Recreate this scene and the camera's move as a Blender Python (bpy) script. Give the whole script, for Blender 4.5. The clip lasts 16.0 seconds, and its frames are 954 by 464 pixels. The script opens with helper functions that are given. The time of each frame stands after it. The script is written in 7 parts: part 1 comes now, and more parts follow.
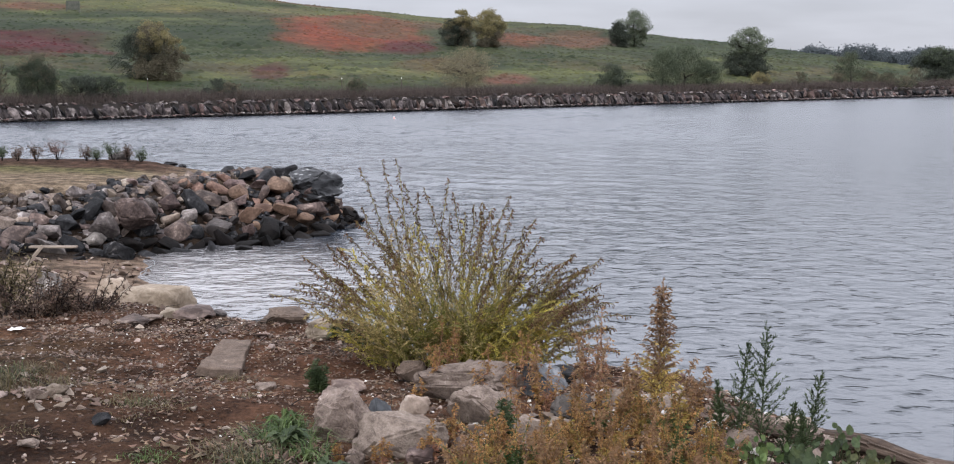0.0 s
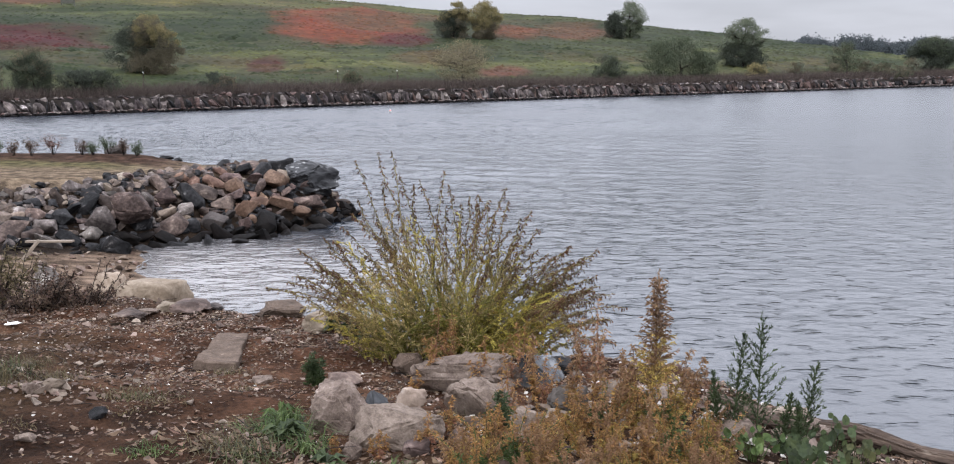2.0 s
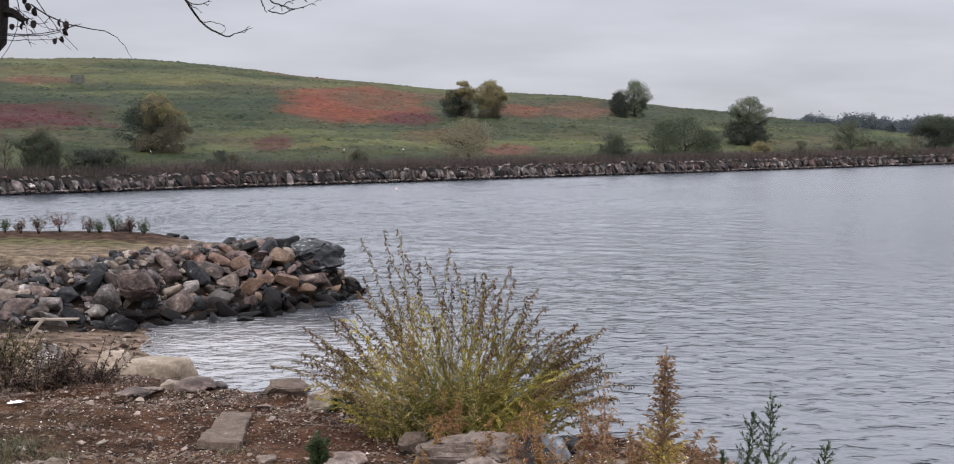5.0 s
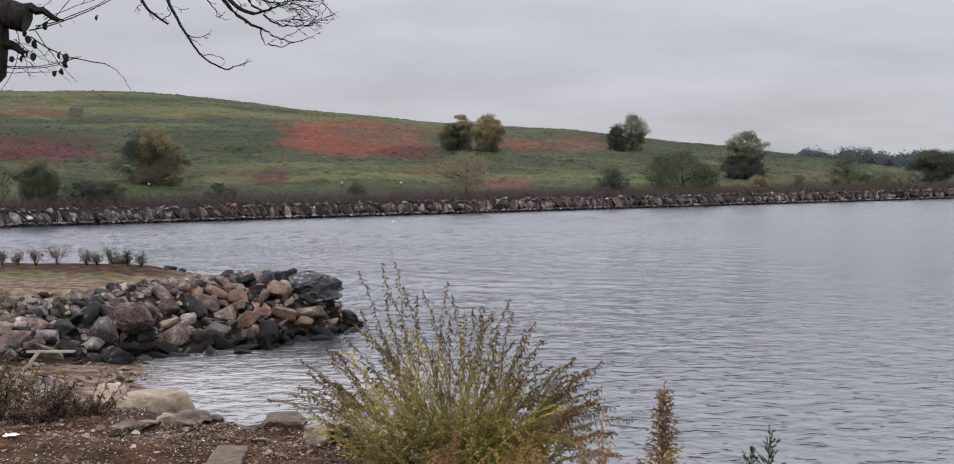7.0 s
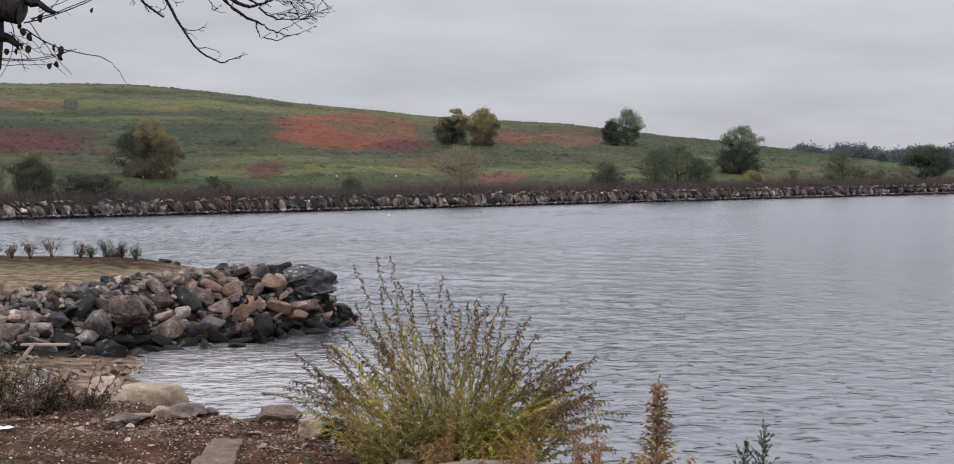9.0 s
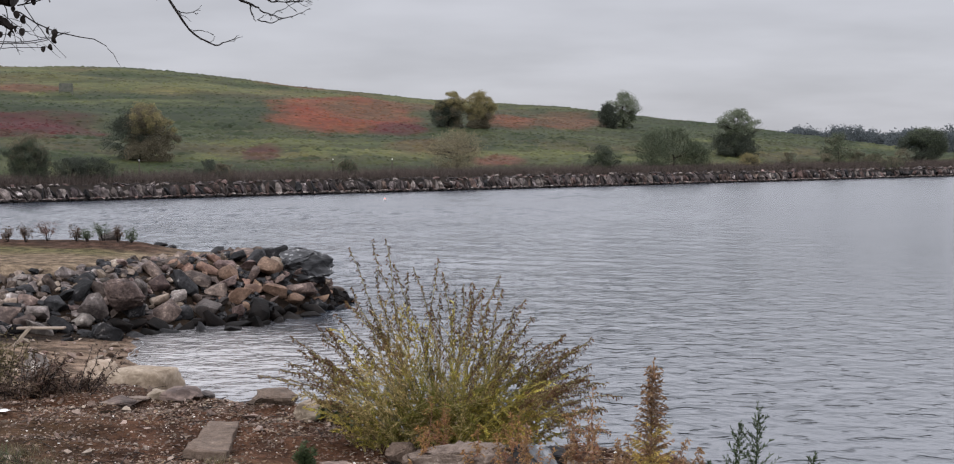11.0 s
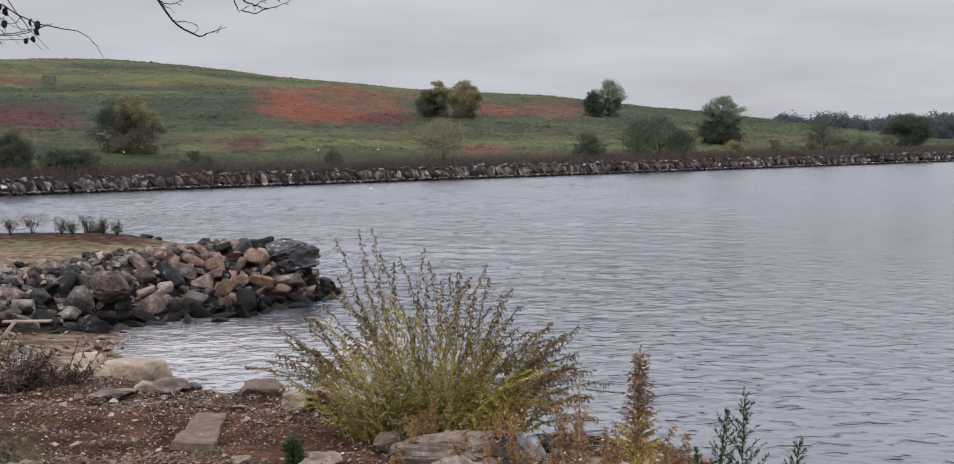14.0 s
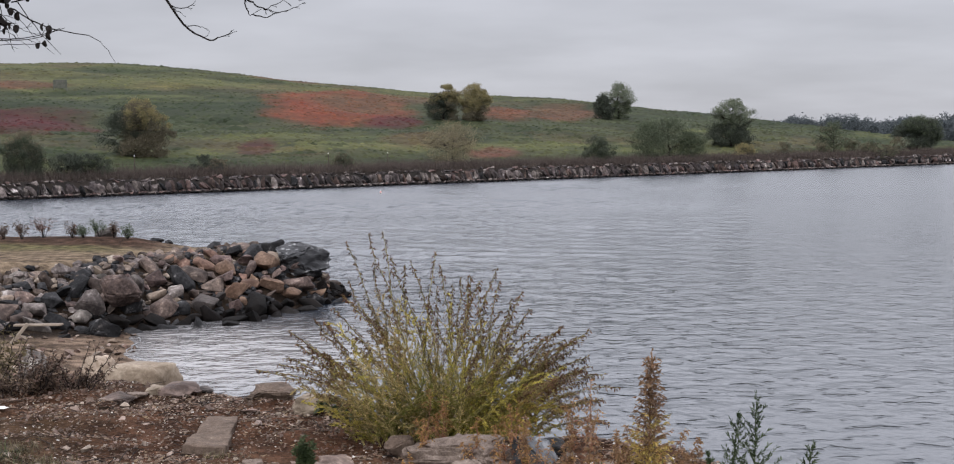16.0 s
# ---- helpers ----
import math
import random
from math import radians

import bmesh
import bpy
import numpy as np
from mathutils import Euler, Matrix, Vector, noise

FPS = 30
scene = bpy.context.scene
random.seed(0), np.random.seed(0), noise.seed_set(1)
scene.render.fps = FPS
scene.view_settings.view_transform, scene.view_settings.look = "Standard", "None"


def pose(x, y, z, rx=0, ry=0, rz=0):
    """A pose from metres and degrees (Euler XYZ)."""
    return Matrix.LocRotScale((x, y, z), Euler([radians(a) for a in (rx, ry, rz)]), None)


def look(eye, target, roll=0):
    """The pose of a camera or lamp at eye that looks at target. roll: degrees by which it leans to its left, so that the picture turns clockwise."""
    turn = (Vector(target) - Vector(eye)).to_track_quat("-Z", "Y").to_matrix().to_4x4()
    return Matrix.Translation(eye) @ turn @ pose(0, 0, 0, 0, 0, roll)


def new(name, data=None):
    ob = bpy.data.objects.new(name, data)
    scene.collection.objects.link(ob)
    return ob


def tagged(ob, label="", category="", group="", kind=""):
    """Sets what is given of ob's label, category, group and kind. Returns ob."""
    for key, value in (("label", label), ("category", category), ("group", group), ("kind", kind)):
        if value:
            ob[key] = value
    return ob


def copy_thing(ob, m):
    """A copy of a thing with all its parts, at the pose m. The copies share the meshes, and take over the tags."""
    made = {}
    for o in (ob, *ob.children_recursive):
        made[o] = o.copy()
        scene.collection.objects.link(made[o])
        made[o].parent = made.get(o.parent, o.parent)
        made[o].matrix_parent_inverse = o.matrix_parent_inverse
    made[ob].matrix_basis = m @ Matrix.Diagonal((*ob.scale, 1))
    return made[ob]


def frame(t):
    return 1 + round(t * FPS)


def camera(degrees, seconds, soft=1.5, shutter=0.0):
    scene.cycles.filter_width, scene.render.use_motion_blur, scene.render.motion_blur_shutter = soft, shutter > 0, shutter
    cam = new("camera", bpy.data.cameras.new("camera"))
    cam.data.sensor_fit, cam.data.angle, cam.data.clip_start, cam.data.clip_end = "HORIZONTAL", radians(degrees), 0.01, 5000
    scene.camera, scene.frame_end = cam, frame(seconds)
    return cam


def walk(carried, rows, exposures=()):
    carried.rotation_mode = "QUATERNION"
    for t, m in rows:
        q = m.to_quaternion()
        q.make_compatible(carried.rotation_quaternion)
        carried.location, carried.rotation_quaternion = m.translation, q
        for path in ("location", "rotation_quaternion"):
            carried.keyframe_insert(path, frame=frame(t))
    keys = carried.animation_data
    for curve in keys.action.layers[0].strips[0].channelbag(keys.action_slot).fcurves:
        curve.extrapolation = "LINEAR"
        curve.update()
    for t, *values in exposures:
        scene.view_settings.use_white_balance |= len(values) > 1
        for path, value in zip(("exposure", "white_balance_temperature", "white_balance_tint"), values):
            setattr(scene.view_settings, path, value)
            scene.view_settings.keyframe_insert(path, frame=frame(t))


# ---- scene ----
cam = camera(40.94, 16.0, soft=1.1)
PATH = [
    (0, pose(0.0000, 0.0000, 3.5000, 82.513, -0.000, 0.000)),
    (0.5, pose(0.0046, -0.0067, 3.5003, 82.277, 0.035, -0.102)),
    (1, pose(0.0045, -0.0055, 3.5000, 82.008, 0.117, -0.253)),
    (1.5, pose(0.0051, -0.0039, 3.4995, 81.977, 0.103, -0.245)),
    (2, pose(0.0052, -0.0009, 3.5001, 82.165, 0.276, -0.179)),
    (2.5, pose(0.0054, 0.0072, 3.4997, 82.867, 0.386, -0.081)),
    (3, pose(0.0035, 0.0050, 3.4986, 83.395, 0.314, 0.003)),
    (3.5, pose(0.0012, 0.0047, 3.4997, 83.749, 0.391, 0.018)),
    (4, pose(0.0014, 0.0105, 3.4983, 84.516, 0.609, 0.123)),
    (4.5, pose(0.0038, 0.0145, 3.4981, 85.111, 0.435, 0.138)),
    (7, pose(0.0017, 0.0179, 3.4964, 87.139, 0.177, -0.027)),
    (7.5, pose(0.0002, 0.0203, 3.4977, 87.163, 0.228, -0.152)),
    (8, pose(0.0010, 0.0162, 3.4973, 87.094, 0.136, -0.230)),
    (8.5, pose(-0.0014, 0.0192, 3.4970, 86.957, 0.070, -0.331)),
    (9, pose(-0.0006, 0.0153, 3.4967, 86.871, 0.002, -0.256)),
    (9.5, pose(0.0002, 0.0133, 3.4964, 86.579, 0.013, -0.217)),
    (10, pose(0.0023, 0.0136, 3.4955, 86.426, -0.064, -0.321)),
    (12.5, pose(0.0067, 0.0111, 3.4960, 85.692, 0.278, -0.489)),
    (13, pose(0.0046, 0.0167, 3.4954, 85.609, 0.394, -0.439)),
    (13.5, pose(0.0061, 0.0111, 3.4959, 85.445, 0.522, -0.609)),
    (14, pose(0.0079, 0.0055, 3.4947, 85.635, 0.478, -1.060)),
    (14.5, pose(0.0078, 0.0047, 3.4965, 85.669, 0.665, -1.115)),
    (15, pose(0.0087, 0.0066, 3.4967, 85.508, 0.759, -0.984)),
    (15.5, pose(0.0058, 0.0119, 3.4965, 85.584, 0.580, -0.783)),
    (16, pose(0.0021, 0.0112, 3.4962, 85.777, 0.595, -0.633)),
]
walk(cam, PATH, [(0, 0.2, 6250, 10), (2, 0.24, 6250, 10), (3.2, 0.17, 6280, 10), (4.6, 0.13, 6320, 10), (6.8, -0.02, 6480, 10), (16, -0.02, 6420, 10)])

# ---- world, sun ----
SUN_EL, SUN_AZ = radians(42), radians(200)
world = bpy.data.worlds.new("overcast_sky")
scene.world = world
world.use_nodes = True


def sky():
    nt = world.node_tree
    nt.nodes.clear()
    n, l = nt.nodes.new, nt.links.new
    out, bg = n("ShaderNodeOutputWorld"), n("ShaderNodeBackground")
    tc, sep = n("ShaderNodeTexCoord"), n("ShaderNodeSeparateXYZ")
    l(tc.outputs["Generated"], sep.inputs[0])
    blue = n("ShaderNodeTexSky")
    blue.sky_type, blue.sun_disc = "NISHITA", False
    blue.sun_elevation, blue.sun_rotation = SUN_EL, SUN_AZ
    # the cloud deck: dull at the horizon, brighter from a hand's breadth up, brightest overhead
    low = n("ShaderNodeMapRange")
    low.interpolation_type = "SMOOTHSTEP"
    low.inputs["From Min"].default_value, low.inputs["From Max"].default_value = 0.11, 0.29
    low.inputs["To Min"].default_value, low.inputs["To Max"].default_value = SKY_LOW, SKY_MID
    l(sep.outputs["Z"], low.inputs["Value"])
    high = n("ShaderNodeMath"); high.operation = "MULTIPLY_ADD"
    high.inputs[1].default_value = SKY_HIGH
    deck = n("ShaderNodeMath"); deck.operation = "MAXIMUM"
    deck.inputs[1].default_value = SKY_LOW
    l(sep.outputs["Z"], high.inputs[0]); l(low.outputs[0], high.inputs[2]); l(high.outputs[0], deck.inputs[0])
    # flattened coordinates stretch the clouds towards the horizon
    zz = n("ShaderNodeMath"); zz.operation = "ADD"; zz.inputs[1].default_value = 0.14
    l(sep.outputs["Z"], zz.inputs[0])
    dx = n("ShaderNodeMath"); dx.operation = "DIVIDE"
    dy = n("ShaderNodeMath"); dy.operation = "DIVIDE"
    l(sep.outputs["X"], dx.inputs[0]); l(zz.outputs[0], dx.inputs[1])
    l(sep.outputs["Y"], dy.inputs[0]); l(zz.outputs[0], dy.inputs[1])
    com = n("ShaderNodeCombineXYZ")
    l(dx.outputs[0], com.inputs[0]); l(dy.outputs[0], com.inputs[1])
    cl = n("ShaderNodeTexNoise")
    cl.inputs["Scale"].default_value, cl.inputs["Detail"].default_value = 1.15, 4.0
    cl.inputs["Roughness"].default_value = 0.5
    l(com.outputs[0], cl.inputs["Vector"])
    ramp = n("ShaderNodeMapRange")
    ramp.inputs["From Min"].default_value, ramp.inputs["From Max"].default_value = 0.34, 0.66
    ramp.inputs["To Min"].default_value, ramp.inputs["To Max"].default_value = 0.91, 1.09
    l(cl.outputs["Fac"], ramp.inputs["Value"])
    mul = n("ShaderNodeMath"); mul.operation = "MULTIPLY"
    l(deck.outputs[0], mul.inputs[0]); l(ramp.outputs[0], mul.inputs[1])
    grey = n("ShaderNodeMix"); grey.data_type = "RGBA"; grey.blend_type = "MULTIPLY"
    grey.inputs["Factor"].default_value = 1.0
    grey.inputs["A"].default_value = (0.955, 0.96, 1.045, 1)
    l(mul.outputs[0], grey.inputs["B"])
    thin = n("ShaderNodeMix"); thin.data_type = "RGBA"; thin.blend_type = "ADD"
    thin.inputs["Factor"].default_value = 0.006
    l(grey.outputs["Result"], thin.inputs["A"]); l(blue.outputs[0], thin.inputs["B"])
    l(thin.outputs["Result"], bg.inputs["Color"])
    bg.inputs["Strength"].default_value = 1.0
    l(bg.outputs[0], out.inputs[0])


SKY_LOW, SKY_MID, SKY_HIGH = 0.52, 1.74, 0.5
sky()
sun = new("sun", bpy.data.lights.new("sun", "SUN"))
sun.data.energy, sun.data.angle, sun.data.color = 1.0, radians(30), (1.0, 0.98, 0.95)
sun.matrix_world = look((-20, -35, 40), (0, 20, 0))


# ---- materials ----
def mat(name, c1, c2, scale=4.0, fine=40.0, rough=0.8, bump=0.3, depth=0.01, rand=0.25, island=False,
        attr="", spec=0.3, ridge=0.0, c3=None, spread=(0.35, 0.65), rough_var=0.1, stretch=(1, 1, 1), world_space=False):
    """Two colours mixed by a coarse noise, broken by a fine one, with relief from both."""
    m = bpy.data.materials.new(name)
    m.use_nodes = True
    nt = m.node_tree
    n, l = nt.nodes.new, nt.links.new
    p = nt.nodes["Principled BSDF"]
    tc, mp = n("ShaderNodeTexCoord"), n("ShaderNodeMapping")
    mp.inputs["Scale"].default_value = stretch
    if world_space:
        geo = n("ShaderNodeNewGeometry")
        l(geo.outputs["Position"], mp.inputs[0])
    else:
        l(tc.outputs["Object"], mp.inputs[0])
    big, small = n("ShaderNodeTexNoise"), n("ShaderNodeTexNoise")
    for tex, sc, det in ((big, scale, 3), (small, fine, 4)):
        tex.inputs["Scale"].default_value, tex.inputs["Detail"].default_value = sc, det
        tex.inputs["Roughness"].default_value = 0.62
        l(mp.outputs[0], tex.inputs["Vector"])
    mixf = n("ShaderNodeMath"); mixf.operation = "MULTIPLY_ADD"
    l(small.outputs["Fac"], mixf.inputs[0])
    mixf.inputs[1].default_value = 0.6
    half = n("ShaderNodeMath"); half.operation = "MULTIPLY_ADD"
    l(big.outputs["Fac"], half.inputs[0]); half.inputs[1].default_value = 0.9
    half.inputs[2].default_value = -0.25
    l(half.outputs[0], mixf.inputs[2])
    cr = n("ShaderNodeValToRGB")
    cr.color_ramp.elements[0].position, cr.color_ramp.elements[1].position = spread
    cr.color_ramp.elements[0].color, cr.color_ramp.elements[1].color = (*c1, 1), (*c2, 1)
    if c3:
        e = cr.color_ramp.elements.new(min(0.97, spread[1] + 0.14))
        e.color = (*c3, 1)
    l(mixf.outputs[0], cr.inputs[0])
    col = cr.outputs[0]
    if attr:
        at = n("ShaderNodeAttribute"); at.attribute_name = attr
        mx = n("ShaderNodeMix"); mx.data_type = "RGBA"; mx.blend_type = "MULTIPLY"
        mx.inputs["Factor"].default_value = 1.0
        l(at.outputs["Color"], mx.inputs["A"]); l(col, mx.inputs["B"])
        col = mx.outputs["Result"]
    if rand:
        if island:
            src = n("ShaderNodeNewGeometry").outputs["Random Per Island"]
        else:
            src = n("ShaderNodeObjectInfo").outputs["Random"]
        v = n("ShaderNodeMapRange")
        v.inputs["To Min"].default_value, v.inputs["To Max"].default_value = 1 - rand, 1 + rand
        l(src, v.inputs["Value"])
        hs = n("ShaderNodeHueSaturation")
        l(v.outputs[0], hs.inputs["Value"]); l(col, hs.inputs["Color"])
        wn = n("ShaderNodeTexWhiteNoise"); wn.noise_dimensions = "1D"
        l(src, wn.inputs["W"])
        hv = n("ShaderNodeMapRange")
        hv.inputs["To Min"].default_value, hv.inputs["To Max"].default_value = 0.5 - 0.035 * rand, 0.5 + 0.035 * rand
        l(wn.outputs["Value"], hv.inputs["Value"]); l(hv.outputs[0], hs.inputs["Hue"])
        col = hs.outputs[0]
    l(col, p.inputs["Base Color"])
    rv = n("ShaderNodeMapRange")
    rv.inputs["To Min"].default_value, rv.inputs["To Max"].default_value = rough - rough_var, min(1, rough + rough_var)
    l(small.outputs["Fac"], rv.inputs["Value"]); l(rv.outputs[0], p.inputs["Roughness"])
    p.inputs["Specular IOR Level"].default_value = spec
    if bump:
        bp = n("ShaderNodeBump")
        bp.inputs["Strength"].default_value, bp.inputs["Distance"].default_value = bump, depth
        l(mixf.outputs[0], bp.inputs["Height"]); l(bp.outputs[0], p.inputs["Normal"])
        if ridge:
            rt, rb = n("ShaderNodeTexNoise"), n("ShaderNodeBump")
            rt.noise_type = "RIDGED_MULTIFRACTAL"
            rt.inputs["Scale"].default_value, rt.inputs["Detail"].default_value = ridge, 5
            l(mp.outputs[0], rt.inputs["Vector"])
            rb.inputs["Strength"].default_value, rb.inputs["Distance"].default_value = 0.8, 0.16 / ridge
            l(rt.outputs["Fac"], rb.inputs["Height"]); l(rb.outputs[0], bp.inputs["Normal"])
    return m


def leafy(name, c1, c2, rand=0.35, rough=0.65, thin=0.25):
    """Leaf, grass and twig matter: each blade or leaf differs a little, and some light passes through."""
    m = mat(name, c1, c2, 3.0, 30.0, rough, 0, 0.01, rand, True, spec=0.25)
    nt = m.node_tree
    n, l = nt.nodes.new, nt.links.new
    p = nt.nodes["Principled BSDF"]
    tr, ad = n("ShaderNodeBsdfTranslucent"), n("ShaderNodeMixShader")
    src = p.inputs["Base Color"].links[0].from_socket
    l(src, tr.inputs["Color"])
    ad.inputs[0].default_value = thin
    l(p.outputs[0], ad.inputs[1]); l(tr.outputs[0], ad.inputs[2])
    l(ad.outputs[0], nt.nodes["Material Output"].inputs[0])
    return m


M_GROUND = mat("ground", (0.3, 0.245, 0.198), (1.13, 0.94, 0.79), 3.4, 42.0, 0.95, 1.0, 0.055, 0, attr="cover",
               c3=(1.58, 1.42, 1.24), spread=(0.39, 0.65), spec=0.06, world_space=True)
M_GRASS = mat("grassland", (0.62, 0.63, 0.62), (1.0, 1.0, 1.0), 0.35, 1.6, 0.95, 0.5, 0.05, 0, attr="cover",
              c3=(1.5, 1.45, 1.3), spread=(0.36, 0.6), spec=0.1, world_space=True)
M_MEADOW = mat("meadow", (0.85, 0.85, 0.85), (1.1, 1.1, 1.05), 0.3, 3.0, 0.95, 0, 0.03, 0.14, True, attr="cover",
               spec=0.1, world_space=True)
M_ROCK_GREY = mat("rock_grey", (0.048, 0.04, 0.036), (0.132, 0.112, 0.1), 3.5, 17.0, 0.8, 0.8, 0.03, 0.5, c3=(0.32, 0.295, 0.27), spread=(0.38, 0.62), spec=0.2, world_space=True, ridge=3)
M_ROCK_BROWN = mat("rock_brown", (0.04, 0.028, 0.024), (0.12, 0.086, 0.073), 3.5, 17.0, 0.8, 0.8, 0.03, 0.5, c3=(0.27, 0.21, 0.172), spread=(0.38, 0.6), spec=0.2, world_space=True, ridge=3)
M_ROCK_RUST = mat("rock_rust", (0.08, 0.047, 0.033), (0.17, 0.107, 0.076), 3.5, 17.0, 0.8, 0.6, 0.03, 0.3, c3=(0.28, 0.2, 0.15), spread=(0.38, 0.62), spec=0.2, world_space=True)
M_ROCK_TAN = mat("rock_tan", (0.12, 0.09, 0.067), (0.25, 0.2, 0.155), 2.6, 16.0, 0.85, 0.7, 0.03, 0.25, c3=(0.45, 0.4, 0.34), spread=(0.38, 0.62), spec=0.2, world_space=True, ridge=3)
M_BOULDER = mat("boulder_tan", (0.16, 0.12, 0.085), (0.31, 0.25, 0.19), 2.6, 20.0, 0.85, 0.6, 0.02, 0.1, c3=(0.42, 0.36, 0.29), spread=(0.34, 0.66), spec=0.2, ridge=3, world_space=True)
M_ROCK_PALE = mat("rock_pale", (0.09, 0.066, 0.052), (0.25, 0.197, 0.162), 15.0, 90.0, 0.9, 0.9, 0.016, 0.12, c3=(0.46, 0.4, 0.35), spread=(0.28, 0.68), spec=0.15, world_space=True, ridge=9)
M_ROCK_BLUE = mat("rock_blue_grey", (0.035, 0.037, 0.04), (0.1, 0.103, 0.108), 4.0, 22.0, 0.75, 0.5, 0.02, 0.15, c3=(0.28, 0.29, 0.3), spread=(0.36, 0.62), spec=0.25, world_space=True, ridge=8)
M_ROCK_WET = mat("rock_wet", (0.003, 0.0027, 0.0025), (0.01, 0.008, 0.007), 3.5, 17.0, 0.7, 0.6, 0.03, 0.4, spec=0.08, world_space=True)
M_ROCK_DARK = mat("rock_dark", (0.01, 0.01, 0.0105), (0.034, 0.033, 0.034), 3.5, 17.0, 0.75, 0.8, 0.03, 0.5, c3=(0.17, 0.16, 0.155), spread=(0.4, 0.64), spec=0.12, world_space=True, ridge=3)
M_ROCK_SEAM = mat("rock_seamed", (0.012, 0.012, 0.013), (0.045, 0.045, 0.047), 1.5, 5.0, 0.5, 0.8, 0.06, 0.1, c3=(0.5, 0.5, 0.49), spread=(0.44, 0.6), stretch=(1.0, 1, 2.2))
M_ROCK_SLAB = mat("rock_slab", (0.06, 0.043, 0.032), (0.155, 0.114, 0.088), 12.0, 80.0, 0.9, 0.9, 0.016, 0.1, c3=(0.31, 0.25, 0.205), spread=(0.3, 0.68), spec=0.15, world_space=True, ridge=8)
M_WALL = mat("wall_stone", (0.02, 0.016, 0.016), (0.075, 0.061, 0.058), 1.4, 6.0, 0.85, 0.6, 0.05, 0.55, c3=(0.38, 0.34, 0.325), spread=(0.38, 0.6), spec=0.2, world_space=True)
M_WALL_BROWN = mat("wall_stone_brown", (0.03, 0.02, 0.018), (0.105, 0.072, 0.06), 1.4, 6.0, 0.85, 0.6, 0.05, 0.4, c3=(0.26, 0.2, 0.175), spread=(0.38, 0.62), spec=0.2, world_space=True)
M_WALL_PALE = mat("wall_stone_pale", (0.06, 0.049, 0.045), (0.175, 0.147, 0.133), 1.4, 6.0, 0.85, 0.6, 0.05, 0.35, c3=(0.42, 0.38, 0.35), spread=(0.38, 0.62), spec=0.2, world_space=True)
M_BARK = mat("bark", (0.013, 0.011, 0.01), (0.05, 0.042, 0.037), 6.0, 60.0, 0.9, 0.9, 0.03, 0.1, spec=0.1, stretch=(1, 1, 0.3))
M_TWIG = mat("twig", (0.009, 0.0075, 0.007), (0.024, 0.02, 0.018), 6.0, 60.0, 0.9, 0, 0.02, 0.1, spec=0.1)
M_STEM = leafy("stem", (0.17, 0.145, 0.05), (0.29, 0.245, 0.09), 0.3)
M_BUSH_LEAF = leafy("bush_leaf", (0.34, 0.29, 0.05), (0.6, 0.5, 0.115), 0.4, thin=0.45)
M_BUSH_STRAW = leafy("bush_straw", (0.34, 0.26, 0.11), (0.56, 0.44, 0.2), 0.35, thin=0.4)
M_BUSH_BROWN = leafy("bush_brown", (0.2, 0.135, 0.036), (0.37, 0.255, 0.072), 0.35, thin=0.3)
M_OLIVE = leafy("olive_leaf", (0.1, 0.1, 0.02), (0.22, 0.205, 0.042), 0.4, thin=0.35)
M_SEED = leafy("seed_head", (0.05, 0.024, 0.013), (0.15, 0.072, 0.036), 0.4)
M_RUST_LEAF = leafy("rust_leaf", (0.22, 0.118, 0.042), (0.41, 0.245, 0.09), 0.5, thin=0.35)
M_PLUME = leafy("plume", (0.155, 0.088, 0.044), (0.31, 0.19, 0.098), 0.4, thin=0.3)
M_TALL_HEAD = leafy("tall_head", (0.125, 0.07, 0.038), (0.28, 0.17, 0.09), 0.4, thin=0.25)
M_RED_LEAF = leafy("red_leaf", (0.19, 0.092, 0.055), (0.34, 0.18, 0.105), 0.45, thin=0.3)
M_GOLD_LEAF = leafy("gold_leaf", (0.33, 0.235, 0.066), (0.51, 0.38, 0.125), 0.45, thin=0.4)
M_GREEN = leafy("green_leaf", (0.028, 0.042, 0.019), (0.07, 0.092, 0.036), 0.35)
M_FRESH = leafy("fresh_grass", (0.045, 0.075, 0.022), (0.11, 0.145, 0.05), 0.4)
M_SEDGE = leafy("olive_grass", (0.035, 0.042, 0.018), (0.085, 0.09, 0.036), 0.4)
M_DRY = leafy("dry_grass", (0.07, 0.055, 0.028), (0.14, 0.11, 0.056), 0.35)
M_SHRUB_RED = leafy("reddish_shrub", (0.07, 0.04, 0.034), (0.17, 0.1, 0.08), 0.4, thin=0.2)
M_BRUSH = leafy("dead_brush", (0.045, 0.028, 0.02), (0.12, 0.078, 0.055), 0.45, thin=0.1)
M_LITTER = leafy("dead_leaf", (0.065, 0.038, 0.024), (0.18, 0.118, 0.076), 0.5, thin=0.05)
M_REED = leafy("dead_stalk", (0.034, 0.025, 0.021), (0.085, 0.064, 0.053), 0.35, thin=0.1)
M_TREE_DARK = leafy("foliage_dark", (0.029, 0.036, 0.026), (0.057, 0.066, 0.045), 0.25)
M_TREE_GREEN = leafy("foliage_green", (0.042, 0.056, 0.032), (0.085, 0.1, 0.055), 0.3)
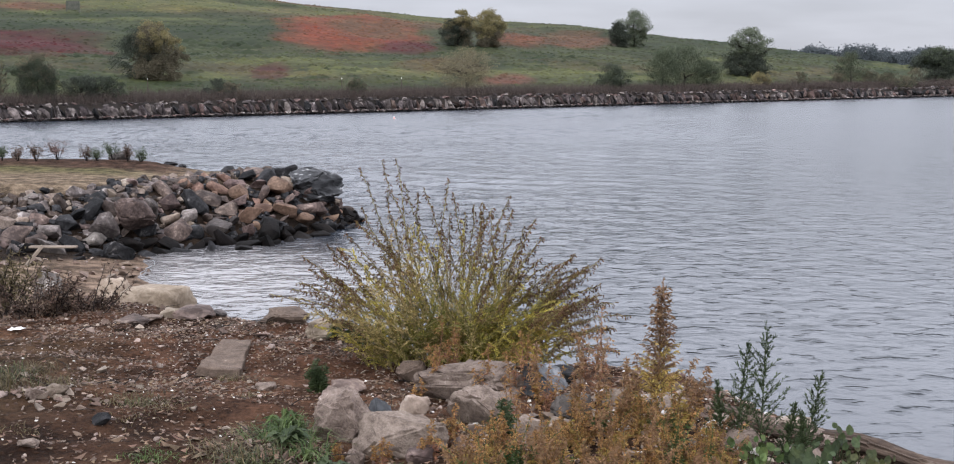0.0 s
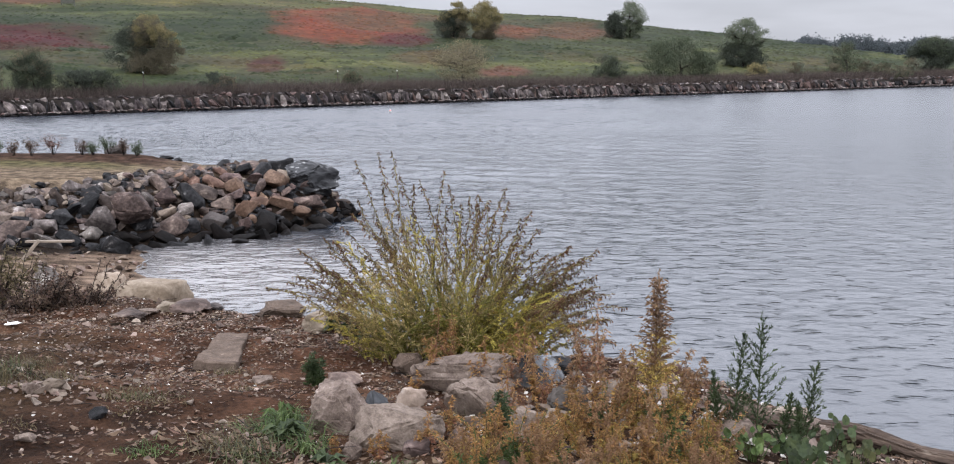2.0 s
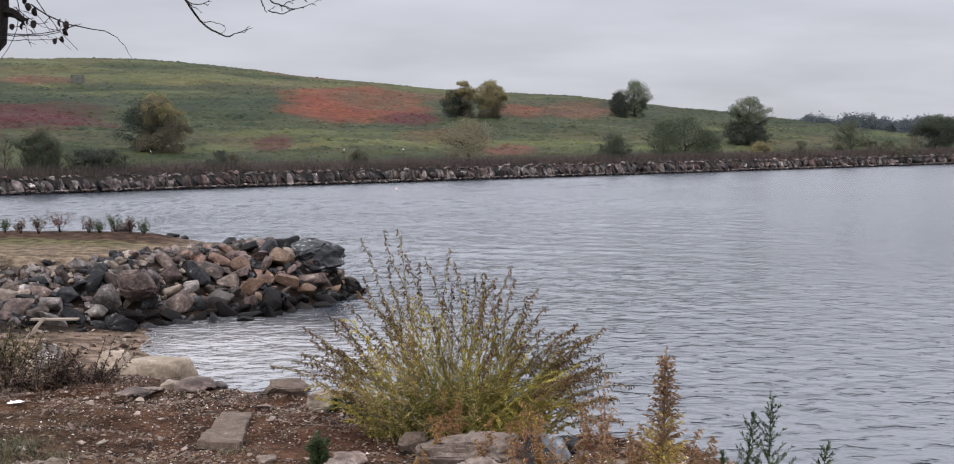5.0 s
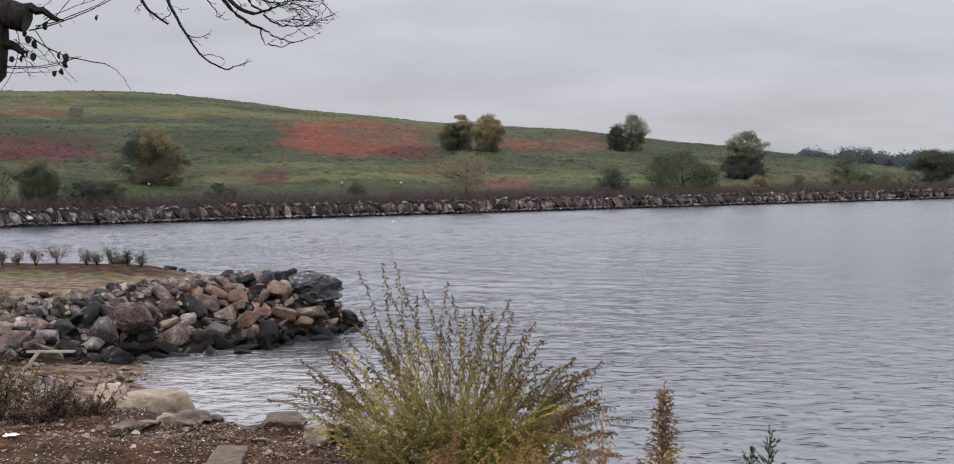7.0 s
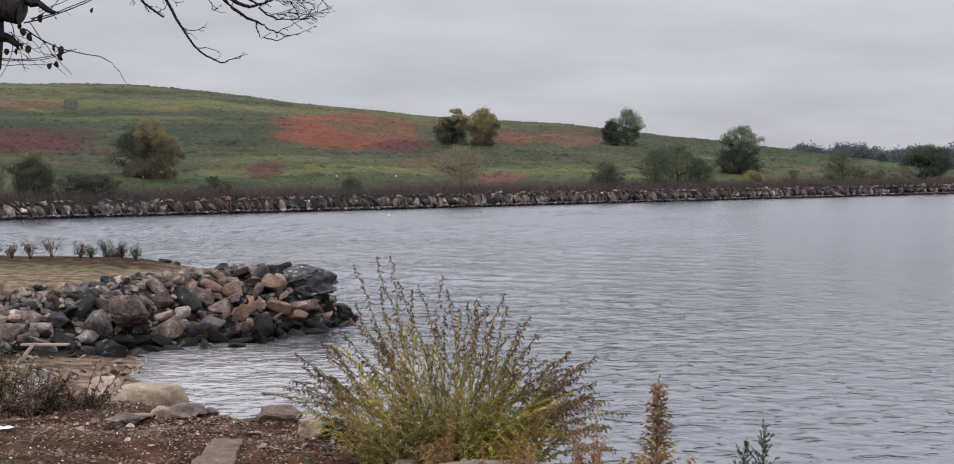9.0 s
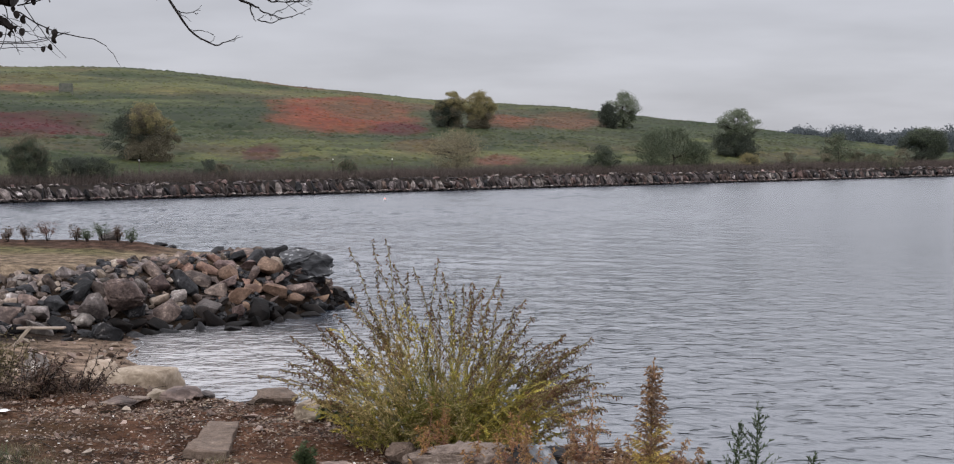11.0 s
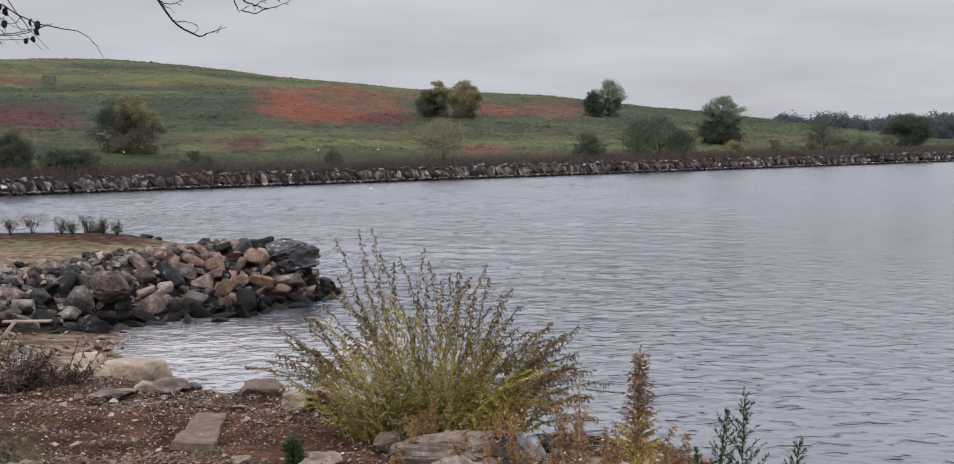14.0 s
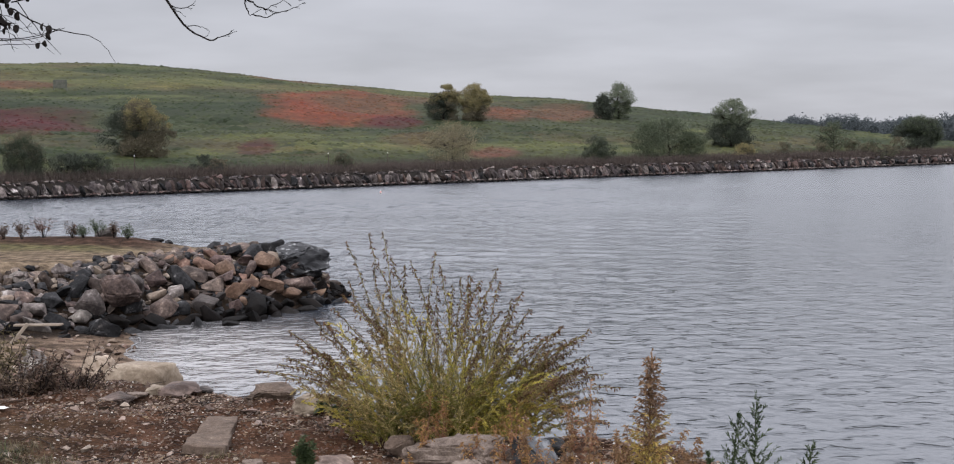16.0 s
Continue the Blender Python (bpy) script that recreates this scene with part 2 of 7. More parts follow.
M_TREE_GREY = leafy("foliage_grey", (0.1, 0.116, 0.08), (0.185, 0.205, 0.14), 0.3)
M_TREE_YELLOW = leafy("foliage_yellow", (0.14, 0.122, 0.058), (0.25, 0.21, 0.095), 0.3)
M_TREE_BROWN = leafy("foliage_brown", (0.076, 0.066, 0.043), (0.138, 0.118, 0.074), 0.3)
M_TWIGGY = leafy("foliage_tan", (0.12, 0.105, 0.062), (0.21, 0.18, 0.11), 0.3)
# haze over the distant trees, mixed into their bluish grey leaf colour
M_FAR = leafy("far_woods", (0.05, 0.06, 0.064), (0.082, 0.095, 0.1), 0.12)
M_WOOD = mat("driftwood", (0.024, 0.016, 0.012), (0.1, 0.07, 0.052), 14.0, 70.0, 0.9, 0.9, 0.012, 0.1, c3=(0.25, 0.2, 0.16), spread=(0.34, 0.66), stretch=(0.15, 1, 1))
M_CUT = mat("old_cut_wood", (0.016, 0.014, 0.013), (0.05, 0.044, 0.04), 20.0, 60.0, 0.9, 0.5, 0.004, 0.1)
M_PLANK = mat("weathered_plank", (0.13, 0.1, 0.075), (0.25, 0.205, 0.16), 3.0, 30.0, 0.9, 0.3, 0.005, 0.1, stretch=(0.2, 2, 2))
M_METAL = mat("painted_metal", (0.06, 0.062, 0.048), (0.1, 0.1, 0.08), 2.0, 20.0, 0.7, 0.1, 0.005, 0.1)
M_WHITE = mat("white_plastic", (0.65, 0.63, 0.6), (0.8, 0.78, 0.76), 5.0, 40.0, 0.5, 0.05, 0.002, 0.05)
M_PINK = mat("pink_plastic", (0.65, 0.22, 0.2), (0.75, 0.32, 0.3), 5.0, 40.0, 0.45, 0.05, 0.002, 0.05)
M_FOAM = mat("foam", (0.16, 0.165, 0.17), (0.32, 0.33, 0.34), 6.0, 30.0, 0.7, 0.5, 0.02, 0, spread=(0.45, 0.6))


def water_material():
    m = bpy.data.materials.new("water")
    m.use_nodes = True
    nt = m.node_tree
    n, l = nt.nodes.new, nt.links.new
    p = nt.nodes["Principled BSDF"]
    p.inputs["Roughness"].default_value = 0.1
    p.inputs["IOR"].default_value = 1.333
    geo = n("ShaderNodeNewGeometry")
    total = None
    # swell, wind ripples, and fine ripples; crests run across the view
    for sc, amp, det, st in ((0.16, 0.05, 2, (1.3, 1, 1)), (1.0, 0.12, 1, (0.9, 0.5, 1)), (1.1, 0.16, 2, (1.1, 1.0, 1)), (3.0, 0.09, 2, (1.0, 1.2, 1)), (9.0, 0.022, 2, (1.0, 1.1, 1))):
        mp, t = n("ShaderNodeMapping"), n("ShaderNodeTexNoise")
        mp.inputs["Scale"].default_value = st
        mp.inputs["Rotation"].default_value = (0, 0, radians(-9))
        l(geo.outputs["Position"], mp.inputs[0]); l(mp.outputs[0], t.inputs["Vector"])
        t.inputs["Scale"].default_value, t.inputs["Detail"].default_value = sc, det
        t.inputs["Distortion"].default_value = 0.4
        a = n("ShaderNodeMath"); a.operation = "MULTIPLY_ADD"
        a.inputs[1].default_value = amp
        l(t.outputs["Fac"], a.inputs[0])
        if total is not None:
            l(total, a.inputs[2])
        else:
            a.inputs[2].default_value = 0
        total = a.outputs[0]
    # gusts: calmer and rougher lanes
    gm, g = n("ShaderNodeMapping"), n("ShaderNodeTexNoise")
    gm.inputs["Scale"].default_value = (0.012, 0.05, 1)
    gm.inputs["Rotation"].default_value = (0, 0, radians(-12))
    l(geo.outputs["Position"], gm.inputs[0]); l(gm.outputs[0], g.inputs["Vector"])
    g.inputs["Scale"].default_value, g.inputs["Detail"].default_value = 1.0, 3.0
    gr = n("ShaderNodeMapRange")
    gr.inputs["From Min"].default_value, gr.inputs["From Max"].default_value = 0.38, 0.62
    gr.inputs["To Min"].default_value, gr.inputs["To Max"].default_value = 0.3, 1.1
    l(g.outputs["Fac"], gr.inputs["Value"])
    # calmer in the shelter of the bank and to the east
    sp = n("ShaderNodeSeparateXYZ")
    l(geo.outputs["Position"], sp.inputs[0])
    q = n("ShaderNodeMath"); q.operation = "MULTIPLY_ADD"
    q.inputs[1].default_value = -1.3
    l(sp.outputs["X"], q.inputs[0]); l(sp.outputs["Y"], q.inputs[2])
    lee = n("ShaderNodeMapRange")
    lee.interpolation_type = "SMOOTHSTEP"
    lee.inputs["From Min"].default_value, lee.inputs["From Max"].default_value = 10.0, 62.0
    lee.inputs["To Min"].default_value, lee.inputs["To Max"].default_value = 0.22, 1.25
    l(q.outputs[0], lee.inputs["Value"])
    q2 = n("ShaderNodeMath"); q2.operation = "MULTIPLY_ADD"
    q2.inputs[1].default_value = -0.12
    l(sp.outputs["Y"], q2.inputs[0]); l(sp.outputs["X"], q2.inputs[2])
    east = n("ShaderNodeMapRange")
    east.interpolation_type = "SMOOTHSTEP"
    east.inputs["From Min"].default_value, east.inputs["From Max"].default_value = -3.0, 9.0
    east.inputs["To Min"].default_value, east.inputs["To Max"].default_value = 1.1, 0.38
    l(q2.outputs[0], east.inputs["Value"])
    calm = n("ShaderNodeMath"); calm.operation = "MINIMUM"
    l(lee.outputs[0], calm.inputs[0]); l(east.outputs[0], calm.inputs[1])
    both = n("ShaderNodeMath"); both.operation = "MULTIPLY"
    l(gr.outputs[0], both.inputs[0]); l(calm.outputs[0], both.inputs[1])
    fade = n("ShaderNodeMapRange")
    fade.inputs["From Min"].default_value, fade.inputs["From Max"].default_value = 22.0, 80.0
    fade.inputs["To Min"].default_value, fade.inputs["To Max"].default_value = 1.0, 0.6
    l(sp.outputs["Y"], fade.inputs["Value"])
    flat = n("ShaderNodeMath"); flat.operation = "MULTIPLY"
    l(both.outputs[0], flat.inputs[0]); l(fade.outputs[0], flat.inputs[1])
    # the finest ripples, too small to show far out, only dull the mirror
    dull = n("ShaderNodeMapRange")
    dull.inputs["From Min"].default_value, dull.inputs["From Max"].default_value = 10.0, 70.0
    dull.inputs["To Min"].default_value, dull.inputs["To Max"].default_value = 0.08, 0.27
    l(sp.outputs["Y"], dull.inputs["Value"]); l(dull.outputs[0], p.inputs["Roughness"])
    # pale sand shows through the shallows of the cove; bright sky sheen there is painted in too
    cove = n("ShaderNodeVectorMath"); cove.operation = "DISTANCE"
    cove.inputs[1].default_value = (-5.1, 20.6, 0)
    l(geo.outputs["Position"], cove.inputs[0])
    shoal = n("ShaderNodeMapRange")
    shoal.interpolation_type = "SMOOTHSTEP"
    shoal.inputs["From Min"].default_value, shoal.inputs["From Max"].default_value = 1.0, 6.5
    shoal.inputs["To Min"].default_value, shoal.inputs["To Max"].default_value = 1.0, 0.0
    l(cove.outputs["Value"], shoal.inputs["Value"])
    deep = n("ShaderNodeMix"); deep.data_type = "RGBA"
    deep.inputs["A"].default_value = (0.011, 0.016, 0.024, 1)
    deep.inputs["B"].default_value = (0.19, 0.18, 0.175, 1)
    l(shoal.outputs[0], deep.inputs["Factor"]); l(deep.outputs["Result"], p.inputs["Base Color"])
    # lone short wavelets
    wm, wt = n("ShaderNodeMapping"), n("ShaderNodeTexNoise")
    wm.inputs["Scale"].default_value = (2.4, 3.2, 1)
    wm.inputs["Rotation"].default_value = (0, 0, radians(-6))
    l(geo.outputs["Position"], wm.inputs[0]); l(wm.outputs[0], wt.inputs["Vector"])
    wt.inputs["Scale"].default_value, wt.inputs["Detail"].default_value = 1.0, 2.0
    wr = n("ShaderNodeMapRange")
    wr.interpolation_type = "SMOOTHSTEP"
    wr.inputs["From Min"].default_value, wr.inputs["From Max"].default_value = 0.57, 0.7
    wr.inputs["To Min"].default_value, wr.inputs["To Max"].default_value = 0.0, 0.14
    l(wt.outputs["Fac"], wr.inputs["Value"])
    wsum = n("ShaderNodeMath"); wsum.operation = "ADD"
    l(total, wsum.inputs[0]); l(wr.outputs[0], wsum.inputs[1])
    total = wsum.outputs[0]
    bp = n("ShaderNodeBump")
    bp.inputs["Distance"].default_value = 1.0
    l(flat.outputs[0], bp.inputs["Strength"])
    l(total, bp.inputs["Height"]); l(bp.outputs[0], p.inputs["Normal"])
    return m


M_WATER = water_material()


# ---- helpers of the place ----
def mesh_of(name, bm, material, smooth=False):
    me = bpy.data.meshes.new(name)
    bm.to_mesh(me)
    bm.free()
    me.materials.append(material)
    if smooth:
        me.shade_smooth()
    return me


def part(name, bm, material, parent=None, label="", smooth=False):
    ob = new(name, mesh_of(name, bm, material, smooth))
    ob.parent = parent
    if label:
        tagged(ob, label)
    return ob


def thing(name, x, y, z, label, category, group="", kind=""):
    ob = new(name)
    ob.location = (x, y, z)
    ob.empty_display_size = 0.2
    return tagged(ob, label, category, group, kind)


def soup(name, verts, faces, material, parent=None, smooth=False):
    """A mesh from computed vertices and faces."""
    me = bpy.data.meshes.new(name)
    me.from_pydata([tuple(v) for v in verts], [], faces)
    me.materials.append(material)
    if smooth:
        me.shade_smooth()
    ob = new(name, me)
    ob.parent = parent
    return ob


def hash2(ix, iy, seed):
    h = (ix.astype(np.int64) * 374761393 + iy.astype(np.int64) * 668265263 + seed * 974711) & 0x7FFFFFFF
    h = ((h ^ (h >> 13)) * 1274126177) & 0x7FFFFFFF
    return ((h ^ (h >> 16)) & 0xFFFF) / 65535.0


def vnoise(x, y, seed=0):
    """Smooth value noise, 0 to 1, over arrays."""
    x, y = np.asarray(x, float), np.asarray(y, float)
    ix, iy = np.floor(x), np.floor(y)
    fx, fy = x - ix, y - iy
    fx, fy = fx * fx * (3 - 2 * fx), fy * fy * (3 - 2 * fy)
    a, b = hash2(ix, iy, seed), hash2(ix + 1, iy, seed)
    c, d = hash2(ix, iy + 1, seed), hash2(ix + 1, iy + 1, seed)
    return (a * (1 - fx) + b * fx) * (1 - fy) + (c * (1 - fx) + d * fx) * fy


def fbm(x, y, seed=0, octaves=4):
    v, amp, tot = 0, 1.0, 0
    for k in range(octaves):
        v = v + amp * vnoise(x * 2 ** k, y * 2 ** k, seed + k)
        tot += amp
        amp *= 0.5
    return v / tot


def step(a, b, x):
    u = np.clip((np.asarray(x, float) - a) / (b - a), 0, 1)
    return u * u * (3 - 2 * u)


# ---- the lie of the land ----
# the far shore is a straight line; s runs along it, n inland
SHORE = (0.0, 100.0)
SU, SN = (0.788, 0.6157), (-0.6157, 0.788)


def shore_sn(x, y):
    dx, dy = x - SHORE[0], y - SHORE[1]
    return dx * SU[0] + dy * SU[1], dx * SN[0] + dy * SN[1]


def shore_xy(s, n):
    return SHORE[0] + s * SU[0] + n * SN[0], SHORE[1] + s * SU[1] + n * SN[1]


CREST_S = [-80, 0, 20, 35, 47, 60, 75, 85, 91, 101, 108, 118, 185, 300]
CREST_Z = [13.5, 15.3, 15.4, 13.95, 12.35, 11.25, 10.75, 10.1, 9.4, 7.6, 4.5, 1.5, 1.3, 1.2]
CREST_N = [116, 114, 111, 105, 100, 94, 88, 84, 81, 78, 75, 66, 60, 60]


def hill(s, n):
    """Height of the far land over the water."""
    cz, cn = np.interp(s, CREST_S, CREST_Z), np.interp(s, CREST_S, CREST_N)
    wall = -1.5 + 2.5 * step(0.0, 1.3, n)
    u = np.clip((n - 7) / (cn - 7), 0, 1)
    rise = (0.75 * u + 0.25 * u * u * (3 - 2 * u))
    z = wall + 0.35 * step(1.5, 7, n) + (cz - 1.35) * rise
    z = z - np.clip(n - cn, 0, 200) * 0.035 - step(0, 30, n - cn) * 0.3
    bumps = (fbm(s / 13, n / 13, 5, 2) - 0.5) * 1.0
    z = z + bumps * step(7, 22, n)
    return np.where(n > 12, np.maximum(z, 1.0), z)


EDGE_X = [-400, -60, -12, -3.5, -2.6, -1.97, -1.5, -1.02, -0.73, -0.39, -0.09, 0.24, 0.6, 0.91, 1.23, 1.43, 1.76, 1.96, 2.5, 3.5, 5, 8, 20, 400]
EDGE_Y = [9.6, 9.6, 9.6, 9.45, 9.4, 9.1, 8.9, 8.75, 8.3, 7.8, 7.6, 7.55, 7.5, 7.25, 7.1, 6.6, 6.1, 5.8, 4.8, 3, 0, -6, -20, -300]
TOE_X = [-60, -12, -7.9, -6.3, -5.2, -4.1, -3.4, -2.8, -2.4]
TOE_Y = [19.6, 20.3, 21.2, 23.0, 24.2, 24.5, 25.9, 27.3, 28.4]
BACK_X = [-60, -12, -7.5, -4.6, -3.2, -2.4]
BACK_Y = [40, 33, 32.3, 30.9, 29.6, 28.4]
BEACH_Y = [8, 12, 13.5, 16, 18.5, 20.8, 22.8, 26, 40]
BEACH_X = [2.2, 0.4, -1.2, -3.0, -4.4, -5.5, -6.0, -6.6, -9]


def edge_d(x, y):
    """Metres beyond the edge of the near bank."""
    return (y - np.interp(x, EDGE_X, EDGE_Y)) * 0.86


def bank(x, y):
    d = edge_d(x, y)
    top = 1.9 - 0.2 * step(-5, 0, d)
    return np.where(d < 0, top, np.maximum(1.7 - 0.5 * d + 0.06 * np.minimum(d, 1), -1.5))


def spit(x, y):
    near, back = np.interp(x, TOE_X, TOE_Y), np.interp(x, BACK_X, BACK_Y)
    z = np.minimum(np.minimum((y - near) * 0.36 - 0.22, (back - y) * 0.6 - 0.2), np.interp(x, [-8.5, -6.5], [1.18, 1.06]))
    ridge = 0.1 * np.exp(-((back - 2.6 - y) / 0.8) ** 2) * step(-6.4, -7.6, x)
    return np.where(x < -2.2, np.maximum(z, -1.5) + ridge * (z > 0.8), -1.5)


def beach(x, y):
    xw = np.interp(y, BEACH_Y, BEACH_X)
    z = np.clip((xw - x) * 0.11, -1.5, 1.0)
    return np.where((y > 8) & (y < 30), z, -1.5)


def land(x, y):
    x, y = np.asarray(x, float), np.asarray(y, float)
    s, n = shore_sn(x, y)
    near = np.maximum(np.maximum(bank(x, y), spit(x, y)), beach(x, y))
    rough = (fbm(x * 1.1, y * 1.1, 11) - 0.5) * 0.16 + (fbm(x * 4, y * 4, 12, 3) - 0.5) * 0.07
    near = near + rough * step(-0.3, 0.5, near) * (1 - 0.75 * step(10, 14, y))
    out = np.where(n > -6, hill(s, n), np.maximum(near, -1.5))
    return np.where(n > -6, out, np.where(n > -20, np.maximum(near, -1.5), out))


def ground_z(x, y):
    return float(land(np.array([x]), np.array([y]))[0])


# patches of coloured scrub on the hillside: s, n, half-length, half-width, slant, colour, cover
ORANGE, MAROON, RUSSET = (0.15, 0.04, 0.022), (0.06, 0.014, 0.016), (0.1, 0.046, 0.028)
OLIVE_RUST, STRAW = (0.085, 0.05, 0.027), (0.105, 0.095, 0.035)
PATCHES = [
    (-22.5, 41, 9.5, 10, 0.35, MAROON, 0.95), (25, 56, 11, 20, 0.62, ORANGE, 0.95), (28, 58, 7, 11, 0.62, OLIVE_RUST, 0.9),
    (22, 40.5, 4.2, 6, 0.7, MAROON, 0.95), (48, 52, 5, 11, 0.8, ORANGE, 0.6), (59, 53, 8, 12, 0.85, RUSSET, 0.85),
    (-6.8, 20.5, 2.0, 4.4, 0.58, MAROON, 0.75), (14.5, 13.5, 3.2, 4.2, 0.8, (0.12, 0.045, 0.035), 0.75),
    (-8.5, 75, 6, 4.5, 0.4, RUSSET, 0.9), (44, 69, 8, 11, 0.6, OLIVE_RUST, 0.8), (38, 93, 7, 5, 0.5, RUSSET, 0.7),
    (15, 24, 6, 7, 0.7, OLIVE_RUST, 0.6), (66, 62, 6, 6, 0.8, OLIVE_RUST, 0.7), (8, 73, 6, 2.4, 0.2, STRAW, 0.8), (-2, 88, 14, 5, 0.2, STRAW, 0.4),
]


def cover(x, y):
    """Base colour of the ground cover at each place."""
    x, y = np.asarray(x, float), np.asarray(y, float)
    s, n = shore_sn(x, y)
    z = land(x, y)

    def paint(c, colour, w):
        return c * (1 - w[:, None]) + np.array(colour)[None, :] * w[:, None]

    dirt = np.tile(np.array([0.088, 0.051, 0.034]), (len(x), 1))
    dirt = paint(dirt, (0.13, 0.083, 0.058), step(0.45, 0.65, fbm(x * 1.3, y * 1.3, 21)) * 0.7)
    dirt = paint(dirt, (0.066, 0.05, 0.042), step(0.55, 0.7, fbm(x * 0.9 + 9, y * 0.9, 22)) * 0.6)
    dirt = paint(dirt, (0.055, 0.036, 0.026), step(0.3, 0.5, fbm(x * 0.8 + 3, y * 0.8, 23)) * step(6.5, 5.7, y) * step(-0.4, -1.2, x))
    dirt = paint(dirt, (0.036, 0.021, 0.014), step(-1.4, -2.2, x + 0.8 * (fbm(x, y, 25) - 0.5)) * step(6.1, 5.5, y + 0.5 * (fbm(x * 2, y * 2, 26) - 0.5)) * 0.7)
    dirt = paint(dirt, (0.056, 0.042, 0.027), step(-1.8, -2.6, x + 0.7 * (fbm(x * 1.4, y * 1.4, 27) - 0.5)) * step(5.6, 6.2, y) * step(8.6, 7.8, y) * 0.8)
    # shade under the weeds and beside the rocks, painted into the soil colour
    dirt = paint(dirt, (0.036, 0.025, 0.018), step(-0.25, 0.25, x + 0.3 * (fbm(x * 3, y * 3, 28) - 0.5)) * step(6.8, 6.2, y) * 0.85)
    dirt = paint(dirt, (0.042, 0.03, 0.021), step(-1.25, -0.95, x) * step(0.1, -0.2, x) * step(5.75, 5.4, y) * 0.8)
    c = dirt
    # beach and spit sand
    sandy = step(9.5, 13, y)
    c = paint(c, (0.2, 0.178, 0.142), sandy)
    c = paint(c, (0.2, 0.17, 0.145), sandy * step(0.34, 0.1, z))
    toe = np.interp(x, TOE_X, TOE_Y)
    # ground beneath the jetty rocks painted near black, as shade in their gaps
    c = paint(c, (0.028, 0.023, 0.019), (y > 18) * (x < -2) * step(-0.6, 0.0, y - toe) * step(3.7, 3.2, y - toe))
    back = np.interp(x, BACK_X, BACK_Y)
    gy = back - y
    c = paint(c, (0.115, 0.128, 0.062), (y > 22) * (x < -2) * step(2.9, 3.5, gy + (fbm(x, y, 31) - 0.5)) * step(6.0, 4.2, gy + 2 * (fbm(x / 2, y / 2, 32) - 0.5)) * step(-6.6, -8.6, x) * 0.9)
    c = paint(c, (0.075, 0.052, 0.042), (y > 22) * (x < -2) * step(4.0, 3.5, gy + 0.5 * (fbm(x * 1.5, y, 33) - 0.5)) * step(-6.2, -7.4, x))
    # far land
    far = n > -6
    g = fbm(s / 16, n / 7, 41)
    green = np.tile(np.array([0.043, 0.048, 0.02]), (len(x), 1))
    green = paint(green, (0.029, 0.04, 0.017), step(0.46, 0.62, g) * 0.9)
    green = paint(green, (0.072, 0.076, 0.03), step(0.54, 0.72, fbm(s / 9 + 40, n / 5, 42)) * 0.75)
    green = paint(green, (0.094, 0.097, 0.036), step(0.5, 0.72, fbm(s / 34, n / 4.5 + 11, 43)) * 0.75)
    green = paint(green, (0.085, 0.06, 0.035), step(0.54, 0.74, fbm(s / 8 + 70, n / 8, 44)) * 0.5)
    green = paint(green, (0.028, 0.037, 0.019), step(22, 36, n + 14 * (g - 0.5)) * step(72, 58, n + 30 * (g - 0.5)) * 0.7)
    # low clumps of darker scrub in rows along the slope
    green = paint(green, (0.02, 0.03, 0.013), step(0.56, 0.68, fbm(s / 4.5 + 5, n / 1.8, 46, 3)) * step(9, 14, n) * step(75, 60, n) * 0.75)
    for ps, pn, ls, ln, slant, colour, dens in PATCHES:
        wob = (fbm(s / 5 + ps, n / 5, 51) - 0.5) * 0.75 + (fbm(s / 1.6 + ps, n / 1.6, 52, 2) - 0.5) * 0.35
        r = np.sqrt(((s - ps - slant * (n - pn)) / ls) ** 2 + ((n - pn) / ln) ** 2) + wob
        green = paint(green, colour, step(1.15, 0.7, r) * dens * (0.72 + 0.28 * step(0.35, 0.6, fbm(s / 2.2, n / 2.2 + ps, 54))))
    verge = step(9, 5, n + (fbm(s / 4, n / 4, 53) - 0.5) * 5)
    green = paint(green, (0.045, 0.033, 0.027), verge * 0.95)
    # strip under the far wall painted dark, for the shade between its stones
    green = paint(green, (0.035, 0.03, 0.027), step(2.0, 1.4, n))
    c = np.where(far[:, None], green * 0.85, c)
    inland = (y + 3 * (fbm(x / 2, y / 2, 24) - 0.5) < -2)[:, None] * np.ones(3)
    c = np.where(inland > 0, c * 0.6 + 0.4 * np.array([0.1, 0.12, 0.05]), c)
    return np.clip(c, 0, 1)


def axis(lo, hi, mid, a, ratio):
    u = np.arange(np.arcsinh((lo - mid) / a), np.arcsinh((hi - mid) / a), ratio)
    return mid + a * np.sinh(u)


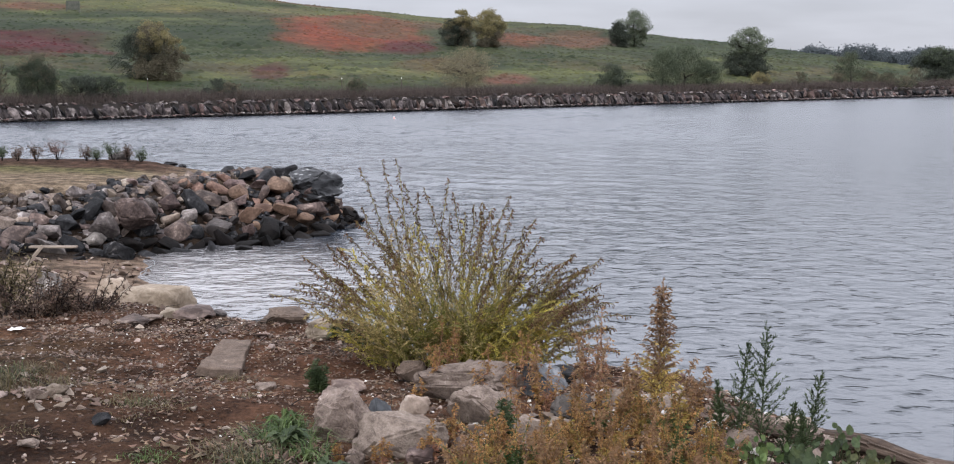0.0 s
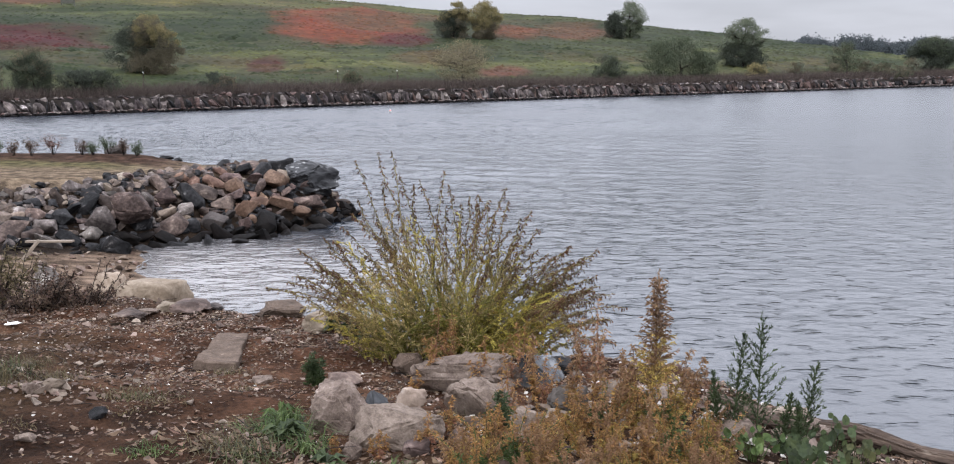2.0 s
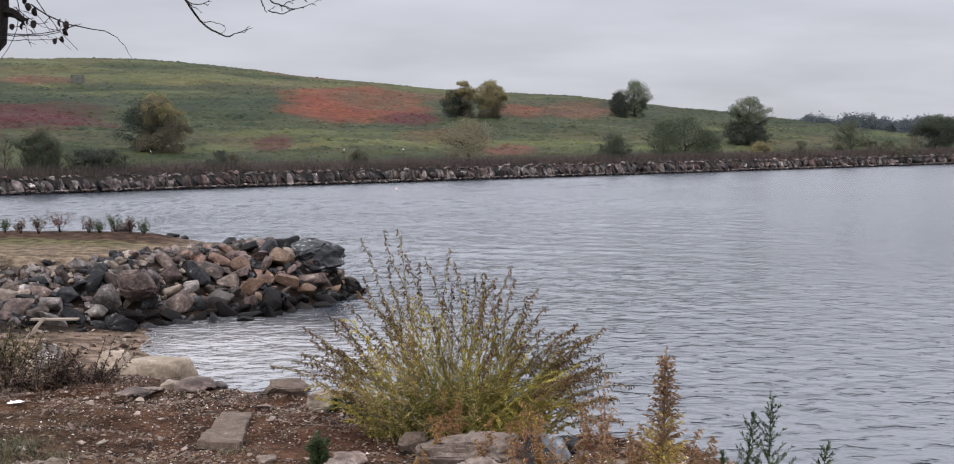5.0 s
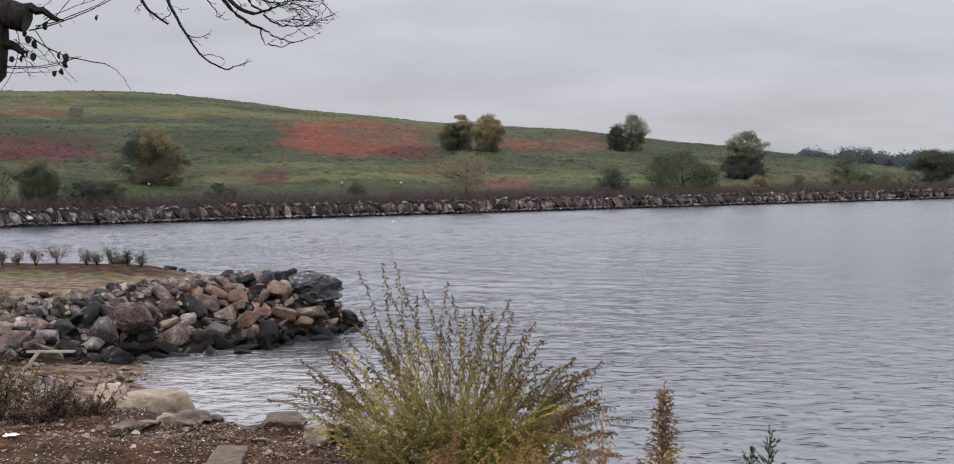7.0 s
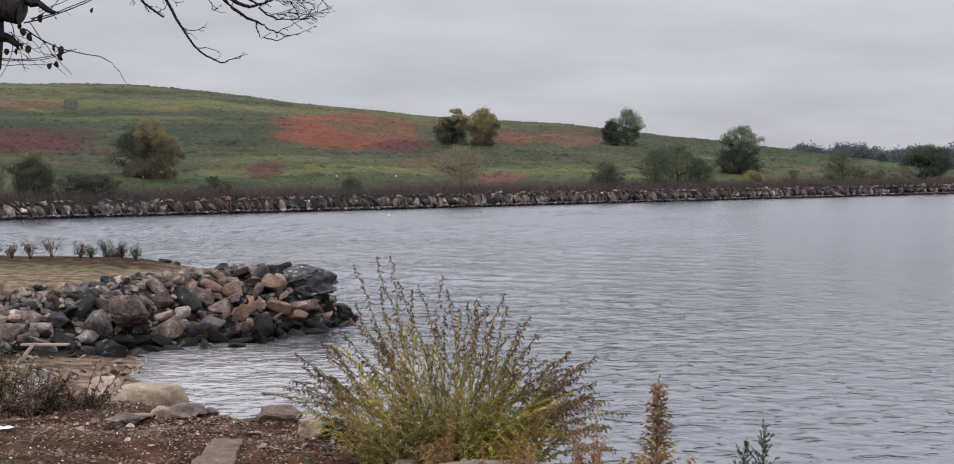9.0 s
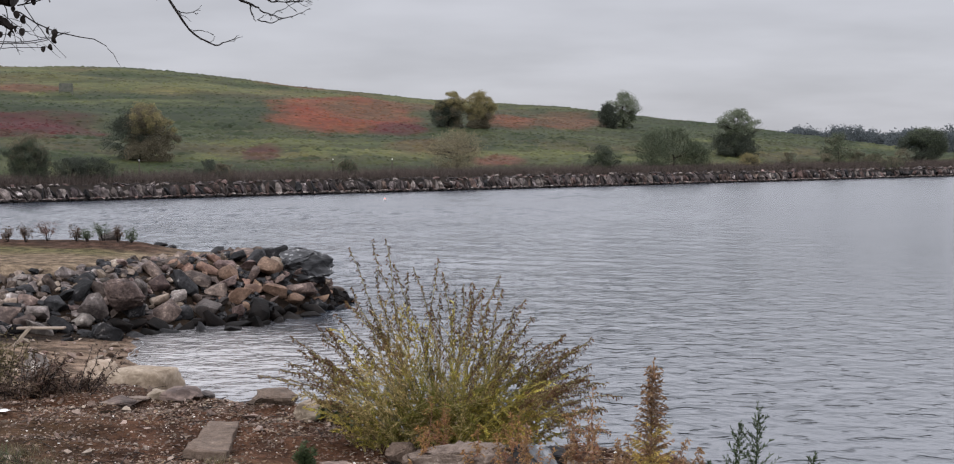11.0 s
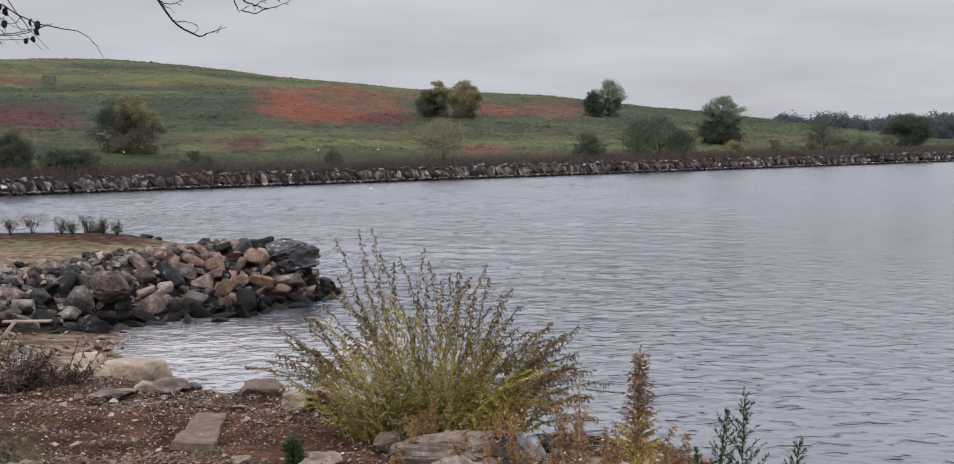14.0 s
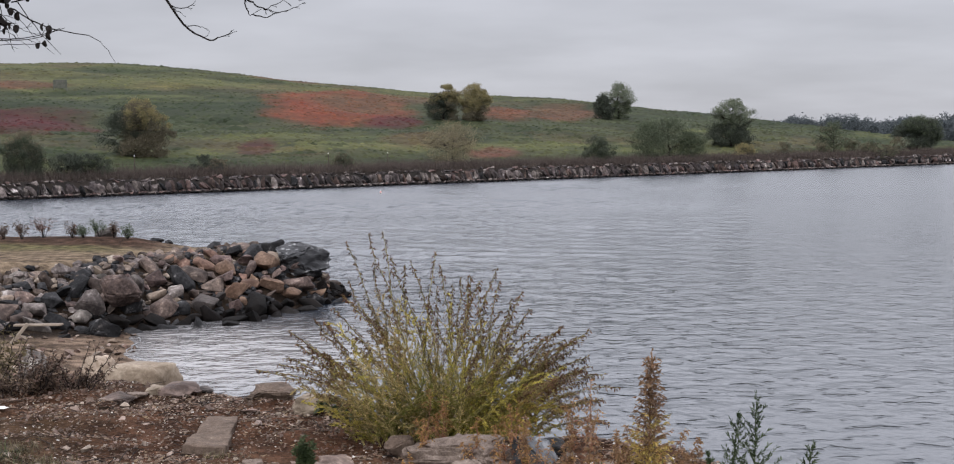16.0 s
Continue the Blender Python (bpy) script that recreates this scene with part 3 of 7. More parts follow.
def grid_mesh(name, xs, ys, zf, material, colours=False):
    gx, gy = np.meshgrid(xs, ys)
    px, py = gx.ravel(), gy.ravel()
    pz = zf(px, py)
    w, h = len(xs), len(ys)
    i = (np.arange(h - 1)[:, None] * w + np.arange(w - 1)[None, :]).ravel()
    quads = np.stack([i, i + 1, i + w + 1, i + w], 1).astype(np.int32)
    me = bpy.data.meshes.new(name)
    me.vertices.add(len(px))
    me.vertices.foreach_set("co", np.stack([px, py, pz], 1).astype(np.float32).ravel())
    me.loops.add(quads.size)
    me.loops.foreach_set("vertex_index", quads.ravel())
    me.polygons.add(len(quads))
    me.polygons.foreach_set("loop_start", np.arange(0, quads.size, 4, dtype=np.int32))
    me.update()
    me.shade_smooth()
    me.materials.append(material)
    if colours:
        c = cover(px, py)
        at = me.attributes.new("cover", "FLOAT_COLOR", "POINT")
        at.data.foreach_set("color", np.concatenate([c, np.ones((len(c), 1))], 1).astype(np.float32).ravel())
    return new(name, me)


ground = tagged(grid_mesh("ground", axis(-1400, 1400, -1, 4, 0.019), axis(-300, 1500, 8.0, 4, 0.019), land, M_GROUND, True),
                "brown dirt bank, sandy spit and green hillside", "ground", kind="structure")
ground.data.materials.append(M_GRASS)
mid = np.zeros(len(ground.data.polygons) * 3, np.float32)
ground.data.polygons.foreach_get("center", mid)
mid = mid.reshape(-1, 3)
ground.data.polygons.foreach_set("material_index", (shore_sn(mid[:, 0], mid[:, 1])[1] > 0).astype(np.int32))


def waves(x, y):
    """Wind waves a hand high on the open water; they die out in the lee of the bank, along the shores and far away."""
    r = np.random.RandomState(3)
    s, n = shore_sn(x, y)
    gust = fbm(x / 26 + 4, y / 11, 71, 3)
    size = step(14, 60, y - 1.3 * x) * (0.4 + 0.6 * step(8, -5, x - 0.12 * y)) * (0.6 + 0.6 * step(0.35, 0.65, gust)) * step(-0.5, -6, n) * step(-54, -48, x) * step(76, 60, x) * step(11, 16, y)
    z = np.zeros_like(x)
    for k in range(16):
        length = 0.72 * 2.6 ** (k / 15)
        turn = radians(-100 + r.normal(0, 32))
        w = 2 * math.pi / length
        z = z + 0.05 / w * np.sin(w * (x * math.cos(turn) + y * math.sin(turn)) + r.uniform(0, 6.28) + 5.0 * fbm(x / 14 + k, y / 14, 72 + k, 1))
    return z * size


water = tagged(grid_mesh("water", np.concatenate([np.linspace(-1400, -60, 16), np.arange(-55, 77, 0.28), np.linspace(80, 1400, 24)]),
                         np.concatenate([np.linspace(-300, 9, 12), np.arange(10, 150, 0.24), np.linspace(153, 1500, 20)]), waves, M_WATER),
               "grey rippled water under an overcast sky", "water", kind="structure")

# ---- rocks ----
def hull_bm(rng, pts=17, boxy=0.55):
    """An angular stone about 1 m across: the hull of scattered points."""
    bm = bmesh.new()
    for _ in range(pts):
        v = Vector((rng.gauss(0, 1), rng.gauss(0, 1), rng.gauss(0, 1))).normalized()
        m = max(abs(v.x), abs(v.y), abs(v.z))
        v = v * ((1 - boxy) + boxy / m) * 0.5
        bm.verts.new(v * rng.uniform(0.86, 1.0))
    res = bmesh.ops.convex_hull(bm, input=bm.verts)
    loose = [v for v in bm.verts if not v.link_faces]
    bmesh.ops.delete(bm, geom=loose, context="VERTS")
    return bm


def rand_vec(rng):
    return Vector((rng.gauss(0, 1), rng.gauss(0, 1), rng.gauss(0, 1))).normalized()


def boulder_bm(rng, sx, sy, sz, pts=16, boxy=0.6, worn=0.05, rough=0.03):
    """A broken stone with flat faces, worn edges and a rough skin; it sits on z = 0."""
    bm = hull_bm(rng, pts, boxy)
    bmesh.ops.dissolve_limit(bm, angle_limit=0.2, verts=bm.verts, edges=bm.edges)
    bmesh.ops.bevel(bm, geom=bm.edges[:], offset=worn, segments=2, affect="EDGES", clamp_overlap=True)
    bmesh.ops.triangulate(bm, faces=bm.faces[:])
    long = [e for e in bm.edges if e.calc_length() > 0.16]
    bmesh.ops.subdivide_edges(bm, edges=long, cuts=2)
    bmesh.ops.triangulate(bm, faces=bm.faces[:])
    long = [e for e in bm.edges if e.calc_length() > 0.07]
    bmesh.ops.subdivide_edges(bm, edges=long, cuts=1)
    bmesh.ops.triangulate(bm, faces=bm.faces[:])
    off = Vector((rng.uniform(0, 50), rng.uniform(0, 50), rng.uniform(0, 50)))
    low = min(v.co.z for v in bm.verts)
    for v in bm.verts:
        p = v.co * 2 + off
        k = rough * (noise.noise(p * 1.5) * 1.4 + noise.noise(p * 4) * 1.2 + noise.noise(p * 10) * 0.8)
        q = v.co * (1 + 2 * k)
        v.co = Vector((q.x * sx * 1.16, q.y * sy * 1.16, (q.z - low * 0.8) * sz * 1.22))
    return bm


ROCK_RNG = random.Random(4)


def worn_hull(rng, pts, boxy):
    """A broken stone with rounded edges, kept to few faces."""
    bm = hull_bm(rng, pts, boxy)
    bmesh.ops.dissolve_limit(bm, angle_limit=0.35, verts=bm.verts, edges=bm.edges)
    bmesh.ops.bevel(bm, geom=bm.edges[:], offset=rng.uniform(0.025, 0.055), segments=1, affect="EDGES", clamp_overlap=True)
    bmesh.ops.triangulate(bm, faces=bm.faces[:])
    bmesh.ops.subdivide_edges(bm, edges=[e for e in bm.edges if e.calc_length() > 0.3], cuts=1)
    bmesh.ops.triangulate(bm, faces=bm.faces[:])
    off = rand_vec(rng) * 40
    for v in bm.verts:
        v.co *= 1.12 + 0.14 * noise.noise(v.co * 2.6 + off) + 0.07 * noise.noise(v.co * 6 + off)
    return bm


ROCK_LIB = [mesh_of("rock", worn_hull(ROCK_RNG, 12 + k % 7, ROCK_RNG.uniform(0.2, 0.75)), M_ROCK_GREY, True) for k in range(22)]
for me in ROCK_LIB:
    me.set_sharp_from_angle(angle=0.55)


def lay_rock(parent, name, x, y, z, size, turn, material, k, label=""):
    ob = new(name, ROCK_LIB[k % len(ROCK_LIB)])
    ob.parent = parent
    ob.matrix_basis = Matrix.LocRotScale((x, y, z), Euler(turn), size)
    ob.material_slots[0].link = "OBJECT"
    ob.material_slots[0].material = material
    if label:
        tagged(ob, label)
    return ob


def jetty():
    """Broken rocks of many sizes heaped on the slope of the spit, dark gaps between them."""
    rng = random.Random(21)
    top = thing("rock_jetty", 0, 0, 0, "heap of grey, brown and rust broken rocks on a sand spit", "rock jetty", kind="structure")
    laid, grid = [], {}

    def clear(x, y, a, tight):
        i, j = int(x // 0.8), int(y // 0.8)
        for u in (-1, 0, 1):
            for w in (-1, 0, 1):
                for qx, qy, qa in grid.get((i + u, j + w), ()):
                    if math.hypot(x - qx, (y - qy)) < tight * (a + qa):
                        return False
        return True

    def tone(x, y, z, r):
        tipward = float(step(-6.6, -4.6, x + 0.4 * (y - 25)))
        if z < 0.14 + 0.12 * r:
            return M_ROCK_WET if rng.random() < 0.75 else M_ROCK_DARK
        u = rng.random()
        if rng.random() < tipward:
            return M_ROCK_RUST if u < 0.24 else M_ROCK_BROWN if u < 0.78 else M_ROCK_DARK if u < 0.86 else M_ROCK_GREY if u < 0.95 else M_ROCK_TAN
        return M_ROCK_GREY if u < 0.38 else M_ROCK_DARK if u < 0.58 else M_ROCK_BROWN if u < 0.82 else M_ROCK_TAN if u < 0.93 else M_ROCK_PALE

    sizes = sorted([min(0.5, 0.235 * math.exp(rng.gauss(0, 0.32))) for _ in range(9000)], reverse=True)
    deep = {}
    for a in sizes:
        x = rng.uniform(-11.8, -2.5)
        t0 = float(np.interp(x, TOE_X, TOE_Y))
        width = min(float(np.interp(x, [-12, -8, -6.2, -4.6], [3.0, 3.3, 4.2, 5.0])), float(np.interp(x, BACK_X, BACK_Y)) - t0 - 0.3)
        if width < 0.3:
            continue
        v = rng.uniform(-0.2, width)
        if v > width - 1.0 and a > 0.34:
            continue
        y = t0 + v
        if not clear(x, y, a, 0.46):
            continue
        grid.setdefault((int(x // 0.8), int(y // 0.8)), []).append((x, y, a))
        gz = max(float(spit(np.array([x]), np.array([y]))[0]), -0.12)
        size = (a * rng.uniform(1.05, 1.7), a * rng.uniform(0.85, 1.1), a * rng.uniform(0.55, 0.85))
        z = gz + size[2] * (0.24 - 0.3 * min(1, max(0, v - width + 1.9))) + rng.uniform(-0.03, 0.04)
        turn = (rng.gauss(0.1, 0.35), rng.gauss(0.2, 0.4), rng.gauss(-0.25, 0.7) + 3.14 * rng.randrange(2))
        laid.append(a)
        m = tone(x, y, z, rng.random())
        if len(laid) <= 298:
            lay_rock(top, "rock", x, y, z, size, turn, m, rng.randrange(99))
            continue
        vs, fs = deep.setdefault(m, ([], []))
        mat4, src, i = Matrix.LocRotScale((x, y, z), Euler(turn), size), ROCK_LIB[rng.randrange(22)], len(vs)
        vs.extend(mat4 @ w.co for w in src.vertices)
        fs.extend(tuple(i + k for k in q.vertices) for q in src.polygons)
    # smaller stones caught in the gaps and along the crest
    for _ in range(1300):
        x = rng.uniform(-12, -2.6)
        t0 = float(np.interp(x, TOE_X, TOE_Y))
        width = min(float(np.interp(x, [-12, -8, -6.2, -4.6], [3.1, 3.5, 4.4, 5.1])), float(np.interp(x, BACK_X, BACK_Y)) - t0 - 0.1)
        v = width * rng.random() ** 0.75
        a = rng.uniform(0.09, 0.2) * (1.25 if v > width - 1.2 else 1)
        y = t0 + v
        gz = float(spit(np.array([x]), np.array([y]))[0])
        z = gz + rng.uniform(-0.04, 0.05)
        # down in the gaps mostly the dark rock tone, standing in for shade
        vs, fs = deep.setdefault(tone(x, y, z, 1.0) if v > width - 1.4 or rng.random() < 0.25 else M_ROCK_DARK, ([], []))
        mat4 = Matrix.LocRotScale((x, y, z), Euler((rng.uniform(-0.6, 0.6), rng.uniform(-0.6, 0.6), rng.uniform(0, 6.28))), (a * rng.uniform(0.9, 1.6), a, a * rng.uniform(0.6, 0.9)))
        src, i = ROCK_LIB[rng.randrange(22)], len(vs)
        vs.extend(mat4 @ w.co for w in src.vertices)
        fs.extend(tuple(i + k for k in q.vertices) for q in src.polygons)
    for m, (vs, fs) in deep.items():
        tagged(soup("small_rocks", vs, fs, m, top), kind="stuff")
    return top


rock_jetty = jetty()


def single_rock(name, x, y, sx, sy, sz, turn, material, label, seed, sink=0.12, pts=16, group="", z=None, worn=0.045, rough=0.045, boxy=0.6, sharp=0.85):
    rng = random.Random(seed)
    bm = boulder_bm(rng, sx, sy, sz, pts, boxy, worn, rough)
    ob = part(name, bm, material, smooth=True)
    ob.data.set_sharp_from_angle(angle=sharp)
    ob.matrix_basis = Matrix.LocRotScale((x, y, (ground_z(x, y) if z is None else z) - sink * sz), Euler((0, 0, turn)), None)
    return tagged(ob, label, "rock", group)


def split_slab(rng):
    """A sharp-edged slab about 1 m across."""
    bm = hull_bm(rng, 11, 0.85)
    bmesh.ops.dissolve_limit(bm, angle_limit=0.3, verts=bm.verts, edges=bm.edges)
    bmesh.ops.bevel(bm, geom=bm.edges[:], offset=0.02, segments=1, affect="EDGES", clamp_overlap=True)
    bmesh.ops.triangulate(bm, faces=bm.faces[:])
    return bm


SLAB_LIB = [mesh_of("stone", split_slab(ROCK_RNG), M_WALL) for _ in range(14)]


def far_wall():
    """Leaning split slabs along the far shore with flat stones above and below; the near stretch piece by piece, the rest in one."""
    rng = random.Random(8)
    top = thing("shore_revetment", *shore_xy(0, 0.5), 0, "low wall of leaning split brown and grey slabs along the shore", "stone revetment", kind="structure")
    loc = top.location.copy()
    far_ = {}
    tones = (M_WALL, M_WALL, M_WALL, M_WALL, M_WALL_BROWN, M_WALL_BROWN, M_WALL_PALE, M_WALL_PALE, M_ROCK_DARK)

    def lay(s, n, z, size, turn, m, single):
        x, y = shore_xy(s, n)
        k = rng.randrange(14)
        if single:
            ob = new("stone", SLAB_LIB[k])
            ob.parent = top
            ob.matrix_basis = Matrix.LocRotScale((x - loc.x, y - loc.y, z), Euler(turn), size)
            ob.material_slots[0].link = "OBJECT"
            ob.material_slots[0].material = m
            return
        vs, fs = far_.setdefault(m, ([], []))
        mat4, i = Matrix.LocRotScale((x - loc.x, y - loc.y, z), Euler(turn), size), len(vs)
        vs.extend(mat4 @ v.co for v in SLAB_LIB[k].vertices)
        fs.extend(tuple(i + q for q in f.vertices) for f in SLAB_LIB[k].polygons)

    s, count = -52.0, 0
    while s < 165:
        w = rng.uniform(0.22, 0.5)
        hgt = rng.uniform(0.7, 1.15)
        near = -40 < s < 72 and count < 298
        loose = float(step(42, 66, s))
        lean = rng.gauss(-0.42, 0.28) * (1 - loose) + rng.gauss(0.2, 0.9) * loose
        hgt *= 1 - 0.3 * loose
        lay(s, 0.35 + rng.uniform(-0.12, 0.12), 0.44 + rng.uniform(-0.06, 0.08), (w * 1.2, rng.uniform(0.35, 0.6), hgt),
            (rng.uniform(-0.35, 0.05), lean, 0.663 + rng.uniform(-0.25, 0.25)), M_ROCK_DARK if rng.random() < 0.3 * loose else rng.choice(tones), near)
        count += near
        # flat stones lying along the top, and a ragged second course behind
        if rng.random() < 0.75:
            lay(s + rng.uniform(-0.2, 0.2), 0.7 + rng.uniform(-0.15, 0.3), 0.92 + rng.uniform(-0.08, 0.14), (rng.uniform(0.25, 0.6), 0.5, rng.uniform(0.12, 0.26)),
                (rng.uniform(-0.2, 0.2), rng.gauss(0, 0.22), 0.663 + rng.uniform(-0.4, 0.4)), rng.choice((M_WALL_PALE, M_WALL, M_WALL_BROWN, M_WALL)), False)
        # small stones along the foot, wet ones at the waterline
        for _ in range(2):
            lay(s + rng.uniform(-0.25, 0.25), -0.05 + rng.uniform(-0.15, 0.1), 0.14 + rng.uniform(-0.04, 0.05), (rng.uniform(0.2, 0.5), 0.35, rng.uniform(0.1, 0.2)),
                (0, rng.gauss(0, 0.15), rng.uniform(0, 6)), rng.choice((M_WALL_PALE, M_WALL, M_WALL_BROWN)), False)
        lay(s, -0.2, 0.03, (w * 1.3, 0.6, 0.3), (0, 0, rng.uniform(0, 6)), M_ROCK_WET, False)
        s += w * 0.88
    for m, (vs, fs) in far_.items():
        tagged(soup("stones", vs, fs, m, top), kind="stuff")
    return top


shore_revetment = far_wall()


# ---- trees and scrub of the far shore ----
def tube(verts, faces, pts, radii, sides=5):
    """Adds a tapering tube along points to the lists."""
    base = len(verts)
    for i, (p, r) in enumerate(zip(pts, radii)):
        a = (pts[min(i + 1, len(pts) - 1)] - pts[max(i - 1, 0)]).normalized()
        u = a.orthogonal().normalized()
        w = a.cross(u)
        for k in range(sides):
            t = 2 * math.pi * k / sides
            verts.append(p + (u * math.cos(t) + w * math.sin(t)) * r)
    for i in range(len(pts) - 1):
        for k in range(sides):
            a, b = base + i * sides + k, base + i * sides + (k + 1) % sides
            faces.append((a, b, b + sides, a + sides))


def rand_dir(rng):
    return Vector((rng.gauss(0, 1), rng.gauss(0, 1), rng.gauss(0, 1))).normalized()


def leaf_quad(verts, faces, p, along, side, length, width):
    """A pointed leaf: two triangles folded along its rib."""
    i = len(verts)
    up = along.cross(side) * width * 0.35
    verts.extend((p, p + along * length * 0.45 + side * width * 0.5 + up, p + along * length, p + along * length * 0.45 - side * width * 0.5 + up))
    faces.extend(((i, i + 1, i + 2), (i, i + 2, i + 3)))


def tree(name, x, y, z, h, w, crowns, label, seed, leaves=1800, leaf=0.2, trunk=0.12, bare=0.12, limbs=9, group="trees on the far shore", category="tree"):
    """A tree: tapered trunk, limbs, and a crown of many small leaves in clumps.
    crowns: (material, share, x-offset, low, high, width share) for each tone of the crown."""
    rng = random.Random(seed)
    top = thing(name, x, y, ground_z(x, y) - 0.05, label, category, group)
    tv, tf = [], []
    lean = Vector((rng.uniform(-0.06, 0.06), rng.uniform(-0.06, 0.06), 1))
    pts = [lean * (h * 0.85 * k / 7) + Vector((rng.uniform(-1, 1), rng.uniform(-1, 1), 0)) * 0.02 * h * (k > 0) for k in range(8)]
    pts[0] = Vector((0, 0, -0.3))
    tube(tv, tf, pts, [trunk * (1 - 0.11 * k) for k in range(8)], 6)
    tips = []
    for k in range(limbs):
        a = rng.uniform(0, 6.28)
        t = rng.uniform(bare, 0.8)
        st = lean * (h * 0.85 * t)
        reach = w * 0.5 * rng.uniform(0.5, 0.95) * (1.15 - abs(t - 0.45))
        end = st + Vector((math.cos(a) * reach, math.sin(a) * reach, h * rng.uniform(0.08, 0.3)))
        mid = (st + end) / 2 + Vector((0, 0, -0.03 * h))
        tube(tv, tf, [st, mid, end], [trunk * 0.5 * (1 - 0.6 * t), trunk * 0.28, 0.012], 5)
        tips.append(end)
        for _ in range(3):
            e2 = end + rand_dir(rng) * w * 0.14
            tube(tv, tf, [mid, (mid + e2) / 2, e2], [trunk * 0.22, trunk * 0.14, 0.008], 4)
            tips.append(e2)
    soup("trunk", tv, tf, M_BARK, top)
    for material, share, ox, low, high, ws in crowns:
        lv, lf = [], []
        clumps = []
        for _ in range(max(12, int(80 * share))):
            a, rr = rng.uniform(0, 6.28), math.sqrt(rng.random()) * 0.42 * w * ws
            t = rng.random()
            zz = h * (low + (high - low) * t)
            squeeze = math.sqrt(max(0.15 if t > 0.5 else 0.6, 1 - (2 * t - 0.85) ** 2))
            clumps.append((Vector((ox * w + math.cos(a) * rr * squeeze, math.sin(a) * rr * squeeze, zz)), rng.uniform(0.1, 0.19) * min(w * ws, h * (high - low) * 1.3)))
        for tip in tips:
            if low * h <= tip.z <= high * h * 1.02 and abs(tip.x - ox * w) < 0.5 * w * ws and rng.random() < 0.6:
                clumps.append((tip, rng.uniform(0.08, 0.14) * w * ws))
        for _ in range(int(2.0 * leaves * share)):
            c, r = clumps[rng.randrange(len(clumps))]
            d = rand_dir(rng)
            p = c + Vector((d.x, d.y, d.z * 0.8)) * r * rng.random() ** 0.45
            p.z = max(p.z, 0.03)
            a = rand_dir(rng)
            leaf_quad(lv, lf, p, a, a.orthogonal().normalized(), leaf * rng.uniform(0.45, 0.95), leaf * rng.uniform(0.3, 0.6))
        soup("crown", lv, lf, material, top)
    return top


DK, GN, GY, YE, BR = M_TREE_DARK, M_TREE_GREEN, M_TREE_GREY, M_TREE_YELLOW, M_TREE_BROWN
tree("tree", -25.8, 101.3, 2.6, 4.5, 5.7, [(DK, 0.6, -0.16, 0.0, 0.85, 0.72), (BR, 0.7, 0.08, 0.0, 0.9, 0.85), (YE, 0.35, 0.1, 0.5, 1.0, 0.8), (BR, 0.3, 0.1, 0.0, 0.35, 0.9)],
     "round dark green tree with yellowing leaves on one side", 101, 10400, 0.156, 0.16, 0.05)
tree("tree", -28.3, 83.0, 1.4, 3.0, 2.9, [(BR, 0.4, 0, 0.3, 1.0, 0.85), (GN, 0.7, 0, 0.1, 0.9, 1.0), (DK, 1.2, 0, 0.0, 0.8, 1.05)], "small tree with brownish green leaves above the stone wall", 102, 5200, 0.101, 0.06)
tree("shrub", -26.0, 84.1, 1.35, 1.6, 2.8, [(DK, 1, 0, 0.0, 1.0, 1.1)], "dense dark green shrub above the stone wall", 103, 3000, 0.120, 0.05, category="shrub")
tree("shrub", -24.6, 85.2, 1.35, 1.5, 2.6, [(DK, 0.8, 0, 0.0, 1.0, 1.1), (GN, 0.2, 0.2, 0.1, 1.0, 0.8)], "dense dark green shrub above the stone wall", 104, 3000, 0.120, 0.05, category="shrub")
tree("tree", -30.2, 81.5, 1.4, 2.6, 1.2, [(BR, 1, 0, 0.2, 1.0, 1.0)], "thin young tree nearly bare of leaves", 105, 600, 0.092, 0.04)
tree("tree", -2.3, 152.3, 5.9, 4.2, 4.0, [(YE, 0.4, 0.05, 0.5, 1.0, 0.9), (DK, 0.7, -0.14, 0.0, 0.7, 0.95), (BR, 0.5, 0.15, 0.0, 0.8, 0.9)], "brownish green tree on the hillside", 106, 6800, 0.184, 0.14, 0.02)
tree("tree", 1.2, 152.5, 5.5, 4.2, 4.3, [(YE, 0.9, 0, 0.25, 1.0, 1.0), (BR, 0.6, 0.05, 0.0, 0.6, 1.05)], "tree with olive yellow autumn leaves on the hillside", 107, 6800, 0.184, 0.14, 0.02)
tree("tree", 18.9, 172.5, 5.7, 3.1, 3.1, [(DK, 1.3, 0, 0.0, 1.0, 1.0)], "dark green cedar on the hillside", 108, 4400, 0.202, 0.14, 0.02)
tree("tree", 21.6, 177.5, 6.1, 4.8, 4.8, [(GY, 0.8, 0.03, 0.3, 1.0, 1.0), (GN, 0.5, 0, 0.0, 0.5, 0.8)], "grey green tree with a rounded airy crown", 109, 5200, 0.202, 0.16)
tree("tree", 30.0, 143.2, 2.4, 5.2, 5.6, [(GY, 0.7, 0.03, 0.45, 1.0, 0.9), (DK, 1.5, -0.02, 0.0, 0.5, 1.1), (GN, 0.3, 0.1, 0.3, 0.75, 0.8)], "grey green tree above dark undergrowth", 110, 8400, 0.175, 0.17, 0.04)
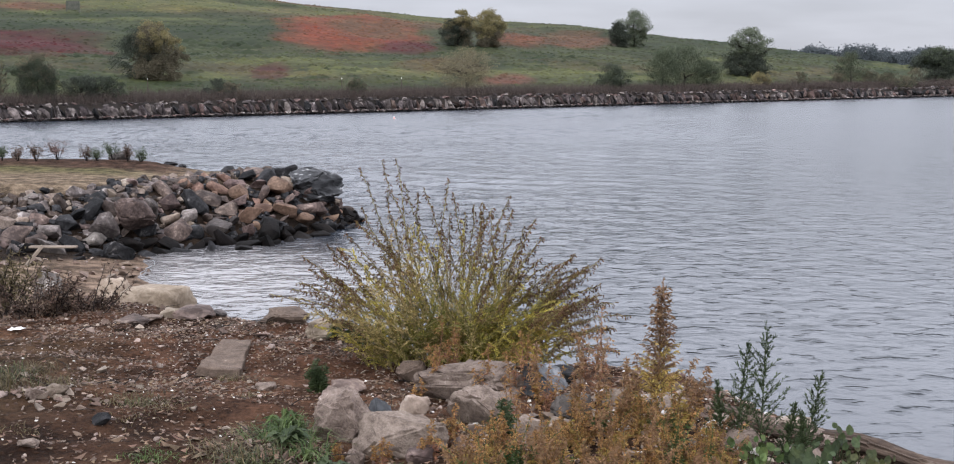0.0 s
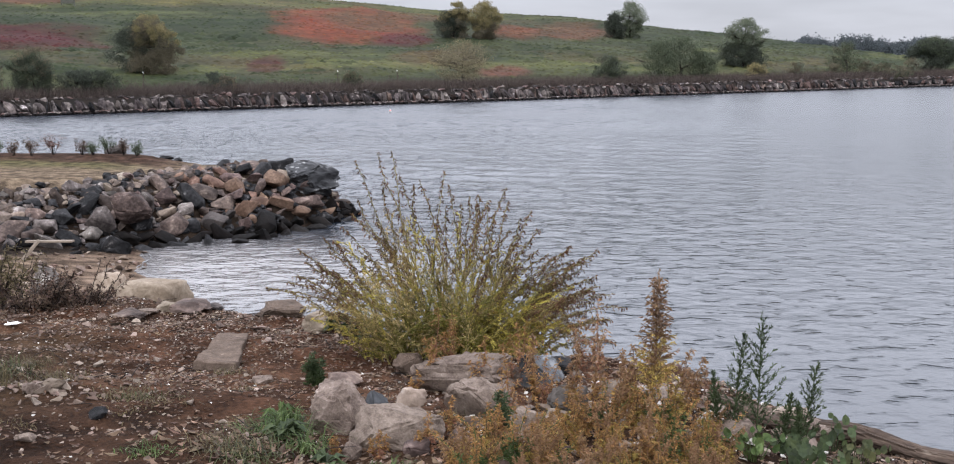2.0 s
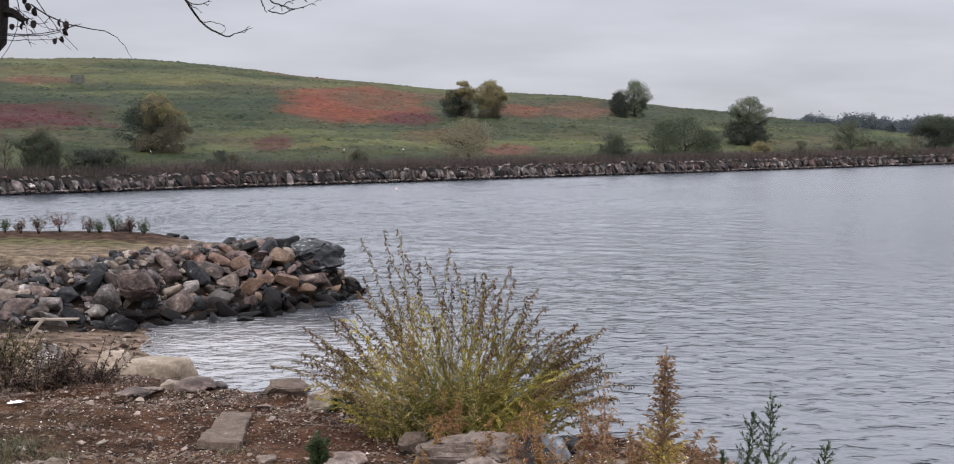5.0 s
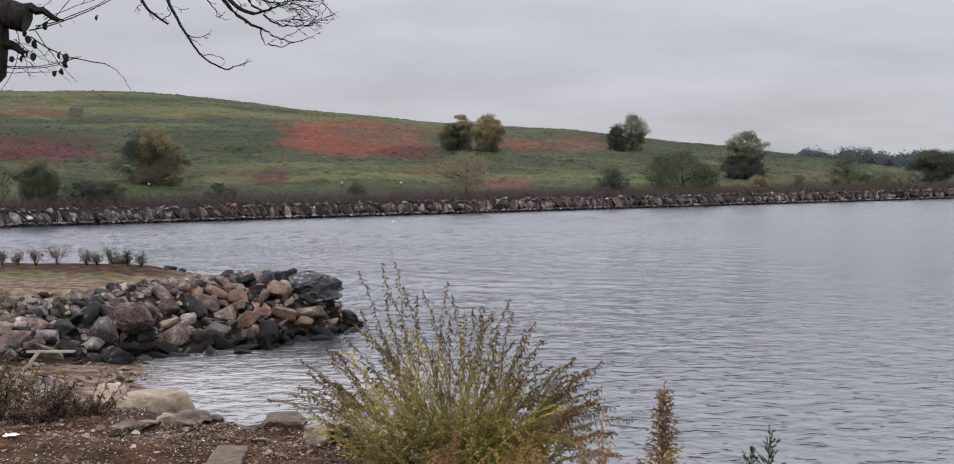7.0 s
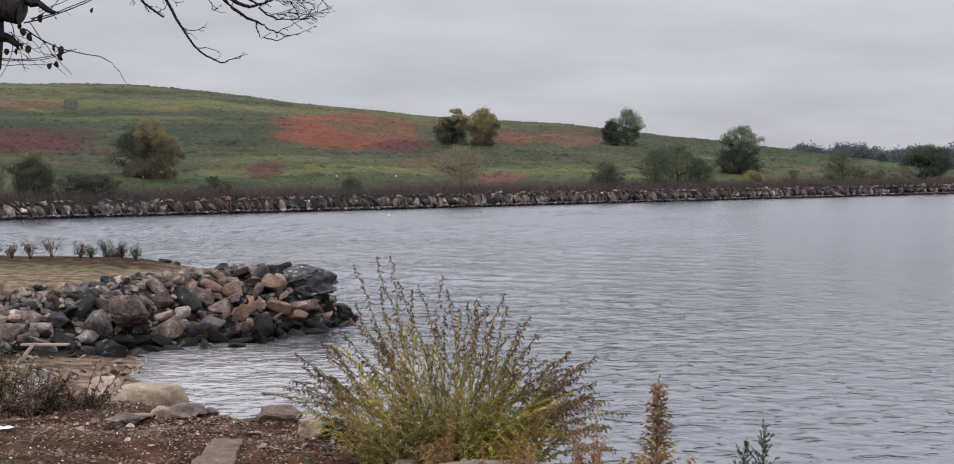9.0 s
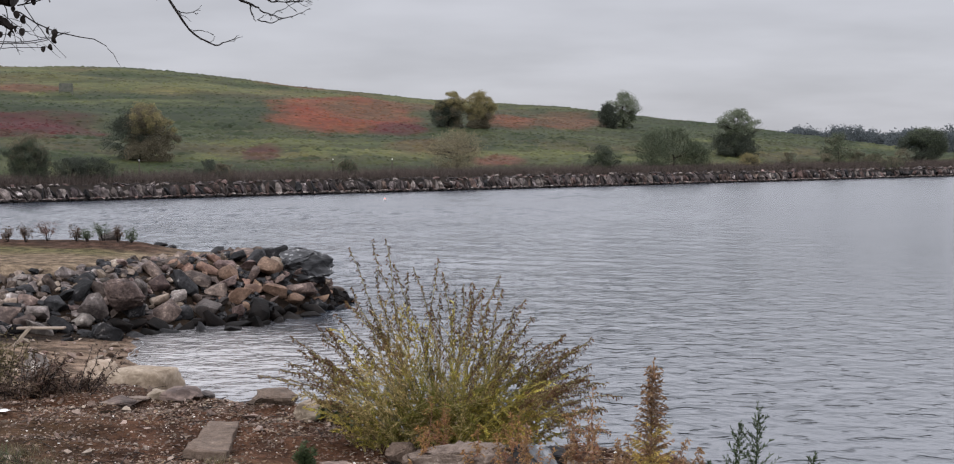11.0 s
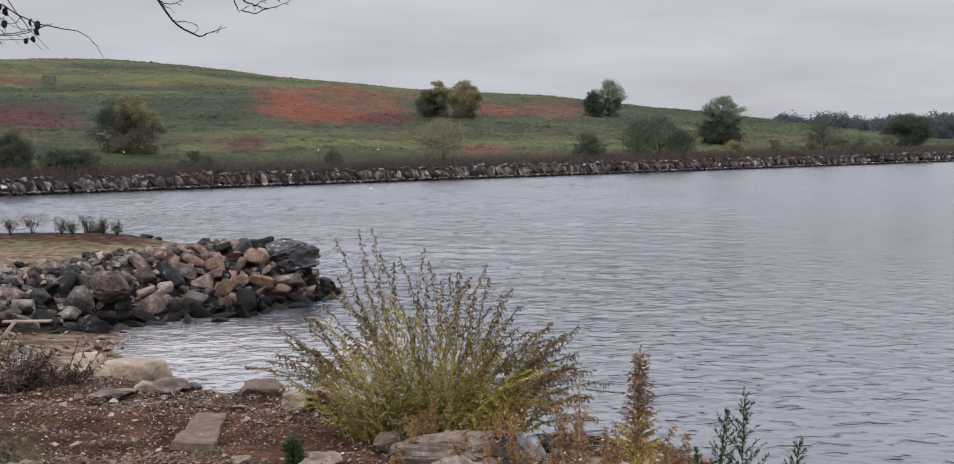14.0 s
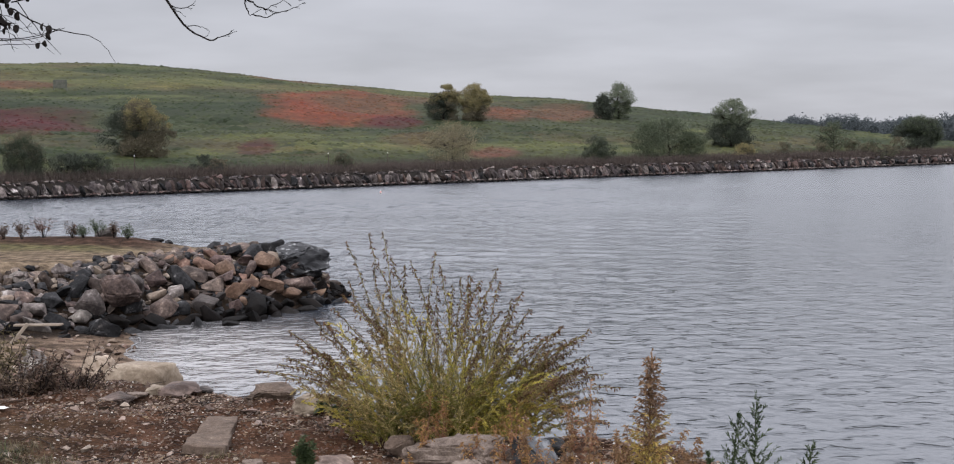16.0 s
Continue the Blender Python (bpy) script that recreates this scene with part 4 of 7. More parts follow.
tree("shrub", 12.2, 114.6, 1.4, 2.3, 3.2, [(DK, 0.6, -0.05, 0.0, 1.0, 1.0), (GN, 0.5, 0.05, 0.0, 0.95, 1.05)], "dark green shrub above the stone wall", 111, 4000, 0.138, 0.06, category="shrub")
tree("tree", 17.3, 119.9, 1.5, 3.3, 4.0, [(GN, 2, 0, 0.05, 1.0, 1.0)], "thin green tree with an open crown", 112, 2600, 0.138, 0.08, 0.05, 12)
tree("tree", 19.9, 123.1, 1.55, 3.8, 4.6, [(GN, 1.5, 0, 0.1, 1.0, 1.0), (GY, 0.25, 0.1, 0.4, 1.0, 0.9)], "thin green tree with an open crown", 113, 3400, 0.138, 0.09, 0.05, 12)
tree("tree", 21.8, 122.1, 1.4, 2.6, 3.0, [(GN, 2, 0, 0.05, 1.0, 1.0)], "thin green tree with an open crown", 114, 1800, 0.138, 0.07, 0.05, 12)
tree("shrub", 27.8, 126.8, 1.4, 1.55, 2.3, [(YE, 0.7, 0, 0.15, 1.0, 1.0), (BR, 0.4, 0, 0.0, 0.7, 1.0)], "rounded yellowish brown shrub", 115, 2200, 0.129, 0.05, category="shrub")
tree("tree", -0.9, 105.8, 1.5, 3.5, 5.0, [(M_TWIGGY, 1.6, 0, 0.12, 1.0, 1.0)], "nearly bare tan brown bushy tree with fine twigs", 116, 2000, 0.15, 0.06, 0.03, 16)
tree("tree", 40.5, 139.3, 1.6, 3.4, 4.2, [(GN, 1.3, 0, 0.1, 1.0, 1.0), (BR, 0.3, 0, 0.1, 0.9, 1.0)], "thin green tree with an open crown", 117, 2000, 0.156, 0.09, 0.05, 12)
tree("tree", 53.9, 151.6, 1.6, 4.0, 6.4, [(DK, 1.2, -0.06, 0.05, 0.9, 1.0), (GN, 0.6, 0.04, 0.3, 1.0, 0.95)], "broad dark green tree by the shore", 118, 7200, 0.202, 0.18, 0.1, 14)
tree("shrub", -17.9, 90.5, 1.35, 1.35, 2.6, [(DK, 0.7, -0.1, 0.0, 1.0, 0.9), (BR, 0.4, 0.2, 0.0, 0.8, 0.9)], "low dark shrub among dead stalks", 119, 2200, 0.120, 0.05, category="shrub")
tree("shrub", -9.1, 97.9, 1.4, 1.3, 1.6, [(GN, 0.6, 0, 0.0, 1.0, 1.0), (BR, 0.4, 0, 0.0, 1.0, 1.0)], "low green and brown shrub among dead stalks", 120, 1400, 0.120, 0.05, category="shrub")
tree("shrub", 45.5, 137.0, 1.3, 1.4, 3.0, [(BR, 0.6, 0, 0.0, 1.0, 1.0), (GN, 0.4, 0, 0.0, 1.0, 1.0)], "low brown shrub above the stone wall", 121, 1600, 0.129, 0.05, category="shrub")

for k, (ss, sw, sh) in enumerate(((45.5, 2.2, 1.5), (52.5, 2.6, 1.3), (57.5, 2.0, 1.7), (61.0, 2.8, 1.4), (66.0, 3.0, 1.8))):
    tree("shrub", *shore_xy(ss, 4.6 + 0.5 * (k % 2)), 1.3, sh, sw, [(BR, 0.7, 0, 0.0, 1.0, 1.0), (GN if k % 2 else GY, 0.4, 0.1, 0.0, 1.0, 0.9)],
         "low brown and green shrub above the stone wall", 130 + k, 1500, 0.15, 0.05, category="shrub")


def far_woods():
    """A distant line of trees beyond the end of the hill."""
    rng = random.Random(77)
    v, f = [], []
    for k in range(150):
        y = rng.uniform(360, 430)
        x = y * (0.238 + 0.33 * (k + rng.random()) / 150)
        g = ground_z(x, y)
        h = rng.uniform(4.8, 8.8) * (1.0 + 0.1 * math.sin(x * 0.13))
        w = rng.uniform(6.5, 10)
        tube(v, f, [Vector((x, y, g - 0.2)), Vector((x, y, g + h * 0.5))], [0.2, 0.08], 4)
        clumps = []
        for _ in range(26):
            t = rng.random() ** 1.2
            wide = 0.45 * math.sqrt(max(0.1, 1 - (t - 0.4) ** 2 * 2.2))
            a = rng.uniform(0, 6.28)
            clumps.append((Vector((x + math.cos(a) * wide * w * rng.random(), y + math.sin(a) * wide * w * rng.random(), g + h * (0.02 + 0.78 * t))), rng.uniform(1.3, 2.2)))
        for _ in range(1250):
            c, r = clumps[rng.randrange(26)]
            d, a = rand_dir(rng), rand_dir(rng)
            p = c + d * r * rng.random() ** 0.6
            leaf_quad(v, f, p, a, a.orthogonal().normalized(), rng.uniform(0.4, 0.7), rng.uniform(0.35, 0.6))
    return tagged(soup("distant_woods", v, f, M_FAR), "hazy distant line of trees", "woods", kind="stuff")


far_woods()



# ---- scrub and meadow, past counting ----
def stalks(name, label, material, count, place, height, width, seed, lean=0.25, parent=None):
    rng = random.Random(seed)
    v, f = [], []
    for _ in range(count):
        x, y, z = place(rng)
        h = height * rng.uniform(0.45, 1.25)
        d = Vector((rng.gauss(0, lean), rng.gauss(0, lean), 1)).normalized()
        a = rng.uniform(0, 3.14)
        side = Vector((math.cos(a), math.sin(a), 0)) * width * rng.uniform(0.6, 1.4)
        p = Vector((x, y, z - 0.03))
        i = len(v)
        v.extend((p - side * 0.5, p + side * 0.5, p + d * h * 0.6 + side * 0.4, p + d * h, p + d * h * 0.6 - side * 0.4))
        f.extend(((i, i + 1, i + 2, i + 4), (i + 4, i + 2, i + 3)))
    ob = soup(name, v, f, material, parent)
    return tagged(ob, label, "scrub", kind="stuff")


def verge_places(count, seed, wide):
    """Places on the rough strip behind the stone wall, one after another."""
    r = np.random.RandomState(seed)
    x, y = shore_xy(r.uniform(-50, 120, count), 1.2 + np.abs(r.normal(0, 1, count)) * wide)
    spots = iter(zip(x.tolist(), y.tolist(), land(x, y).tolist()))
    return lambda rng: next(spots)


def brambles(count, seed):
    """Low tangles of brown twigs and leaves behind the wall."""
    rng = random.Random(seed)
    place = verge_places(count, seed, 2.4)
    v, f = [], []
    for _ in range(count):
        x, y, z = place(rng)
        w, h = rng.uniform(0.5, 1.4), rng.uniform(0.4, 1.1)
        for _ in range(46):
            d, a = rand_dir(rng), rand_dir(rng)
            p = Vector((x + d.x * w, y + d.y * w, z + abs(d.z) * h * rng.random() ** 0.5))
            leaf_quad(v, f, p, a, a.orthogonal().normalized(), rng.uniform(0.07, 0.2), rng.uniform(0.015, 0.05))
    return tagged(soup("brambles", v, f, M_REED), "low brown brambles above the stone wall", "brambles", kind="stuff")


def many(count, seed, box, keep):
    """Places scattered over a box of the far land, thinned by keep(s, n)."""
    r = np.random.RandomState(seed)
    s, n = r.uniform(box[0], box[1], count), r.uniform(box[2], box[3], count)
    k = r.rand(count) < keep(s, n)
    s, n = s[k], n[k]
    x, y = shore_xy(s, n)
    return x, y, land(x, y), r


def cushions(name, label, count, seed, box, keep, size, material):
    """Low uneven mounds of meadow plants, coloured by the ground cover."""
    x, y, z, r = many(count, seed, box, keep)
    m = len(x)
    col = cover(x, y)
    hh = 0.5 * size * r.uniform(0.2, 1.0, m) ** 1.5
    ww = size * r.uniform(0.9, 2.6, m)
    verts = np.zeros((m, 7, 3))
    for q in range(6):
        a = 6.283 * q / 6 + r.uniform(-0.3, 0.3, m)
        rr = ww * r.uniform(0.6, 1.2, m)
        verts[:, q, 0] = x + np.cos(a) * rr
        verts[:, q, 1] = y + np.sin(a) * rr
        verts[:, q, 2] = land(verts[:, q, 0], verts[:, q, 1]) - 0.1
    verts[:, 6, 0] = x + ww * r.uniform(-0.3, 0.3, m)
    verts[:, 6, 1] = y + ww * r.uniform(-0.3, 0.3, m)
    verts[:, 6, 2] = z + hh
    co = verts.reshape(-1, 3)
    base = np.arange(m)[:, None] * 7
    faces = np.concatenate([np.stack([base[:, 0] + q, base[:, 0] + (q + 1) % 6, base[:, 0] + 6], 1) for q in range(6)])
    me = bpy.data.meshes.new(name)
    me.vertices.add(len(co))
    me.vertices.foreach_set("co", co.astype(np.float32).ravel())
    me.loops.add(faces.size)
    me.loops.foreach_set("vertex_index", faces.astype(np.int32).ravel())
    me.polygons.add(len(faces))
    me.polygons.foreach_set("loop_start", np.arange(0, faces.size, 3, dtype=np.int32))
    me.update()
    me.shade_smooth()
    c = np.clip(np.repeat(col * r.uniform(0.72, 1.22, (m, 1)), 7, axis=0), 0, 1)
    at = me.attributes.new("cover", "FLOAT_COLOR", "POINT")
    at.data.foreach_set("color", np.concatenate([c, np.ones((len(c), 1))], 1).astype(np.float32).ravel())
    me.materials.append(material)
    return tagged(new(name, me), label, "meadow", kind="stuff")


stalks("dead_stalks", "brown dead stalks and brambles above the stone wall", M_REED, 52000, verge_places(52000, 31, 2.4), 0.72, 0.02, 31, 0.4)
brambles(1500, 33)
cushions("meadow_plants", "low green, orange and dark red meadow plants covering the hillside", 70000, 32, (-60, 150, 6, 116),
      lambda s, n: np.clip(0.35 + 0.65 * fbm(s / 6, n / 6, 61), 0, 1) * np.clip(40 / (n + 8), 0.3, 1), 0.3, M_MEADOW)


def knoll(s, n):
    return np.clip(1.3 - np.hypot((s + 1.5 - 0.5 * (n - 41)) / 4.5, (n - 41) / 4.0), 0, 1)


cushions("scrub_clumps", "low rounded clumps of green scrub on the hillside", 700, 34, (-9, 7, 34, 48), knoll, 0.75, M_MEADOW)
cushions("scrub_clumps", "low dark green scrub scattered along the slope", 9000, 35, (-50, 110, 9, 40),
         lambda s, n: np.clip(3.2 * (fbm(s / 7, n / 3, 62) - 0.52), 0, 1), 0.5, M_MEADOW)


# ---- the spit: tip rock, boulders, plank, small shrubs, foam ----
single_rock("boulder", -3.58, 27.9, 1.16, 0.9, 0.72, 0.3, M_ROCK_SEAM, "big dark grey rock with pale seams topping the jetty end", 311, 0.1, 34, z=0.58, worn=0.08, rough=0.07, boxy=0.1)
single_rock("boulder", -4.31, 16.9, 0.95, 0.85, 0.62, 0.1, M_BOULDER, "large smooth tan boulder on the beach", 302, 0.3, 60, z=0.16, worn=0.2, boxy=0.35, rough=0.03, sharp=3.1)
single_rock("boulder", -5.1, 17.6, 0.5, 0.45, 0.46, 0.5, M_BOULDER, "smaller tan boulder on the beach", 303, 0.3, 40, z=0.22, worn=0.14, boxy=0.3, sharp=3.1)
single_rock("boulder", -6.03, 17.6, 0.42, 0.4, 0.5, 0.1, M_ROCK_GREY, "grey rock on the beach behind brush", 304, 0.2, 16, z=0.25)
single_rock("boulder", -6.42, 22.7, 0.62, 0.5, 0.5, -0.1, M_ROCK_DARK, "black square-edged rock at the foot of the jetty", 305, 0.15, 16, z=0.08)
single_rock("boulder", -6.5, 24.0, 0.72, 0.6, 0.6, 0.5, M_ROCK_BROWN, "large brown rock on the jetty slope", 306, 0.1, 16, z=0.5)
single_rock("boulder", -8.47, 30.35, 0.5, 0.35, 0.3, 0.3, M_ROCK_GREY, "low grey rock on the soil ridge", 307, 0.1, 16, z=1.2)
single_rock("boulder", -7.55, 31.2, 0.42, 0.28, 0.16, 0.0, M_ROCK_DARK, "low dark rock at the back of the spit", 308, 0.1, 16, z=1.0)
single_rock("boulder", -7.2, 31.2, 0.2, 0.2, 0.1, 0.0, M_ROCK_DARK, "low dark rock at the back of the spit", 309, 0.1, 16, z=1.0)


def board_bm(length, width, thick, rng):
    bm = bmesh.new()
    bmesh.ops.create_cube(bm, size=1)
    bmesh.ops.scale(bm, vec=(length, width, thick), verts=bm.verts)
    bmesh.ops.bevel(bm, geom=bm.edges, offset=thick * 0.15, segments=1, affect="EDGES")
    for v in bm.verts:
        v.co += Vector((rng.uniform(-0.01, 0.01), 0, rng.uniform(-0.003, 0.003)))
    return bm


pl = thing("plank", -7.02, 20.95, 0.5, "weathered grey plank propped on a short timber against the rocks", "plank")
part("board", board_bm(0.78, 0.12, 0.035, random.Random(1)), M_PLANK, pl)
leg = part("prop", board_bm(0.42, 0.07, 0.05, random.Random(2)), M_PLANK, pl)
leg.matrix_basis = pose(-0.27, -0.14, -0.13, 0, -48, 30)


def stuff(ob, label=""):
    """Marks a part of many pieces too fine to pick apart."""
    return tagged(ob, label, kind="stuff")


def small_shrub(x, y, h, w, seed, material, label):
    rng = random.Random(seed)
    top = thing("small_shrub", x, y, ground_z(x, y), label, "shrub", "planted shrubs on the spit")
    v, f, lv, lf = [], [], [], []
    heads = []
    for _ in range(8):
        a, r = rng.uniform(0, 6.28), rng.uniform(0.1, 0.42) * w
        end = Vector((math.cos(a) * r, math.sin(a) * r, h * rng.uniform(0.45, 0.95)))
        mid = Vector((end.x * 0.45, end.y * 0.45, end.z * 0.45))
        tube(v, f, [Vector((0, 0, -0.05)), mid, end], [0.008, 0.006, 0.003], 4)
        heads.append((end, rng.uniform(0.07, 0.14)))
        heads.append((mid.lerp(end, 0.4), rng.uniform(0.05, 0.1)))
    for _ in range(400):
        c, r = heads[rng.randrange(len(heads))]
        p, d = c + rand_dir(rng) * r * rng.random() ** 0.5, rand_dir(rng)
        leaf_quad(lv, lf, p, d, d.orthogonal().normalized(), rng.uniform(0.022, 0.05), rng.uniform(0.012, 0.03))
    stuff(soup("stem", v, f, M_TWIG, top))
    stuff(soup("foliage", lv, lf, material, top))
    return top


for k, (sx_, sh, sw, sm) in enumerate(((-11.1, 0.3, 0.2, 0), (-10.7, 0.36, 0.2, 1), (-10.25, 0.42, 0.34, 1), (-9.8, 0.46, 0.46, 2), (-9.1, 0.4, 0.34, 1),
                                       (-8.82, 0.34, 0.22, 0), (-8.5, 0.42, 0.34, 0), (-8.15, 0.4, 0.28, 1), (-7.8, 0.34, 0.22, 0))):
    small_shrub(sx_, 29.85 - 0.1 * (k % 3), sh * 0.88, sw * 1.35, 400 + k, (M_TREE_GREEN, M_BRUSH, M_SHRUB_RED)[sm],
                ("small thin green shrub on the soil ridge", "small brownish shrub on the soil ridge", "small reddish shrub on the soil ridge")[sm])


def foam():
    """The broken white line of a small wave running up the beach."""
    rng = random.Random(9)
    bm = bmesh.new()
    for lane, (off, wide, gap) in enumerate(((0.06, 0.02, 0.1), (0.24, 0.008, 0.5))):
        last = None
        for k in range(140):
            u = k / 139
            y = 23.0 - 3.4 * u
            x = float(np.interp(y, BEACH_Y, BEACH_X)) + off + 0.12 * math.sin(u * 9 + lane) + 0.05 * noise.noise((y * 3, lane, 0))
            w = wide * max(0.0, 0.55 + 1.3 * noise.noise((y * 4, lane * 7, 3)) - gap * 0.5) * (1 - 0.6 * abs(2 * u - 0.8))
            row = [bm.verts.new((x - w, y, 0.004)), bm.verts.new((x + rng.uniform(-0.3, 0.3) * w, y, 0.008 + 0.3 * w)), bm.verts.new((x + w, y, 0.004))]
            if last and w > 0.003:
                bm.faces.new((last[0], last[1], row[1], row[0]))
                bm.faces.new((last[1], last[2], row[2], row[1]))
            last = row
    bmesh.ops.delete(bm, geom=[v for v in bm.verts if not v.link_faces], context="VERTS")
    return tagged(part("foam_line", bm, M_FOAM, smooth=True), "thin broken line of white foam on the beach", "foam", kind="stuff")


foam()


def rubble(name, label, count, place, sizes, mats_, seed, category="rubble"):
    """Loose small stones past counting, in one mesh for each tone."""
    rng = random.Random(seed)
    data = [([], []) for _ in mats_]
    for _ in range(count):
        x, y = place(rng)
        a = rng.uniform(*sizes) * (1 if rng.random() < 0.85 else 1.8)
        k = rng.randrange(len(mats_))
        v, f = data[k]
        m = Matrix.LocRotScale((x, y, ground_z_fast(x, y) + a * 0.1), Euler((rng.uniform(-0.4, 0.4), rng.uniform(-0.4, 0.4), rng.uniform(0, 6.28))),
                               (a * rng.uniform(0.8, 1.5), a * rng.uniform(0.7, 1.2), a * rng.uniform(0.35, 0.8)))
        src = PEBBLES[rng.randrange(len(PEBBLES))]
        i = len(v)
        v.extend(m @ p for p in src[0])
        f.extend(tuple(i + q for q in face) for face in src[1])
    for (v, f), mt in zip(data, mats_):
        tagged(soup(name, v, f, mt), label, category, kind="stuff")


def pebble_shapes():
    rng = random.Random(5)
    out = []
    for _ in range(7):
        bm = hull_bm(rng, 9, 0.4)
        bm.verts.ensure_lookup_table()
        bm.verts.index_update()
        out.append(([v.co.copy() for v in bm.verts], [tuple(v.index for v in fc.verts) for fc in bm.faces]))
        bm.free()
    return out


PEBBLES = pebble_shapes()
# a quick table of heights over the near ground
TX, TY = np.linspace(-14, 6, 501), np.linspace(2, 34, 801)
TZ = land(*[q.ravel() for q in np.meshgrid(TX, TY)]).reshape(801, 501)


def ground_z_fast(x, y):
    u, v = (x + 14) / 20 * 500, (y - 2) / 32 * 800
    i, j = min(max(int(u), 0), 499), min(max(int(v), 0), 799)
    a, b = u - i, v - j
    return float((TZ[j, i] * (1 - a) + TZ[j, i + 1] * a) * (1 - b) + (TZ[j + 1, i] * (1 - a) + TZ[j + 1, i + 1] * a) * b)


M_ROCK_WHITE = mat("rock_white", (0.4, 0.37, 0.33), (0.66, 0.63, 0.59), 6.0, 50.0, 0.85, 0.4, 0.01, 0.1)
M_PEB_PALE = mat("pebble_pale", (0.15, 0.112, 0.088), (0.3, 0.24, 0.195), 8, 60, 0.9, 0, 0.01, 0.4, True)
M_PEB_BROWN = mat("pebble_brown", (0.05, 0.032, 0.023), (0.13, 0.087, 0.063), 8, 60, 0.9, 0, 0.01, 0.4, True)
M_PEB_GREY = mat("pebble_grey", (0.085, 0.058, 0.044), (0.18, 0.132, 0.103), 8, 60, 0.9, 0, 0.01, 0.4, True)


def edge_fast(x):
    i = 1
    while EDGE_X[i] < x:
        i += 1
    return EDGE_Y[i - 1] + (EDGE_Y[i] - EDGE_Y[i - 1]) * (x - EDGE_X[i - 1]) / (EDGE_X[i] - EDGE_X[i - 1])


def bank_place(rng):
    while True:
        x, y = rng.uniform(-4.6, 2.2), rng.uniform(4.2, 10.2)
        d = (y - edge_fast(x)) * 0.86
        dens = (0.35 + 0.7 * noise.noise((x * 1.6, y * 1.6, 7.1))) * (0.45 if x < -1.0 and y < 6.3 else 1)
        if d < 0.7 and abs(x) < 0.42 * y + 0.5 and rng.random() < dens + (0.5 if d > -0.8 else 0):
            return x, y


def beach_place(rng):
    while True:
        x, y = rng.uniform(-9.5, -4.2), rng.uniform(14, 23.5)
        if x < float(np.interp(y, BEACH_Y, BEACH_X)) + 0.1 and y < float(np.interp(x, TOE_X, TOE_Y)) + 0.3:
            return x, y


rubble("pebbles", "scattered small pale and brown stones on the dirt", 30000, bank_place, (0.005, 0.022), (M_PEB_PALE, M_PEB_BROWN, M_PEB_GREY, M_PEB_BROWN), 61)
rubble("stone_chips", "white chips of stone and shell on the dirt", 900, bank_place, (0.006, 0.016), (M_ROCK_WHITE,), 67)
rubble("cobbles", "scattered fist-sized stones on the dirt", 520, bank_place, (0.025, 0.06), (M_PEB_PALE, M_PEB_BROWN, M_PEB_GREY), 62)
def weed_place(rng):
    return rng.uniform(-0.1, 1.7), rng.uniform(4.8, 6.9)


rubble("shell_bits", "white bits of shell and stone between the weeds", 240, weed_place, (0.01, 0.032), (M_ROCK_WHITE,), 68)
rubble("weed_rubble", "pale broken stones between the weeds", 170, weed_place, (0.03, 0.1), (M_PEB_PALE, M_PEB_PALE, M_PEB_GREY), 65)
def heap_place(rng):
    return rng.gauss(-2.15, 0.14), rng.gauss(6.35, 0.13)


rubble("stone_scatter", "small heap of pale broken stones on the dirt", 60, heap_place, (0.02, 0.06), (M_PEB_PALE, M_PEB_GREY), 66)
rubble("beach_stones", "small stones on the sand of the beach", 420, beach_place, (0.04, 0.16), (M_PEB_PALE, M_PEB_BROWN, M_PEB_GREY), 63)

# ---- rocks on the bank ----


def slab_stone(x, y, sx, sy, sz, turn, material, label, seed):
    """A flat broken slab with uneven corners and a rough top."""
    rng = random.Random(seed)
    bm = bmesh.new()
    bmesh.ops.create_cube(bm, size=1)
    shift = {(i, j): Vector((rng.uniform(-0.05, 0.05) - 0.12 * i * (j > 0), rng.uniform(-0.06, 0.06), 0)) for i in (-1, 1) for j in (-1, 1)}
    for v in bm.verts:
        v.co += shift[(1 if v.co.x > 0 else -1, 1 if v.co.y > 0 else -1)]
    bmesh.ops.subdivide_edges(bm, edges=bm.edges[:], cuts=14, use_grid_fill=True)
    for v in bm.verts:
        q = Vector((v.co.x * sx, v.co.y * sy, v.co.z * sz))
        edge = max(abs(v.co.x), abs(v.co.y)) ** 10
        v.co = q + Vector((noise.noise(q * 12) * 0.012, noise.noise(q * 9 + Vector((5, 0, 0))) * 0.02, noise.noise(q * 6) * 0.02 + noise.noise(q * 22) * 0.008 - edge * sz * 0.25))
    ob = part("rock", bm, material, smooth=True)
    ob.matrix_basis = pose(x, y, ground_z(x, y) + 0.008, -1, 2, turn)
    return tagged(ob, label, "rock", "rocks on the bank")


slab_stone(-1.53, 7.72, 0.26, 0.92, 0.05, 4, M_ROCK_SLAB, "flat grey slab lying on the dirt", 210)


